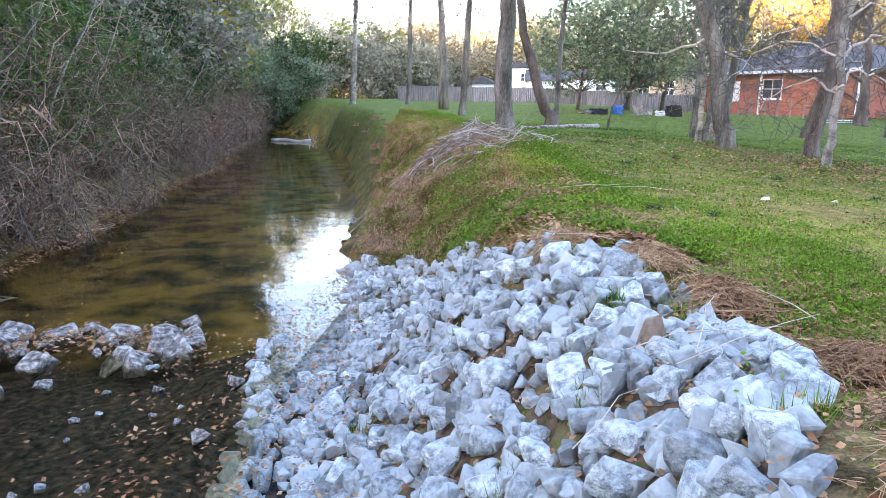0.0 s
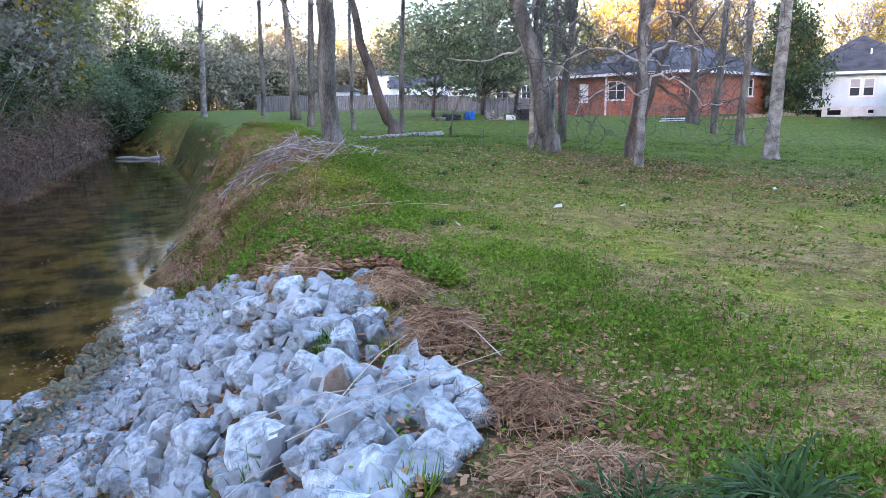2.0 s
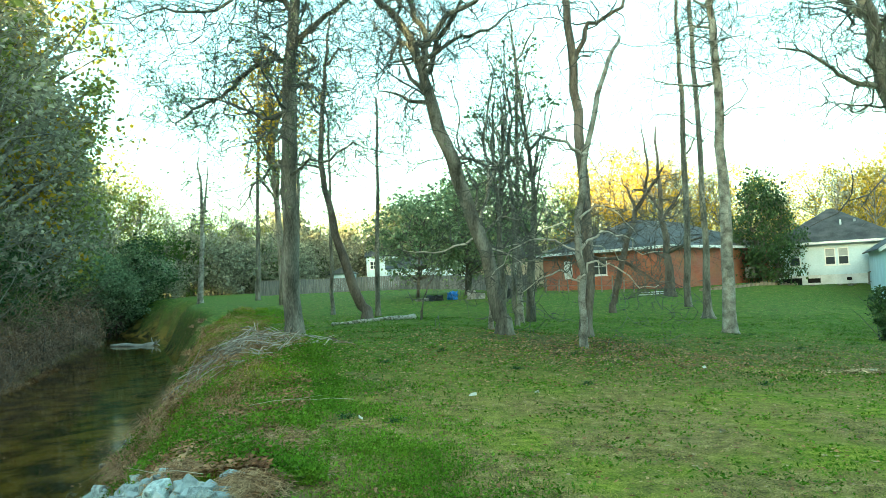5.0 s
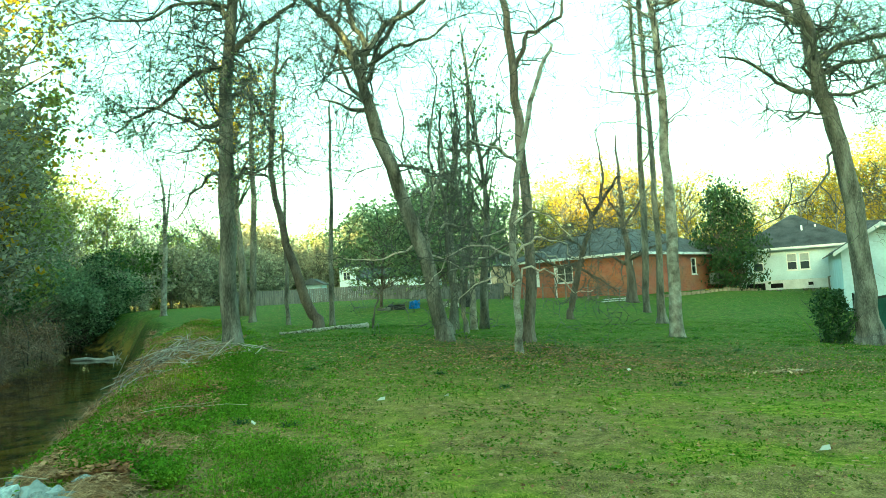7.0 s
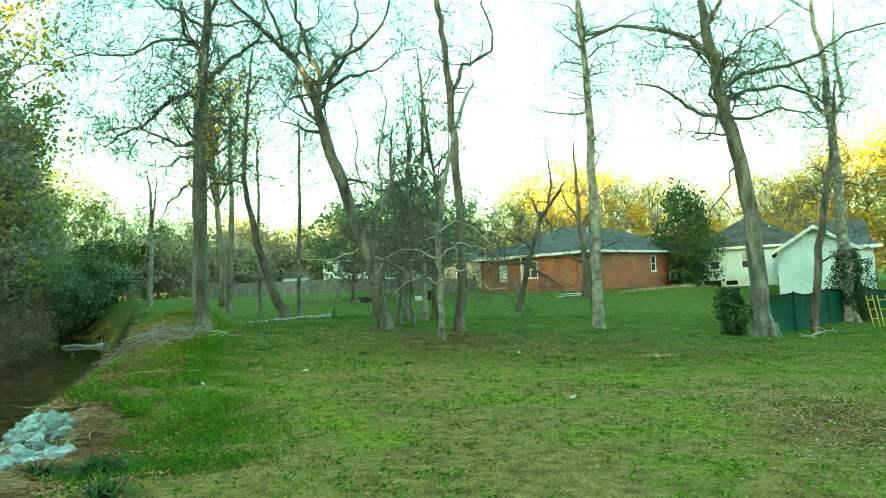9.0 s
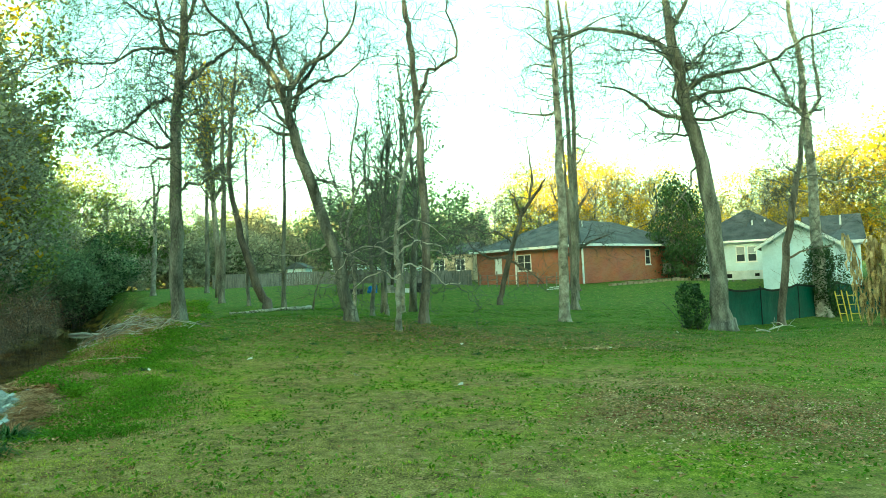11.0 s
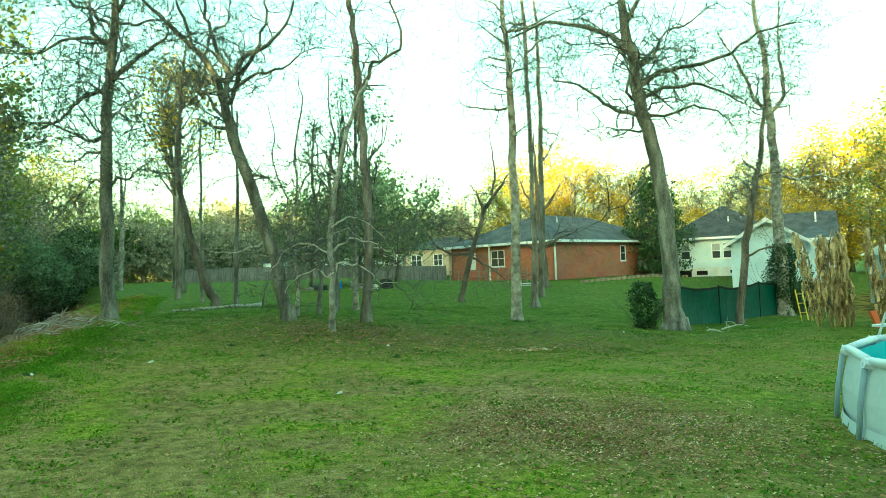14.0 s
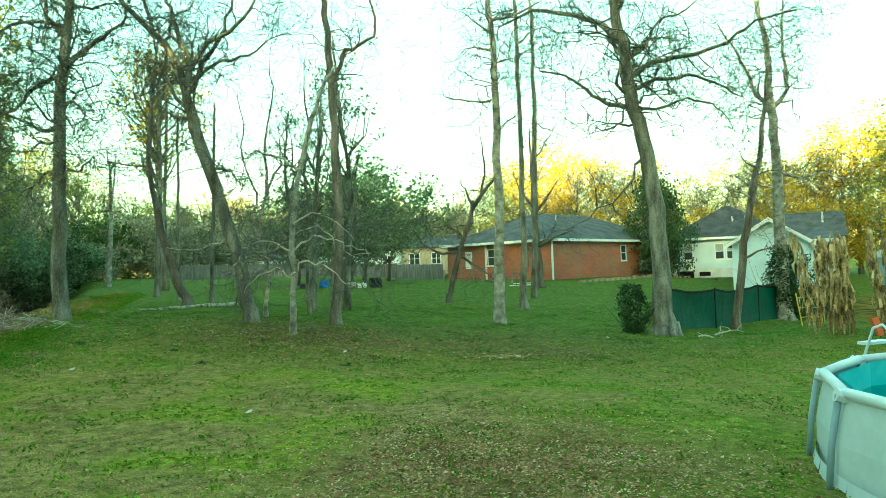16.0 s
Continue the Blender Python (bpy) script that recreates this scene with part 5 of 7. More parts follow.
def build_white_house():
    house = thing("white_house", (39.6, 47.8, 0.65), "white sided bungalow on a block foundation", "house", turn=-41)
    low, tall, wide, deep = 0.75, 3.35, 8.6, 9.0
    # the main wing; a near-black sheet stands in for shade in its open crawl space
    w = part("wall", wall_with_openings(wide, tall - low, [(1.1, 1.9, 0.75, 2.15), (3.6, 4.35, 0.75, 2.1), (4.5, 5.25, 0.75, 2.1)]), WHITE_SIDING, house)
    w.matrix_basis = pose(0, 0, low)
    for a, b in ((1.1, 1.9), (3.6, 4.35), (4.5, 5.25)):
        window_in(w, pose(0, 0, 0), a, b, 0.75, 2.1 if a > 2 else 2.15, 1, blind=True)
    for x0, x1, z0, z1 in ((0, 0.5, 0, low), (0.5, 1.9, 0.56, low), (1.9, 2.3, 0, low), (2.3, 3.2, 0.5, low), (2.3, 3.2, 0, 0.14), (3.2, 5.0, 0, low), (5.0, 5.35, 0, 0.25), (5.0, 5.35, 0.5, low), (5.35, wide, 0, low)):
        g = Geo()
        g.box(x0 + 0.004, x1 - 0.004, 0.03, 0.22, z0, z1 - 0.004)
        part("foundation_block", g, FOUNDATION, house, "white painted block foundation")
    dk = Geo()
    dk.box(0.25, 6.9, 0.3, 0.36, 0.0, low)
    part("crawl_space", dk, CRAWL_SHADE, house)
    for m, ln in ((pose(0, deep, 0, 0, 0, -90), deep), (pose(wide, 0.2, 0, 0, 0, 90), deep - 0.2), (pose(wide, deep, 0, 0, 0, 180), wide)):
        o = part("wall", wall_with_openings(ln, tall, []), WHITE_SIDING, house)
        o.matrix_basis = m
    r = Geo()
    hip_roof(r, 0, wide, 0, deep, tall + 0.02, 2.9)
    part("roof", r, SHINGLE, house, "dark shingled hip roof")
    fascia(house, 0, wide, 0, deep, tall)
    # the gabled wing that comes forward
    x0, x1, y0, eave, peak = 6.5, 10.5, -17.3, 2.45, 3.75
    g = Geo()
    g.box(x0, x1, y0, -0.45, -1.0, eave)
    part("gable_wing", g, WHITE_SIDING, house)
    xm = (x0 + x1) / 2
    g = Geo()
    k = [(x0, eave + 0.004), (x1, eave + 0.004), (xm, peak - 0.12)]
    g.v += [(x, y0, z) for x, z in k] + [(x, -0.45, z) for x, z in k]
    g.f += [(0, 1, 2), (5, 4, 3), (0, 3, 4, 1), (1, 4, 5, 2), (2, 5, 3, 0)]
    part("gable", g, WHITE_SIDING, house)
    for side in (-1, 1):
        xe = xm + side * (x1 - x0) / 2 + side * 0.4
        ze = eave - 0.25
        g = Geo()
        g.v += [(xm, y0 - 0.35, peak), (xe, y0 - 0.35, ze), (xe, -0.45, ze), (xm, -0.45, peak)]
        g.v += [(x, y, z + 0.08) for x, y, z in g.v]
        g.f += [(0, 1, 2, 3), (7, 6, 5, 4), (0, 4, 5, 1), (1, 5, 6, 2), (2, 6, 7, 3), (3, 7, 4, 0)]
        part("roof", g, SHINGLE, house, "dark shingled gable roof")
        g = Geo()
        g.v += [(xm, y0 - 0.39, peak + 0.06), (xe, y0 - 0.39, ze + 0.06), (xe, y0 - 0.39, ze - 0.16), (xm, y0 - 0.39, peak - 0.18)]
        g.v += [(x, y + 0.035, z) for x, y, z in g.v]
        g.f += [(0, 1, 2, 3), (7, 6, 5, 4), (0, 4, 5, 1), (1, 5, 6, 2), (2, 6, 7, 3), (3, 7, 4, 0)]
        part("bargeboard", g, WHITE_TRIM, house)
    # a lower side wing, and the higher roof behind
    g = Geo()
    g.box(10.504, 11.8, -14.0, -5.0, -1.0, 2.5)
    part("side_wing", g, WHITE_SIDING, house)
    g = Geo()
    hip_roof(g, 10.504, 11.8, -14.0, -5.0, 2.52, 0.9, 0.4)
    part("roof", g, SHINGLE, house, "dark shingled hip roof")
    fascia(house, 10.504, 11.8, -14.0, -5.0, 2.5, 0.4)
    g = Geo()
    g.box(8.61, 12.8, 0.5, 8.5, -0.6, 3.0)
    part("rear_wing", g, WHITE_SIDING, house)
    g = Geo()
    hip_roof(g, 9.1, 12.8, 0.5, 8.5, 3.02, 2.2, 0.4, True)
    part("roof", g, SHINGLE, house, "dark shingled gable roof")
    for x, y, h in ((4.9, 1.9, 1.7), (5.9, 2.3, 1.7), (11.6, 2.6, 1.6)):
        g = Geo()
        g.tube([(x, y, tall + h - 0.9), (x, y, tall + h + 0.1)], [0.07, 0.07], 8)
        part("vent_pipe", g, WHITE_TRIM, house)
    # the back steps
    steps = thing("back_steps", (44.1, 41.6, 0.55), "weathered grey wooden steps with a handrail", "steps", turn=-41)
    for k in range(4):
        g = Geo()
        g.box(-0.2 - 0.28 * k, 0.12 - 0.28 * k, -0.5, 0.5, 0.72 - 0.18 * k, 0.76 - 0.18 * k)
        part("tread", g, WOOD_GREY, steps)
    for y in (-0.5, 0.5):
        g = Geo()
        g.tube([(0.1, y, 0), (0.1, y, 1.65)], [0.04, 0.04], 5)
        g.tube([(-1.1, y, 0), (-1.1, y, 0.95)], [0.04, 0.04], 5)
        g.tube([(0.1, y, 1.6), (-1.1, y, 0.9)], [0.035, 0.035], 5)
        part("handrail", g, WOOD_GREY, steps)


build_white_house()


def small_building(name, label, at, turn, w, d, h, rise, wall_mat, windows=(), roof_mat=None, gable=True):
    b = thing(name, at, label, "building", turn=turn)
    o = part("wall", wall_with_openings(w, h, windows), wall_mat, b)
    for x in windows:
        window_in(o, pose(0, 0, 0), *x, 2)
    for m, ln in ((pose(0, d, 0, 0, 0, -90), d), (pose(w, 0, 0, 0, 0, 90), d), (pose(w, d, 0, 0, 0, 180), w)):
        part("wall", wall_with_openings(ln, h, []), wall_mat, b).matrix_basis = m
    r = Geo()
    hip_roof(r, 0, w, 0, d, h + 0.02, rise, 0.25, gable)
    part("roof", r, roof_mat or SHINGLE, b)
    if gable:
        for x in (0.02, w - 0.02):
            g = Geo()
            g.v += [(x, 0, h), (x, d, h), (x, d / 2, h + rise * 0.93)]
            g.f.append((0, 1, 2))
            part("gable", g, wall_mat, b)
    return b


small_building("tan_house", "tan sided house behind a grey fence", (18.6, 63.0, 1.6), -30, 5.0, 7.5, 2.7, 1.3, TAN_SIDING, [(0.8, 2.0, 1.0, 2.2), (3.2, 4.2, 1.0, 2.2)])
small_building("garden_shed", "small white garden shed with a gable end", (6.4, 65.4, 1.85), 77, 3.0, 2.0, 1.75, 0.6, WHITE_SIDING)
small_building("white_house", "white two-storey house among far trees", (10.4, 94, 1.9), -8, 4.4, 6.0, 4.6, 1.0, WHITE_SIDING, [(0.5, 1.5, 2.8, 3.9), (2.6, 3.6, 2.8, 3.9)])
small_building("white_house", "white cottage seen over the fence", (10.8, 73.0, 1.7), -10, 5.0, 4.0, 2.4, 1.2, WHITE_SIDING, [(0.8, 1.6, 0.9, 2.0), (3.1, 3.9, 0.9, 2.0)])
small_building("white_house", "white low house behind trees", (15.2, 72.0, 1.6), -12, 4.6, 4.0, 2.8, 0.9, WHITE_SIDING, [(2.6, 3.7, 1.0, 2.2)])
small_building("pale_shed", "pale blue-grey shed with a light roof", (37.6, 22.6, -0.75), -20, 6.0, 4.0, 2.75, 0.5, material("pale_blue_panel", [(0.30, 0.38, 0.42), (0.42, 0.50, 0.54)], 1.0, 0.6), (), WHITE_TRIM)


# ---- fences ----
def board_fence(points, height, label):
    f = thing("board_fence", (points[0][0], points[0][1], 0), label, "fence")
    rng = random.Random(8)
    x0, y0 = points[0]
    for (ax, ay), (bx, by) in zip(points, points[1:]):
        run = math.hypot(bx - ax, by - ay)
        count = max(1, round(run / 2.4))
        for k in range(count):
            u0, u1 = k / count, (k + 1) / count
            p, q = (ax + (bx - ax) * u0, ay + (by - ay) * u0), (ax + (bx - ax) * u1, ay + (by - ay) * u1)
            z = min(ground(*p), ground(*q)) - 0.05
            turn = math.degrees(math.atan2(q[1] - p[1], q[0] - p[0]))
            n = Geo()
            wide = math.hypot(q[0] - p[0], q[1] - p[1])
            boards = round(wide / 0.16)
            for b in range(boards):
                top = height + rng.uniform(-0.02, 0.02)
                n.box(b * wide / boards + 0.006, (b + 1) * wide / boards - 0.006, -0.012, 0.012, 0, top)
            o = tagged(part("panel", n, GREY_BOARD, f), kind="stuff")
            o.matrix_basis = pose(p[0] - x0, p[1] - y0, z, 0, 0, turn)
            g = Geo()
            g.box(-0.05, 0.05, 0.015, 0.1, 0, height - 0.05)
            part("post", g, WOOD_GREY, f).matrix_basis = pose(p[0] - x0, p[1] - y0, z, 0, 0, turn)
    return f


board_fence([(-2.4, 61.5), (4.2, 61.0), (10.4, 60.0)], 1.35, "weathered grey board fence along the far lawn")
board_fence([(10.4, 60.0), (15.0, 55.5), (20.4, 51.8)], 1.35, "grey board fence beside the tan house")


def screen_fence():
    f = thing("screen_fence", (21.6, 18.2, 0), "dark green screen cloth on steel posts", "fence")
    pts = [(21.6, 18.2), (24.2, 19.3), (27.4, 20.9), (31.2, 22.6), (34.6, 23.6)]
    for k, (x, y) in enumerate(pts):
        z = ground(x, y)
        g = Geo()
        g.tube([(x - 21.6, y - 18.2, z - 0.1), (x - 21.6, y - 18.2, z + 1.62)], [0.03, 0.03], 8)
        part("post", g, BLACK_CLOTH, f)
    for (ax, ay), (bx, by) in zip(pts, pts[1:]):
        g, hem = Geo(), Geo()
        rows, cols = 5, 14
        nrm = Vector((-(by - ay), bx - ax, 0)).normalized()
        grid = []
        for i in range(cols + 1):
            u = i / cols
            x, y = ax + (bx - ax) * u - 21.6, ay + (by - ay) * u - 18.2
            z = ground(x + 21.6, y + 18.2)
            sag = 0.12 * math.sin(math.pi * u)
            col = []
            for j in range(rows + 1):
                v = j / rows
                bow = nrm * (0.09 * math.sin(math.pi * u) * math.sin(math.pi * v) + 0.02 * noise.noise((x * 2, y * 2, v * 3)))
                col.append(Vector((x, y, z + 0.02 + v * (1.55 - sag))) + bow)
            grid.append(col)
        for i in range(cols):
            for j in range(rows):
                g.quad(grid[i][j], grid[i + 1][j], grid[i + 1][j + 1], grid[i][j + 1])
            hem.quad(grid[i][rows] - Vector((0, 0, 0.09)) - nrm * 0.015, grid[i + 1][rows] - Vector((0, 0, 0.09)) - nrm * 0.015, grid[i + 1][rows] - nrm * 0.015, grid[i][rows] - nrm * 0.015)
        part("cloth", g, GREEN_MESH, f, smooth_faces=True)
        part("hem", hem, BLACK_CLOTH, f, "black folded hem")


screen_fence()


def wire_posts():
    f = thing("garden_fence", (16.5, 40.5, 0), "low garden fence of rough wooden posts", "fence")
    rng = random.Random(4)
    for k in range(13):
        x, y = 16.5 + 0.62 * k + rng.uniform(-0.1, 0.1), 40.5 - 0.25 * k
        z = ground(x, y)
        g = Geo()
        g.tube([(x - 16.5, y - 40.5, z - 0.1), (x - 16.5 + rng.gauss(0, 0.04), y - 40.5, z + rng.uniform(0.7, 1.1))], [0.05, 0.045], 6)
        part("post", g, WOOD_GREY, f)
    for h in (0.4, 0.75):
        g = Geo()
        g.tube([(0, 0, ground(16.5, 40.5) + h), (3.7, -1.5, ground(20, 39) + h), (7.4, -3.0, ground(24, 37.5) + h)], [0.012] * 3, 4)
        part("rail", g, WOOD_GREY, f)


wire_posts()
for k, (x, y, ln) in enumerate(((22.3, 36.2, 2.4), (22.5, 36.5, 2.1))):
    b = thing("board", (x, y, ground(x, y) + 0.05 + 0.09 * k), "long pale board lying on the grass", "board", "boards on the grass", turn=18)
    g = Geo()
    g.box(-ln / 2, ln / 2, -0.09, 0.09, 0, 0.05)
    part("plank", g, WHITE_TRIM, b)


# ---- pool, corn and yard things ----
def build_pool():
    cx, cy, r, h, n = 14.28, -0.72, 2.30, 0.78, 14
    z = ground(12.0, 0.2) - 0.05
    pool = thing("frame_pool", (cx, cy, z), "round steel-frame pool with a pale grey liner", "pool")
    corners = [(r * math.cos(2 * math.pi * (k + 0.18) / n), r * math.sin(2 * math.pi * (k + 0.18) / n)) for k in range(n)]
    wall, inside = Geo(), Geo()
    for k in range(n):
        (ax, ay), (bx, by) = corners[k], corners[(k + 1) % n]
        for j in range(4):
            v0, v1 = j / 4, (j + 1) / 4
            o0, o1 = 1.03 - 0.035 * v0 + 0.02 * math.sin(math.pi * v0), 1.03 - 0.035 * v1 + 0.02 * math.sin(math.pi * v1)
            wall.quad((ax * o0, ay * o0, h * v0), (bx * o0, by * o0, h * v0), (bx * o1, by * o1, h * v1), (ax * o1, ay * o1, h * v1))
        inside.quad((bx * 0.95, by * 0.95, h), (ax * 0.95, ay * 0.95, h), (ax * 0.95, ay * 0.95, 0.03), (bx * 0.95, by * 0.95, 0.03))
    part("liner", wall, POOL_SKIN, pool, "pale grey outer skin", smooth_faces=False)
    part("lining", inside, POOL_INSIDE, pool, "turquoise inner lining")
    f = Geo()
    f.prism([(x * 0.955, y * 0.955) for x, y in corners], 0.0, 0.03)
    part("floor", f, POOL_INSIDE, pool)
    wt = Geo()
    k0 = len(wt.v)
    wt.v += [(x * 0.948, y * 0.948, h - 0.24) for x, y in corners]
    wt.f.append(tuple(range(n)))
    part("pool_water", wt, WATER_POOL, pool, "clear green-blue pool water")
    for k in range(n):
        (ax, ay), (bx, by) = corners[k], corners[(k + 1) % n]
        g = Geo()
        g.tube([(ax, ay, h + 0.01), (ax * 0.5 + bx * 0.5, ay * 0.5 + by * 0.5, h + 0.015), (bx, by, h + 0.01)], [0.045] * 3, 10)
        part("rim_tube", g, POOL_RIM, pool, smooth_faces=True)
        g = Geo()
        g.tube([(ax * 1.02, ay * 1.02, h), (ax * 1.05, ay * 1.05, h * 0.5), (ax * 1.065, ay * 1.065, 0.02)], [0.028, 0.026, 0.026], 8)
        part("leg", g, POOL_STRIPE, pool, smooth_faces=True)
        g = Geo()
        g.tube([(ax * 0.98, ay * 0.98, h - 0.03), (ax * 1.03, ay * 1.03, h + 0.0)], [0.056, 0.056], 8)
        part("joint", g, POOL_RIM, pool)
    flap = Geo()
    rng = random.Random(2)
    for k in range(n * 9):
        w, w2 = 2 * math.pi * k / (n * 9), 2 * math.pi * (k + 1) / (n * 9)
        q, o, low = r * 1.035, r * 1.045, 0.01 + rng.choice((0, 0, 0.03, 0.06))
        flap.quad((o * math.cos(w), o * math.sin(w), low), (o * math.cos(w2), o * math.sin(w2), low), (q * math.cos(w2), q * math.sin(w2), 0.16), (q * math.cos(w), q * math.sin(w), 0.16))
    part("flap", flap, POOL_SKIN, pool, "ragged loose hem of the liner")
    lad = thing("pool_ladder", (14.12, 1.58, z), "white tube ladder over the pool's edge", "ladder", turn=10)
    for s in (-0.2, 0.2):
        g = Geo()
        g.tube([(s, 0.45, 0), (s, 0.12, 0.9), (s, 0.05, 1.09), (s, -0.05, 1.13), (s, -0.14, 1.05), (s, -0.22, 0.85), (s, -0.42, 0.06)], [0.015] * 7, 8)
        part("rail", g, POOL_RIM, lad, smooth_faces=True)
    for q in (0.3, 0.6, 0.9):
        g = Geo()
        g.box(-0.2, 0.2, 0.45 - 0.3 * q - 0.06, 0.45 - 0.3 * q + 0.06, q, q + 0.03)
        part("step", g, POOL_RIM, lad)


build_pool()


def corn_stand(x, y, count, spread, seed):
    rng = random.Random(seed)
    for k in range(count):
        sx, sy = x + spread * (2 * k / (count - 1) - 1) + rng.gauss(0, 0.08), y + rng.gauss(0, 0.25)
        h = rng.uniform(2.5, 3.15)
        stalk = thing("corn_stalk", (sx, sy, ground(sx, sy) - 0.03), "tall dead tan corn stalk with hanging leaves", "corn", "dead corn stalks")
        g = Geo()
        line = wander((0, 0, 0), (rng.gauss(0, 0.05), rng.gauss(0, 0.05), 1), h, 6, rng, 0.05)
        g.tube(line, [0.022 - 0.002 * i for i in range(7)], 5)
        part("stem", g, CORN, stalk)
        lv = Geo()
        for i in range(64):
            p = line[0].lerp(line[-1], 0.14 + 0.86 * i / 64) + Vector((rng.gauss(0, 0.02), rng.gauss(0, 0.02), 0))
            w = rng.uniform(0, 2 * math.pi)
            out, ln = Vector((math.cos(w), math.sin(w), 0)), rng.uniform(0.25, 0.6)
            twist = rng.uniform(-1.2, 1.2)
            side = Vector((-math.sin(w), math.cos(w), 0)) * rng.uniform(0.022, 0.05)
            turned = Vector((-math.sin(w + twist), math.cos(w + twist), 0)) * side.length
            lift = rng.uniform(0.02, 0.16)
            a, b, c, d = p, p + out * ln * 0.22 + Vector((0, 0, lift)), p + out * ln * rng.uniform(0.25, 0.45) - Vector((0, 0, ln * 0.3)), p + out * ln * rng.uniform(0.1, 0.4) - Vector((0, 0, ln * 0.9))
            lv.quad(a - side * 0.6, a + side * 0.5, b + side, b - side)
            lv.quad(b - side, b + side, c + turned, c - turned)
            lv.quad(c - turned, c + turned, d + turned * 0.2, d - turned * 0.2)
        tagged(part("leafage", lv, CORN, stalk), kind="stuff")


corn_stand(23.35, 12.27, 8, 0.5, 1)
corn_stand(25.0, 11.9, 6, 0.34, 2)
corn_stand(26.4, 11.6, 6, 0.5, 3)


def build_yard_things():
    c = thing("plastic_scoop", (24.05, 11.45, ground(24.05, 11.45)), "orange plastic scoop leaning on corn stalks", "tool", turn=20)
    g = Geo()
    g.v += [(-0.14, 0, 0.02), (0.14, 0, 0.02), (0.20, 0.16, 0.52), (-0.20, 0.16, 0.52), (-0.12, 0.06, 0.0), (0.12, 0.06, 0.0), (0.17, 0.24, 0.5), (-0.17, 0.24, 0.5)]
    g.f += [(0, 1, 2, 3), (7, 6, 5, 4), (0, 4, 5, 1), (1, 5, 6, 2), (2, 6, 7, 3), (3, 7, 4, 0)]
    part("blade", g, ORANGE, c)
    for x, y, tn in ((28.6, 19.6, 10), (29.3, 19.7, -5)):
        s = thing("folding_frame", (x, y, ground(x, y)), "yellow folding metal frame against the screen", "frame", "yellow frames", turn=tn)
        for q in (-0.2, 0.2):
            g = Geo()
            g.tube([(q, 0, 0), (q * 1.05, 0.25, 1.35)], [0.025, 0.025], 6)
            part("rail", g, YELLOW, s)
        for hgt in (0.35, 0.75, 1.15):
            g = Geo()
            g.tube([(-0.2, hgt * 0.185, hgt), (0.2, hgt * 0.185, hgt)], [0.018, 0.018], 6)
            part("rung", g, YELLOW, s)
    # the junk before the evergreens
    rng = random.Random(6)
    for x, y, w, d, h, mat, lab, tn in ((8.6, 34.0, 0.9, 0.6, 0.35, BLACK, "dark heap of scrap and a tyre", 12), (9.6, 34.2, 0.55, 0.4, 0.55, BLUE, "crumpled blue tarpaulin over scrap", 30), (10.6, 34.1, 0.5, 0.12, 0.65, RUBBISH, "pale slatted panel leaning in scrap", -15), (11.1, 34.3, 0.6, 0.4, 0.4, RUBBISH, "pale boxes stacked in scrap", 8), (11.7, 34.0, 0.5, 0.3, 0.35, WHITE_TRIM, "white plastic box in scrap", -25), (12.5, 34.3, 0.75, 0.6, 0.75, BLACK, "black plastic bin beside scrap", 5), (7.9, 33.8, 0.8, 0.5, 0.2, LOG, "grey timber offcuts in scrap", 40)):
        w, d, h = w * 0.85, d * 0.85, h * 0.7
        t = thing("scrap", (x, y, ground(x, y)), lab, "scrap", "scrap pile", turn=tn)
        bm = bmesh.new()
        bmesh.ops.create_cube(bm, size=1.0)
        bmesh.ops.subdivide_edges(bm, edges=bm.edges[:], cuts=3, use_grid_fill=True)
        for v in bm.verts:
            v.co = Vector((v.co.x * w, v.co.y * d, (v.co.z + 0.5) * h)) + Vector((rng.gauss(0, 0.025), rng.gauss(0, 0.025), rng.gauss(0, 0.03) * (v.co.z > -0.4)))
        me = bpy.data.meshes.new("scrap_body")
        bm.to_mesh(me)
        bm.free()
        me.materials.append(mat)
        o = new("scrap_body", me)
        o.parent = t
    # paper and plastic scraps on the lawn
    for x, y, s in ((1.97, 5.25, 0.07), (5.1, 8.35, 0.05), (4.2, 8.35, 0.05), (12.6, 10.9, 0.09), (12.9, 10.6, 0.07), (13.2, 11.2, 0.08), (16.9, 13.9, 0.06), (9.0, 10.5, 0.04), (7.4, 4.2, 0.04), (6.0, 5.5, 0.035), (2.6, 7.1, 0.04)):
        o = new("litter_scrap")
        o.matrix_basis = pose(x, y, ground(x, y) + 0.02, 8, 5, rng.uniform(0, 360))
        tagged(o, "small crumpled pale scrap of litter on grass", "litter", "litter scraps")
        g = Geo()
        for k in range(3):
            a, b = rng.uniform(-0.3, 0.3) * s, rng.uniform(-0.3, 0.3) * s
            g.v += [(-s + a, -s * 0.6, 0.01), (s, -s * 0.5 + b, 0.03), (s * 0.8, s * 0.6, 0.015 + 0.02 * k), (-s * 0.7, s * 0.5 + a, 0.035)]
            g.f.append((4 * k, 4 * k + 1, 4 * k + 2, 4 * k + 3))
        part("paper", g, PAPER, o)


build_yard_things()


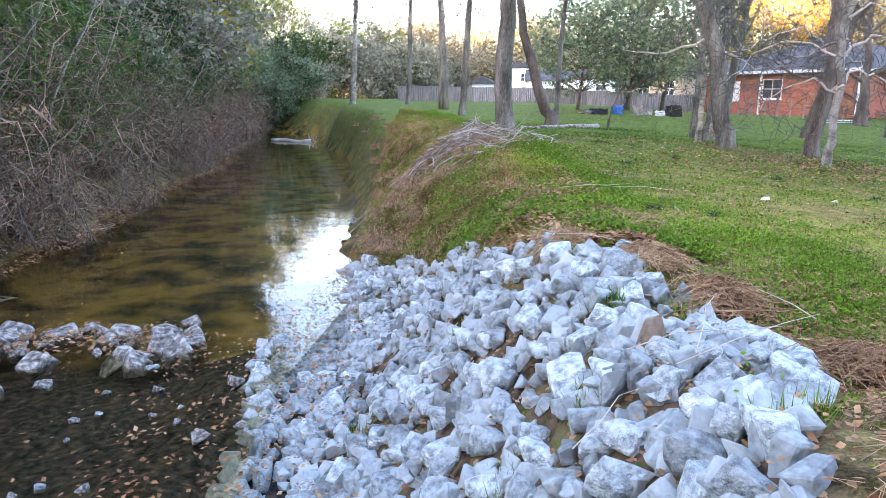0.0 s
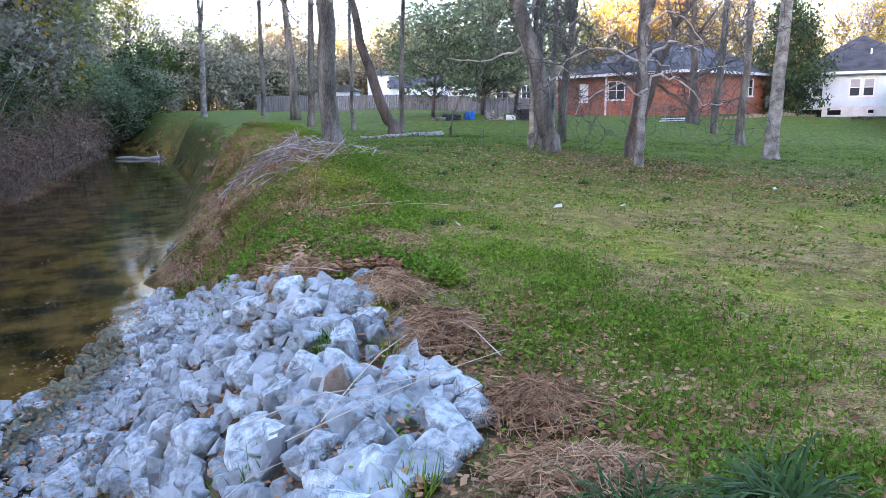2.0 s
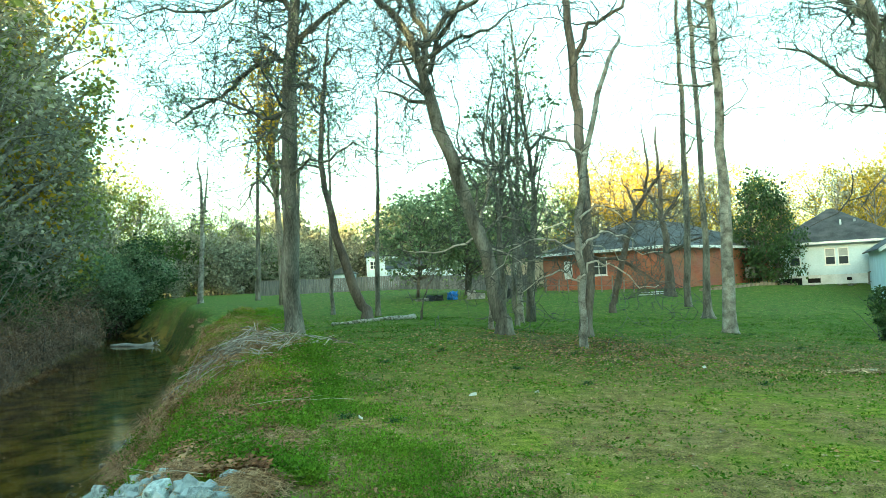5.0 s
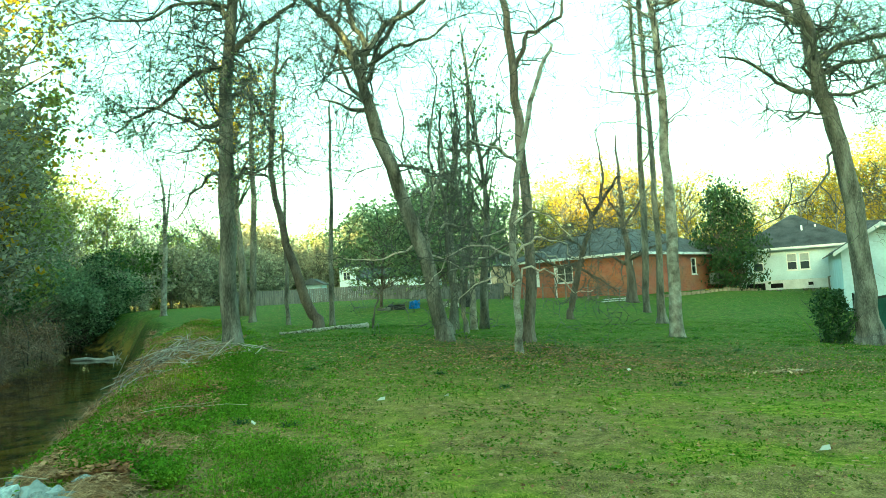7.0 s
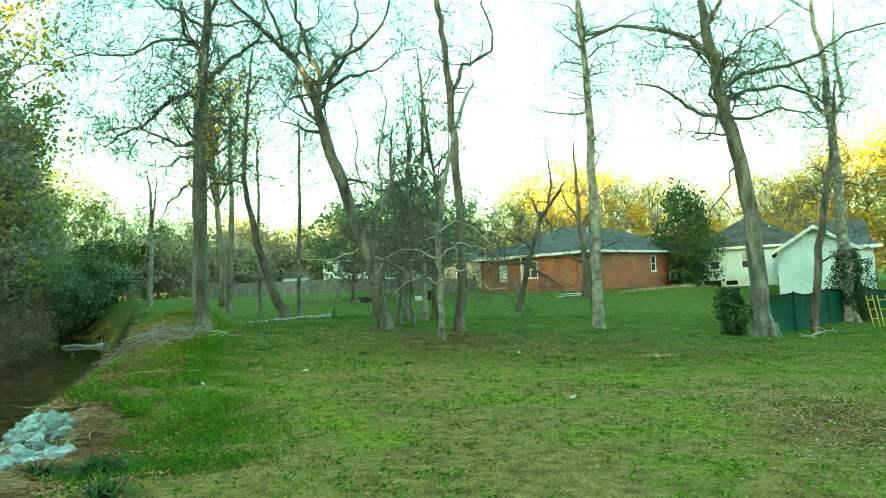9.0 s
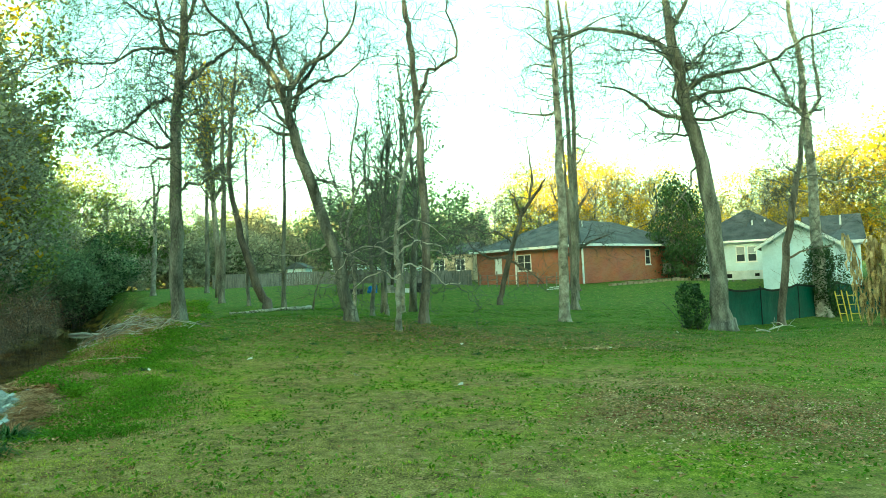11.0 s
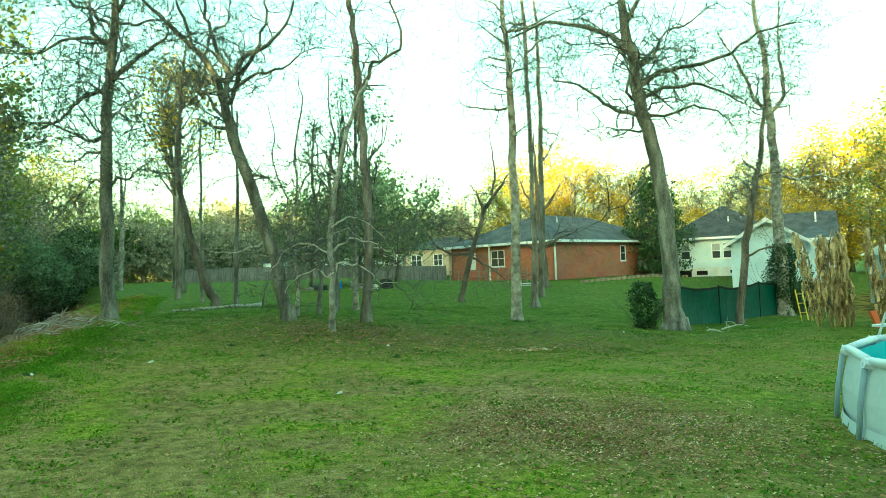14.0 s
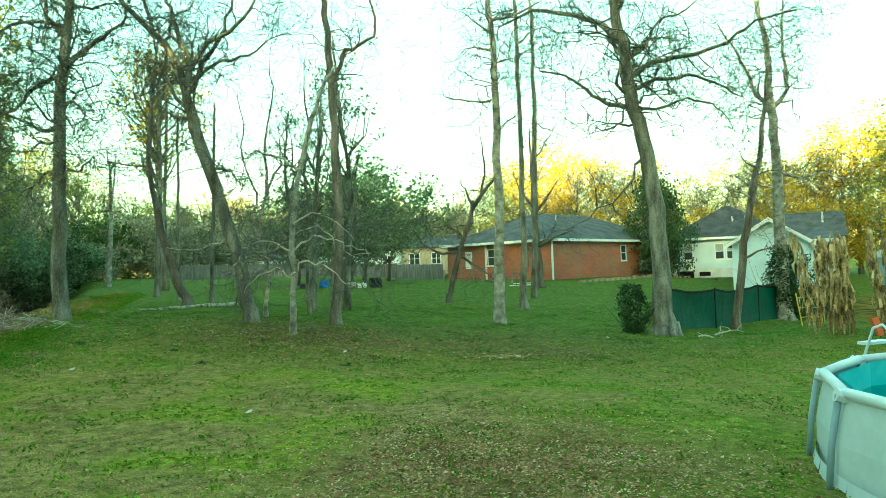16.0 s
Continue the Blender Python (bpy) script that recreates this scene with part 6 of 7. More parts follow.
def fallen_log(a, b, r, mat, label, seed, roots=True, bend=0.0):
    rng = random.Random(seed)
    za, zb = ground(*a), ground(*b)
    lg = thing("fallen_log", (a[0], a[1], max(za, WATER - 0.05)), label, "log")
    d = Vector((b[0] - a[0], b[1] - a[1], max(zb, WATER - 0.05) - max(za, WATER - 0.05)))
    pts = [d * (k / 9) + Vector((rng.gauss(0, 0.04), rng.gauss(0, 0.04), r * 0.75 + rng.gauss(0, 0.02))) + Vector((0.3, 1.0, 0.35)) * bend * math.sin(0.75 * k) * k / 9 for k in range(10)]
    g = Geo()
    g.tube(pts, [r * (0.62 + 0.6 * k / 9) * rng.uniform(0.9, 1.1) for k in range(10)], 10)
    part("bole", g, mat, lg, smooth_faces=True)
    if roots:
        for k in range(6):
            e = pts[-1] + Vector((rng.gauss(0, 0.12), rng.gauss(0, 0.12), rng.gauss(0.1, 0.12)))
            g = Geo()
            g.tube(wander(pts[-1], e - pts[-1], rng.uniform(0.3, 0.55), 3, rng, 0.3), [0.06, 0.045, 0.03, 0.015], 5)
            part("root", g, mat, lg)
    return lg


fallen_log((2.7, 20.2), (5.75, 22.9), 0.085, LOG_MOSSY, "weathered lichen-spotted log lying on the lawn", 2, False)
fallen_log((-10.6, 47.0), (-7.7, 45.6), 0.15, LOG_PALE, "bleached pale log lying across the creek", 3, True, 0.25)


# ---- low growth: brush, straw, tufts, leaves, grass ----
def arching_tuft(x, y, count, length, seed, label="strap-leaved dark green grass tuft", mat=None):
    rng = random.Random(seed)
    t = thing("grass_tuft", (x, y, ground(x, y)), label, "plant", "strap-leaved tufts")
    rest = Geo()
    for number in range(count):
        single = length > 0.3 and mat is None and number < 240
        g = Geo() if single else rest
        w = rng.uniform(0, 2 * math.pi)
        out, ln = Vector((math.cos(w), math.sin(w), 0)), length * rng.uniform(0.6, 1.15)
        side = Vector((-math.sin(w), math.cos(w), 0)) * 0.0065
        root = Vector((rng.gauss(0, 0.04), rng.gauss(0, 0.04), 0))
        rise = rng.uniform(0.3, 1.0)
        prev = root
        for k in range(1, 6):
            u = k / 5
            p = root + out * ln * (u * 0.75) + Vector((0, 0, ln * (rise * u * 1.5 - (0.75 + rise * 0.55) * u * u)))
            p.z = max(p.z, 0.01)
            s0, s1 = side * (1.1 - 0.2 * (k - 1)), side * (1.1 - 0.2 * k)
            g.quad(prev - s0, prev + s0, p + s1, p - s1)
            prev = p
        if single:
            part("leaf", g, STRAP_LEAF, t)
    if rest.f:
        tagged(part("foliage", rest, mat or STRAP, t), kind="stuff")


STRAP = material("strap_leaf", [(0.02, 0.055, 0.008), (0.065, 0.125, 0.02)], 1.0, 0.55, vary=0.4, island=True, spec=0.15)
STRAP_LEAF = material("single_strap_leaf", [(0.02, 0.055, 0.008), (0.065, 0.125, 0.02)], 1.0, 0.55, vary=0.4, spec=0.15)
arching_tuft(2.38, 1.92, 420, 0.44, 1)
arching_tuft(1.93, 2.02, 240, 0.34, 2)
arching_tuft(2.6, 0.95, 110, 0.34, 3)
arching_tuft(1.12, 4.2, 80, 0.22, 4, "small green grass clump between stones")
for k, (x, y) in enumerate(((8.92, 8.74), (2.45, 7.4), (3.0, 7.0), (15.3, 17.8), (14.7, 17.7), (1.3, 9.4), (5.5, 10.5), (10.8, 11.8), (12.4, 15.2), (11.2, 13.9), (7.2, 12.2), (4.6, 12.6), (14.2, 14.4), (16.8, 15.4), (3.4, 11.6), (9.9, 14.9), (13.1, 16.6), (6.2, 9.2), (17.6, 12.8))):
    arching_tuft(x, y, 60, 0.17, 10 + k, "dark green weed clump in the lawn")


for k, (x, y) in enumerate(((-0.7, 10.4), (-0.9, 11.2), (-0.6, 11.8), (-0.9, 12.6), (-0.5, 13.4), (-1.0, 15.0), (-1.2, 17.0), (-1.4, 19.3), (-1.6, 21.6), (-0.1, 10.6), (0.3, 11.4), (-0.3, 12.2), (0.1, 13.0), (-0.4, 9.7), (0.6, 12.4), (-0.6, 14.2), (-0.8, 16.0), (-0.6, 18.2), (-0.9, 20.5), (-1.3, 23.0), (-1.9, 26.5), (-2.6, 30.0), (-3.4, 34.0))):
    arching_tuft(x, y, 190, 0.55 if y < 15 else 0.45, 40 + k, "pale dry grass clump hanging over the bank", STRAW)


def strewn(name, label, category, mat, make):
    g = Geo()
    make(g)
    return tagged(part(name, g, mat), label, category, kind="stuff")


def straw_on(g, seed, count, area, length, lift=0.05, s=0.0008):
    rng = random.Random(seed)
    k = 0
    while k < count:
        p = area(rng)
        if p is None:
            continue
        x, y, hump = p
        k += 1
        w, ln = rng.uniform(0, 2 * math.pi), length * rng.uniform(0.5, 1.5)
        dx, dy = math.cos(w) * ln / 2, math.sin(w) * ln / 2
        z0 = ground(x - dx, y - dy) + hump + rng.random() * lift
        z1 = ground(x + dx, y + dy) + hump + rng.random() * lift
        zm = ground(x, y) + hump + lift * rng.uniform(0.4, 1.6)
        a, b, c = Vector((x - dx, y - dy, z0)), Vector((x + rng.gauss(0, 0.02), y + rng.gauss(0, 0.02), zm)), Vector((x + dx, y + dy, z1))
        n = Vector((-dy, dx, 0)).normalized() * s + Vector((0, 0, s))
        g.quad(a - n, a + n, b + n, b - n)
        g.quad(b - n, b + n, c + n, c - n)


MOUNDS = ((1.9, 2.3, 0.27, 0.09), (2.02, 3.05, 0.26, 0.1), (1.78, 4.1, 0.3, 0.13), (1.6, 4.85, 0.25, 0.08), (1.55, 1.7, 0.35, 0.05), (1.75, 1.3, 0.35, 0.04), (0.95, 5.3, 0.25, 0.08), (1.45, 1.1, 0.35, 0.03), (1.0, 7.2, 0.7, 0.03), (1.6, 6.2, 0.6, 0.03), (0.6, 9.6, 1.0, 0.04), (-0.2, 11.6, 1.3, 0.08), (0.2, 13.0, 0.9, 0.16), (1.0, 13.8, 0.9, 0.16))


def on_mounds(rng):
    cx, cy, r, h = MOUNDS[rng.randrange(len(MOUNDS))]
    x, y = cx + rng.gauss(0, r * 0.42), cy + rng.gauss(0, r * 0.42)
    return x, y, h * bump(x, y, cx, cy, r) * rng.random() ** 0.5


def on_bank(rng):
    y = rng.uniform(2.0, 24)
    x = bank_right(y) + rng.uniform(0.25, 2.9)
    return (x, y, 0.0) if ground(x, y) > WATER + 0.08 and x > rip_right(y) - 0.15 else None


def on_lawn_edge(rng):
    y = rng.uniform(-1, 12)
    x = bank_right(y) + lerp_line(y, [(4, 4.2), (10, 2.9)]) + rng.gauss(0, 0.7)
    return x, y, 0.0


strewn("dead_straw", "matted dead straw heaped at the rocks' edge", "straw", STRAW, lambda g: straw_on(g, 1, 15000, on_mounds, 0.2, 0.06, 0.0012))
strewn("bank_straw", "dry straw and stems over the creek bank", "straw", STRAW, lambda g: straw_on(g, 2, 15000, on_bank, 0.26, 0.08))
strewn("edge_straw", "thin dry stems along the lawn edge", "straw", STRAW, lambda g: straw_on(g, 3, 1500, on_lawn_edge, 0.16, 0.03))


def long_straws():
    rng = random.Random(3)
    for x, y, w, ln in ((1.3, 3.2, 62, 1.0), (1.45, 3.0, 35, 1.25), (1.2, 2.95, 20, 0.9), (0.75, 2.75, 48, 0.8), (1.9, 3.6, 100, 0.5), (1.0, 4.9, 160, 0.6), (1.8, 7.4, 8, 0.8), (2.2, 7.3, 170, 0.7)):
        s = thing("dry_reed", (x, y, ground(x, y) + 0.22), "long pale dry reed lying over the stones", "reed", "dry reeds", turn=w)
        g = Geo()
        g.tube([(-ln / 2, 0, 0.0), (-ln / 6, rng.gauss(0, 0.02), 0.03), (ln / 6, rng.gauss(0, 0.02), 0.02), (ln / 2, 0, rng.uniform(-0.02, 0.06))], [0.0028, 0.0028, 0.0022, 0.0012], 5)
        part("stem", g, REED, s)


long_straws()


def brush_pile():
    rng = random.Random(12)
    pile = thing("brush_pile", (1.15, 13.9, ground(1.15, 13.9)), "heap of cut grey sticks at the bank's top", "brush pile")
    for k in range(298):
        x, y = (rng.gauss(-0.1, 0.8), rng.gauss(0.1, 0.45)) if k < 170 else (rng.gauss(-0.8, 0.5), rng.gauss(-0.8, 0.6))
        w, ln = rng.gauss(0.1 if k < 170 else 0.8, 0.95), rng.uniform(0.25, 1.0)
        dx, dy = math.cos(w) * ln / 2, math.sin(w) * ln / 2
        heap = 0.42 * bump(x, y, -0.1, 0.1, 1.1) + 0.3 * bump(x, y, -1.1, -0.9, 0.8)
        rise, tip = heap * rng.random() ** 0.7, rng.gauss(0, 0.09)
        line = []
        for u in (-1, -0.4, 0.3, 1):
            px, py = x + dx * u + rng.gauss(0, 0.03), y + dy * u + rng.gauss(0, 0.03)
            line.append((px, py, ground(1.15 + px, 13.9 + py) - ground(1.15, 13.9) + 0.02 + max(0.0, rise + tip * u) + abs(rng.gauss(0, 0.02))))
        g, r = Geo(), rng.uniform(0.004, 0.013)
        g.tube(line, [r, r * 0.9, r * 0.7, r * 0.35], 5)
        part("stick", g, (LOG_PALE, LOG, TWIG_BROWN)[k % 3], pile)


brush_pile()


def dead_branch(x, y, turn, size, seed, label):
    rng = random.Random(seed)
    b = thing("dead_branch", (x, y, ground(x, y) + 0.05), label, "branch", "fallen branches", turn=turn)
    g = Geo()
    line = wander((0, 0, 0), (1, 0, 0.1), size, 5, rng, 0.2)
    g.tube(line, [0.03, 0.027, 0.022, 0.018, 0.012, 0.006], 6)
    for i in range(1, 5):
        g.tube(wander(line[i], (rng.gauss(0.4, 0.3), rng.gauss(0, 1), rng.uniform(0, 0.8)), size * 0.4, 3, rng, 0.3), [0.014, 0.011, 0.008, 0.004], 4)
    part("limb", g, LOG_PALE, b)


dead_branch(21.6, 15.6, 15, 1.3, 1, "forked bleached branch lying by the big tree")
dead_branch(20.6, 15.0, -10, 0.9, 2, "small bleached branch on the grass")
dead_branch(-6.4, 9.2, 100, 0.9, 5, "pale broken branch at the far bank")


def leaves_on(g, seed, count, area, size):
    rng = random.Random(seed)
    k = 0
    while k < count:
        p = area(rng)
        if p is None:
            continue
        x, y, lift = p
        k += 1
        g.lying((x, y, max(ground(x, y), WATER) + lift + 0.012 + rng.random() * 0.025), size * rng.uniform(0.6, 1.3), rng, 0.65)


def on_bar(rng):
    x, y = rng.gauss(-2.0, 0.55), rng.uniform(2.6, 7.5)
    return (x, y, 0.0) if noise.noise((x * 1.7, y * 1.7, 4.0)) > rng.uniform(-0.4, 0.3) else None


def on_patch(rng):
    return rng.gauss(9.8, 1.05), rng.gauss(1.2, 1.05), 0.0


def on_yard(rng):
    return rng.uniform(1.5, 22), rng.uniform(-4, 18), 0.0


def under_trees(rng):
    return rng.gauss(8.8, 4.0), rng.gauss(12.4, 1.9), 0.0


def on_weir(rng):
    x = rng.uniform(-6.5, -2.9)
    return x, 7.3 + rng.gauss(0, 0.25), 0.03


strewn("fallen_leaves", "brown fallen leaves on the gravel bar", "leaves", DEAD_LEAF, lambda g: leaves_on(g, 1, 750, on_bar, 0.05))
strewn("fallen_leaves", "brown fallen leaves in a worn lawn patch", "leaves", DEAD_LEAF, lambda g: leaves_on(g, 2, 10000, on_patch, 0.032))
strewn("fallen_leaves", "pale tan leaves in a worn lawn patch", "leaves", CORN, lambda g: leaves_on(g, 16, 6500, on_patch, 0.028))
strewn("fallen_leaves", "scattered brown leaves over the lawn", "leaves", DEAD_LEAF, lambda g: leaves_on(g, 3, 15000, on_yard, 0.04))
strewn("fallen_leaves", "brown leaves under the yard trees", "leaves", DEAD_LEAF, lambda g: leaves_on(g, 4, 10000, under_trees, 0.05))
strewn("fallen_leaves", "brown leaves caught among bank stones", "leaves", DEAD_LEAF, lambda g: leaves_on(g, 5, 5200, on_bank, 0.06))
def on_far_bank(rng):
    y = rng.uniform(6, 34)
    return bank_left(y) - abs(rng.gauss(0, 0.45)) + 0.25, y, rng.random() * 0.03


def floating(rng):
    y = rng.uniform(8, 34)
    x = lerp_line(rng.random(), [(0, bank_left(y)), (1, bank_right(y))])
    return (x, y, 0.0) if noise.noise((x * 1.2, y * 0.35, 2.0)) > 0.22 else None


def weedy(rng):
    x, y = rng.uniform(2, 18), rng.uniform(-3, 14)
    return (x, y, 0.0) if noise.noise((x * 0.8, y * 0.8, 9.0)) > rng.uniform(-0.5, 0.35) and x > bank_right(y) + 3 else None


strewn("fallen_leaves", "dark sodden leaves along the far bank", "leaves", DEAD_LEAF, lambda g: leaves_on(g, 8, 3200, on_far_bank, 0.07))
strewn("fallen_leaves", "dark leaves lying on the creek", "leaves", DEAD_LEAF, lambda g: leaves_on(g, 9, 700, floating, 0.05))
strewn("clover", "small broad-leaved weeds in the lawn", "weeds", GRASS, lambda g: leaves_on(g, 10, 15000, weedy, 0.028))
strewn("fallen_leaves", "dark brown leaves trodden in beside the stones", "leaves", DEAD_LEAF, lambda g: leaves_on(g, 23, 3600, lambda r: (rip_right(2.6) + 0.55 + r.gauss(0, 0.45), r.uniform(0.8, 4.6), r.random() * 0.02), 0.036))
strewn("fallen_leaves", "brown leaves in the straw beside the stones", "leaves", DEAD_LEAF, lambda g: leaves_on(g, 12, 2600, on_mounds, 0.06))
def on_riprap(rng):
    y = rng.uniform(1.2, 10.6)
    return rng.uniform(rip_left(y), rip_right(y) + 0.2), y, rng.random() * 0.05


strewn("fallen_leaves", "orange brown leaves between the limestone blocks", "leaves", DEAD_LEAF, lambda g: leaves_on(g, 14, 4200, on_riprap, 0.042))
def on_bank_face(rng):
    y = 5.2 + 22 * rng.random() ** 1.8
    x = bank_right(y) + rng.uniform(0.1, 4.0)
    return (x, y, rng.random() * 0.07) if noise.noise((x * 1.3, y * 0.9, 6.0)) > rng.uniform(-0.5, 0.3) and x > rip_right(y) else None


def bank_weed(rng):
    y = 5.0 + 26 * rng.random() ** 2.0
    x = bank_right(y) + rng.uniform(0.2, 4.4)
    return (x, y, 0.0) if noise.noise((x * 1.3, y * 1.1, 12.0)) > rng.uniform(-0.3, 0.45) and x > rip_right(y) else None


def shaded_weed(rng):
    x, y = rng.uniform(2.5, 24), rng.uniform(9, 24)
    return (x, y, 0.0) if noise.noise((x * 0.9, y * 1.1, 15.0)) > rng.uniform(-0.35, 0.45) and x > bank_right(y) + 3 else None


def weeds_on(g, seed, count, area, size, tall=0.13, wide=0.06):
    """Low leafy plants: a handful of upright leaves round each root."""
    rng = random.Random(seed)
    k = 0
    while k < count:
        p = area(rng)
        if p is None:
            continue
        k += 1
        z = ground(p[0], p[1])
        for _ in range(rng.randrange(5, 11)):
            g.leaf((p[0] + rng.gauss(0, wide), p[1] + rng.gauss(0, wide), z + rng.uniform(0.005, tall)), size * rng.uniform(0.6, 1.4), rng, 0.5)


strewn("fallen_leaves", "brown leaves drifted over the bank's face", "leaves", DEAD_LEAF, lambda g: leaves_on(g, 17, 26000, on_bank_face, 0.05))
strewn("bank_weeds", "green broad-leaved weeds on the bank's face", "weeds", GRASS_LUSH, lambda g: weeds_on(g, 18, 6500, bank_weed, 0.042))
strewn("lawn_weeds", "low broad-leaved green weeds in the lawn", "weeds", GRASS_LUSH, lambda g: weeds_on(g, 19, 4200, weedy, 0.038, 0.035, 0.05))
strewn("lawn_weeds", "dark green weed clumps under the trees", "weeds", GRASS_DEEP_SHADED, lambda g: weeds_on(g, 20, 3000, shaded_weed, 0.045, 0.05, 0.1))
strewn("wood_chips", "small heap of pale chips on the lawn", "chips", CORN, lambda g: leaves_on(g, 15, 420, lambda r: (r.gauss(12.75, 0.3), r.gauss(10.95, 0.16), abs(r.gauss(0, 0.03))), 0.07))
strewn("fallen_leaves", "brown leaves caught in the weir", "leaves", DEAD_LEAF, lambda g: leaves_on(g, 6, 900, on_weir, 0.06))


def grass_on(g, seed, count, area, height, width, lean=0.9):
    rng = random.Random(seed)
    k = 0
    while k < count:
        p = area(rng)
        if p is None:
            continue
        x, y = p
        k += 1
        z = ground(x, y)
        h = height * rng.uniform(0.5, 1.5)
        g.blade((x, y, z - 0.005), h, width, h * rng.uniform(-lean, lean), rng.uniform(0, 2 * math.pi))


def lush(rng):
    y = rng.uniform(1.5, 15)
    x = bank_right(y) + lerp_line(y, [(2, 4.9), (5, 4.9), (9, 3.3), (15, 3.0)]) + rng.gauss(0, 0.5 if y < 6 else 0.9)
    if noise.noise((x * 1.1, y * 1.1, 3.0)) + 0.5 * noise.noise((x * 3.1, y * 3.1, 5.0)) < rng.uniform(-0.35, 0.35):
        return None
    return x, y


def bank_green(rng):
    y = 4.5 + 30 * rng.random() ** 1.3
    x = bank_right(y) + rng.uniform(0.2, 3.8)
    return (x, y) if noise.noise((x * 1.1, y * 1.1, 8.0)) > -0.06 and x > rip_right(y) else None


def near_lawn(rng):
    d = 2.0 + 14 * rng.random() ** 1.4
    w = radians(rng.uniform(-40, 75))
    x, y = 3.5 + d * math.sin(w), -4.5 + d * math.cos(w) + 2.0
    if y < 6 and x > 3.4 and rng.random() < 0.5:
        return None
    if rng.random() < 0.6 and noise.noise((x * 0.33, y * 0.33, 1.0)) + 0.4 * noise.noise((x * 1.3, y * 1.3, 1.0)) < 0.02 + 0.1 * (y < 4):
        return None
    return (x, y) if x > bank_right(y) + 3.6 else None


def near_dry(rng):
    d = 2.0 + 14 * rng.random() ** 1.4
    w = radians(rng.uniform(-40, 75))
    x, y = 3.5 + d * math.sin(w), -4.5 + d * math.cos(w) + 2.0
    if x > 6.5 and rng.random() < 0.6:
        return None
    return (x, y) if x > bank_right(y) + 3.6 else None


def mid_lawn(rng):
    x, y = rng.uniform(2, 26), rng.uniform(8, 26)
    return (x, y) if x > bank_right(y) + 2.6 else None


strewn("lush_grass", "bright green uncut grass along the bank's top", "grass", GRASS_LUSH, lambda g: grass_on(g, 1, 34000, lush, 0.055, 0.0036))
strewn("lush_weeds", "feathery bright green weeds along the straw", "weeds", GRASS_LUSH, lambda g: weeds_on(g, 21, 4600, lush, 0.032, 0.08, 0.06))
strewn("bank_grass", "green grass and weeds on the bank", "grass", GRASS, lambda g: grass_on(g, 2, 36000, bank_green, 0.075, 0.0045, 1.4))
strewn("lawn_grass", "short green lawn grass", "grass", GRASS, lambda g: grass_on(g, 3, 60000, near_lawn, 0.015, 0.003, 2.2))
strewn("lawn_grass", "short dry tan lawn grass", "grass", GRASS_DRY, lambda g: grass_on(g, 4, 44000, near_dry, 0.016, 0.0026, 2.2))
def worn_lawn(rng):
    x, y = 2.4 + 5.6 * rng.random(), -0.5 + 8.5 * rng.random()
    return (x, y) if x > rip_right(y) + 0.7 else None


strewn("lawn_grass", "thin tan worn lawn grass", "grass", GRASS_DRY, lambda g: grass_on(g, 8, 56000, worn_lawn, 0.014, 0.002, 2.4))
strewn("lawn_grass", "thin green worn lawn grass", "grass", GRASS, lambda g: grass_on(g, 9, 20000, worn_lawn, 0.014, 0.0024, 2.2))
strewn("lawn_grass", "shade-tinted green lawn grass among the trees", "grass", GRASS_DEEP_SHADED, lambda g: grass_on(g, 5, 55000, mid_lawn, 0.04, 0.005))


def bank_slope(rng):
    y = 8.6 + 40 * rng.random() ** 1.5
    x = bank_right(y) + rng.uniform(0.1, 3.2)
    return (x, y) if ground(x, y) > WATER + 0.05 and x > rip_right(y) and noise.noise((x * 0.9, y * 0.8, 21.0)) > rng.uniform(-0.4, 0.3) else None


strewn("tall_grass", "rough dry grass hanging over the creek bank", "grass", STRAW, lambda g: grass_on(g, 11, 20000, bank_slope, 0.12, 0.005))
strewn("tall_grass", "rough green grass over the creek bank", "grass", GRASS, lambda g: grass_on(g, 12, 20000, bank_slope, 0.1, 0.0055))


SPRIGS = ((1.12, 4.15), (0.3, 3.2), (0.75, 3.35), (-0.6, 5.2), (1.5, 4.0), (1.35, 2.4), (0.2, 5.3), (0.6, 2.2), (-0.9, 3.6))


def between_stones(rng):
    cx, cy = SPRIGS[rng.randrange(len(SPRIGS))]
    return cx + rng.gauss(0, 0.07), cy + rng.gauss(0, 0.07)


strewn("stone_weeds", "green sprigs growing between the stones", "weeds", GRASS_LUSH, lambda g: grass_on(g, 7, 800, between_stones, 0.11, 0.005))


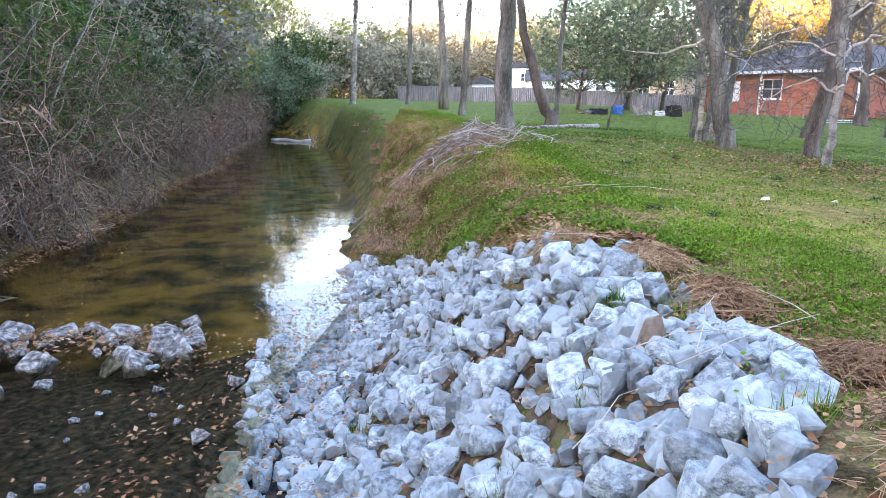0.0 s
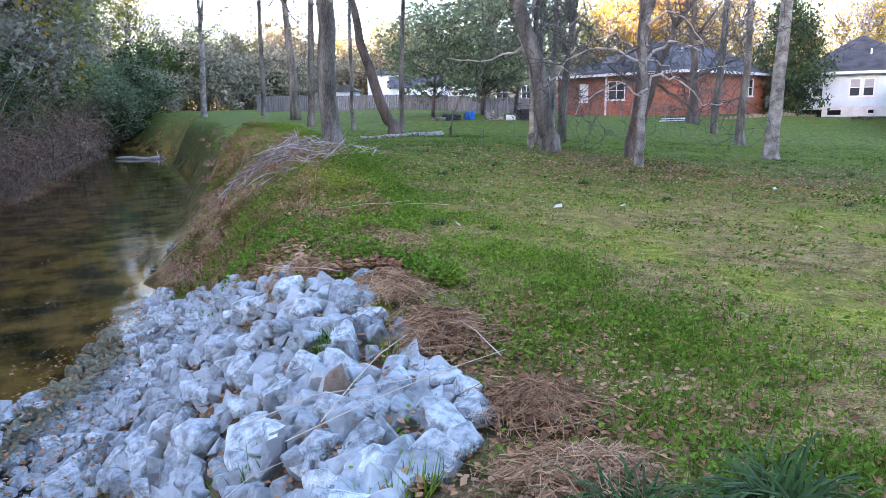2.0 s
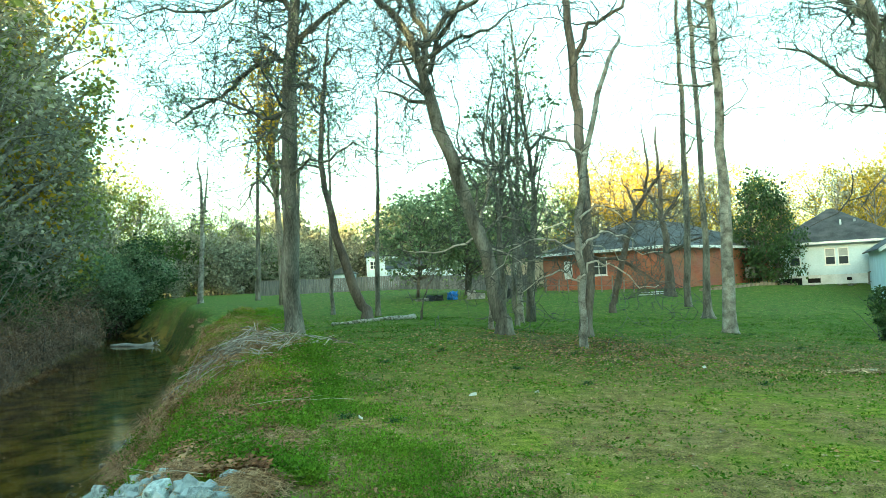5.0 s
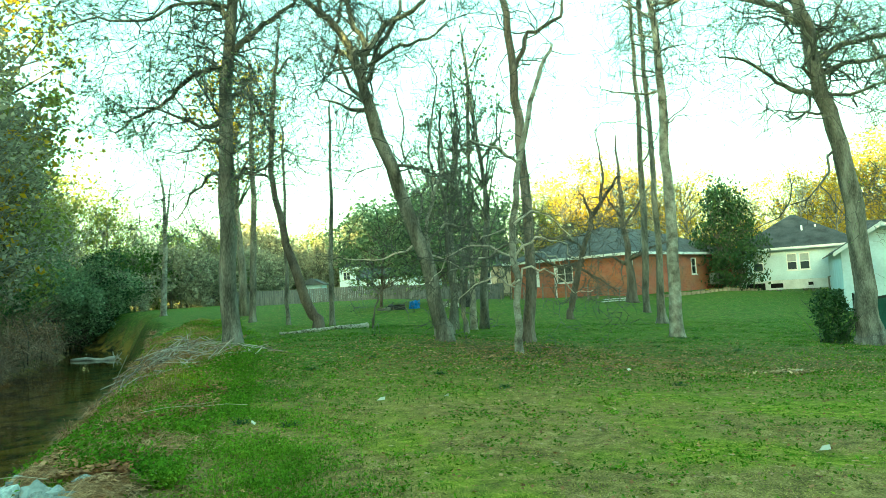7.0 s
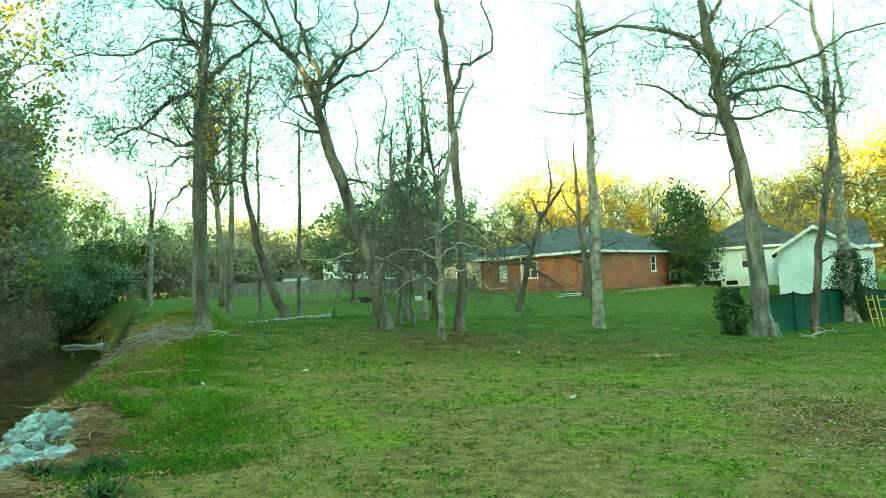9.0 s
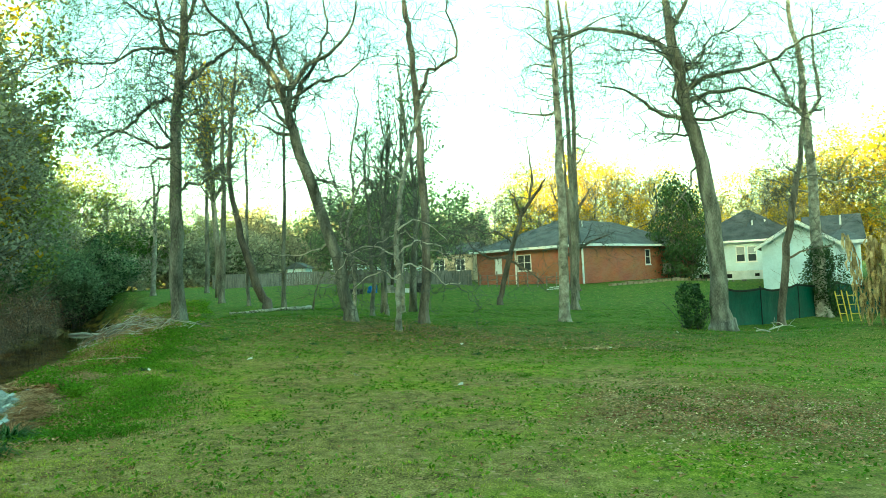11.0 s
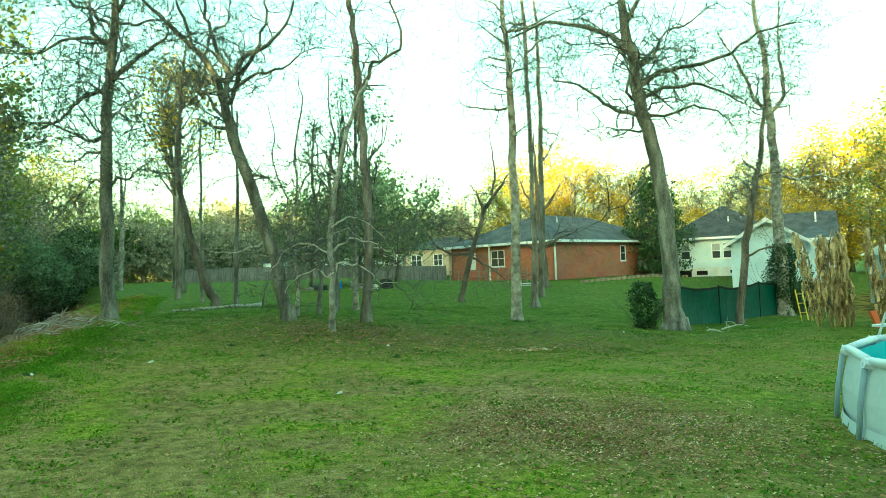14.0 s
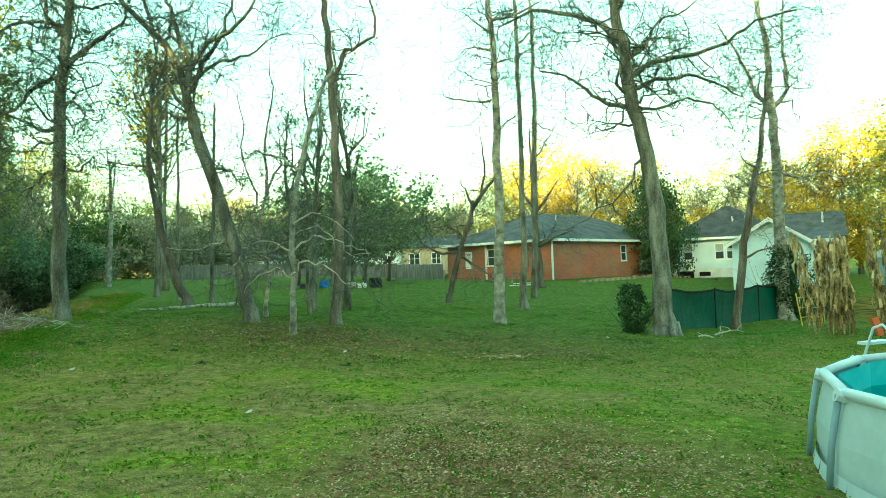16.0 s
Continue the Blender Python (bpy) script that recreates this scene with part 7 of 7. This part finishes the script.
def bank_shrub(x, y, height, seed, leafy, mat, label):
    """A tangled shrub: arching stems with many twigs, some with leaves."""
    rng = random.Random(seed)
    z = max(ground(x, y), WATER)
    s = thing("shrub", (x, y, z - 0.05), label, "shrub", "creek bank shrubs")
    stems, leaves = Geo(), Geo()
    for k in range(22):
        w = rng.uniform(0, 2 * math.pi)
        d = Vector((math.cos(w) * 0.55, math.sin(w) * 0.55, 1.0))
        line = wander((rng.gauss(0, 0.5), rng.gauss(0, 0.5), 0), d, height * rng.uniform(0.6, 1.2), 6, rng, 0.22, -0.04)
        stems.tube(line, [0.013, 0.012, 0.010, 0.008, 0.006, 0.005, 0.003], 3, cap=False)
        for i in range(1, 7):
            for _ in range(2):
                tw = wander(line[i], (rng.gauss(0, 1), rng.gauss(0, 1), rng.gauss(-0.1, 0.7)), rng.uniform(0.3, 0.9), 2, rng, 0.35, -0.1)
                stems.tube(tw, [0.009, 0.0075, 0.005], 3, cap=False)
                if rng.random() < leafy:
                    for q in tw[1:]:
                        for _ in range(7):
                            leaves.leaf(q + Vector((rng.gauss(0, 0.13), rng.gauss(0, 0.13), rng.gauss(0, 0.13))), rng.uniform(0.04, 0.085), rng, 0.6)
    for k in range(3):
        trunk = Geo()
        line = wander((rng.gauss(0, 0.6), rng.gauss(0, 0.6), 0), (rng.gauss(0.25, 0.3), rng.gauss(0, 0.3), 1), height * rng.uniform(1.0, 1.7), 7, rng, 0.14)
        r = rng.uniform(0.014, 0.028)
        trunk.tube(line, [r * (1 - 0.1 * i) for i in range(8)], 6)
        part("trunk", trunk, BARK_PALE if k == 2 else BARK_DARK, s, smooth_faces=True)
    tagged(part("stemwork", stems, TWIG_BROWN, s, "brown tangled stems"), kind="stuff")
    if leaves.f:
        tagged(part("leafage", leaves, mat, s), kind="stuff")
    return s


def build_bank_brush():
    rng = random.Random(21)
    made = [
        bank_shrub(-8.2, 12.5, 2.6, 1, 0.12, DEAD_LEAF, "brown tangle of vines and stems with dead leaves"),
        bank_shrub(-8.6, 15.5, 2.9, 2, 0.55, LEAF_GREEN, "brown tangle with scattered green leaves"),
        bank_shrub(-9.3, 13.6, 3.3, 3, 0.75, LEAF_GREEN, "leafy green bank shrub"),
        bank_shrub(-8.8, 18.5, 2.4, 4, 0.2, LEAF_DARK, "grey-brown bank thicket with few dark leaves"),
    ]
    for k in range(84):
        y = 5.0 + 0.5 * k + rng.uniform(-0.4, 0.4)
        x = bank_left(y) - rng.uniform(0.1, 2.8)
        src = made[rng.choice((0, 0, 3))] if x > bank_left(y) - 1.5 else made[rng.choice((0, 1, 2, 2))]
        t = copy_thing(src, pose(x, y, max(ground(x, y), WATER) - 0.05, 0, 0, rng.uniform(0, 360)))
        q = rng.uniform(0.75, 1.35) if x < bank_left(y) - 1.0 else rng.uniform(0.45, 0.85)
        t.scale = (q, q, q * rng.uniform(0.85, 1.1))


build_bank_brush()


def ivy_shrub(x, y, height, radius, seed, label, count=2600):
    rng = random.Random(seed)
    s = thing("shrub", (x, y, ground(x, y)), label, "shrub")
    st, lv = Geo(), Geo()
    for k in range(14):
        st.tube(wander((rng.gauss(0, 0.15), rng.gauss(0, 0.15), 0), (rng.gauss(0, 0.25), rng.gauss(0, 0.25), 1), height * rng.uniform(0.7, 1.15), 4, rng, 0.2), [0.015, 0.012, 0.01, 0.008, 0.004], 4, cap=False)
    for _ in range(count):
        w, u = rng.uniform(0, 2 * math.pi), rng.random()
        rr = radius * (0.6 + 0.4 * rng.random()) * (0.75 + 0.35 * math.sin(math.pi * u)) * (1 + 0.75 * noise.noise((math.cos(w) * 1.5, math.sin(w) * 1.5, u * 3 + seed)))
        lv.leaf((math.cos(w) * rr, math.sin(w) * rr, height * u), rng.uniform(0.06, 0.12), rng, 0.75)
    tagged(part("stemwork", st, TWIG, s), kind="stuff")
    tagged(part("leafage", lv, LEAF_DARK, s), kind="stuff")


ivy_shrub(19.2, 16.6, 1.65, 0.48, 3, "dense dark green shrub beside the big tree")
ivy_shrub(29.25, 21.6, 3.3, 0.66, 4, "dark ivy wrapped round the forked trunk", 5200)
ivy_shrub(30.3, 21.8, 2.9, 0.6, 5, "dark green vine growth on the screen", 1500)
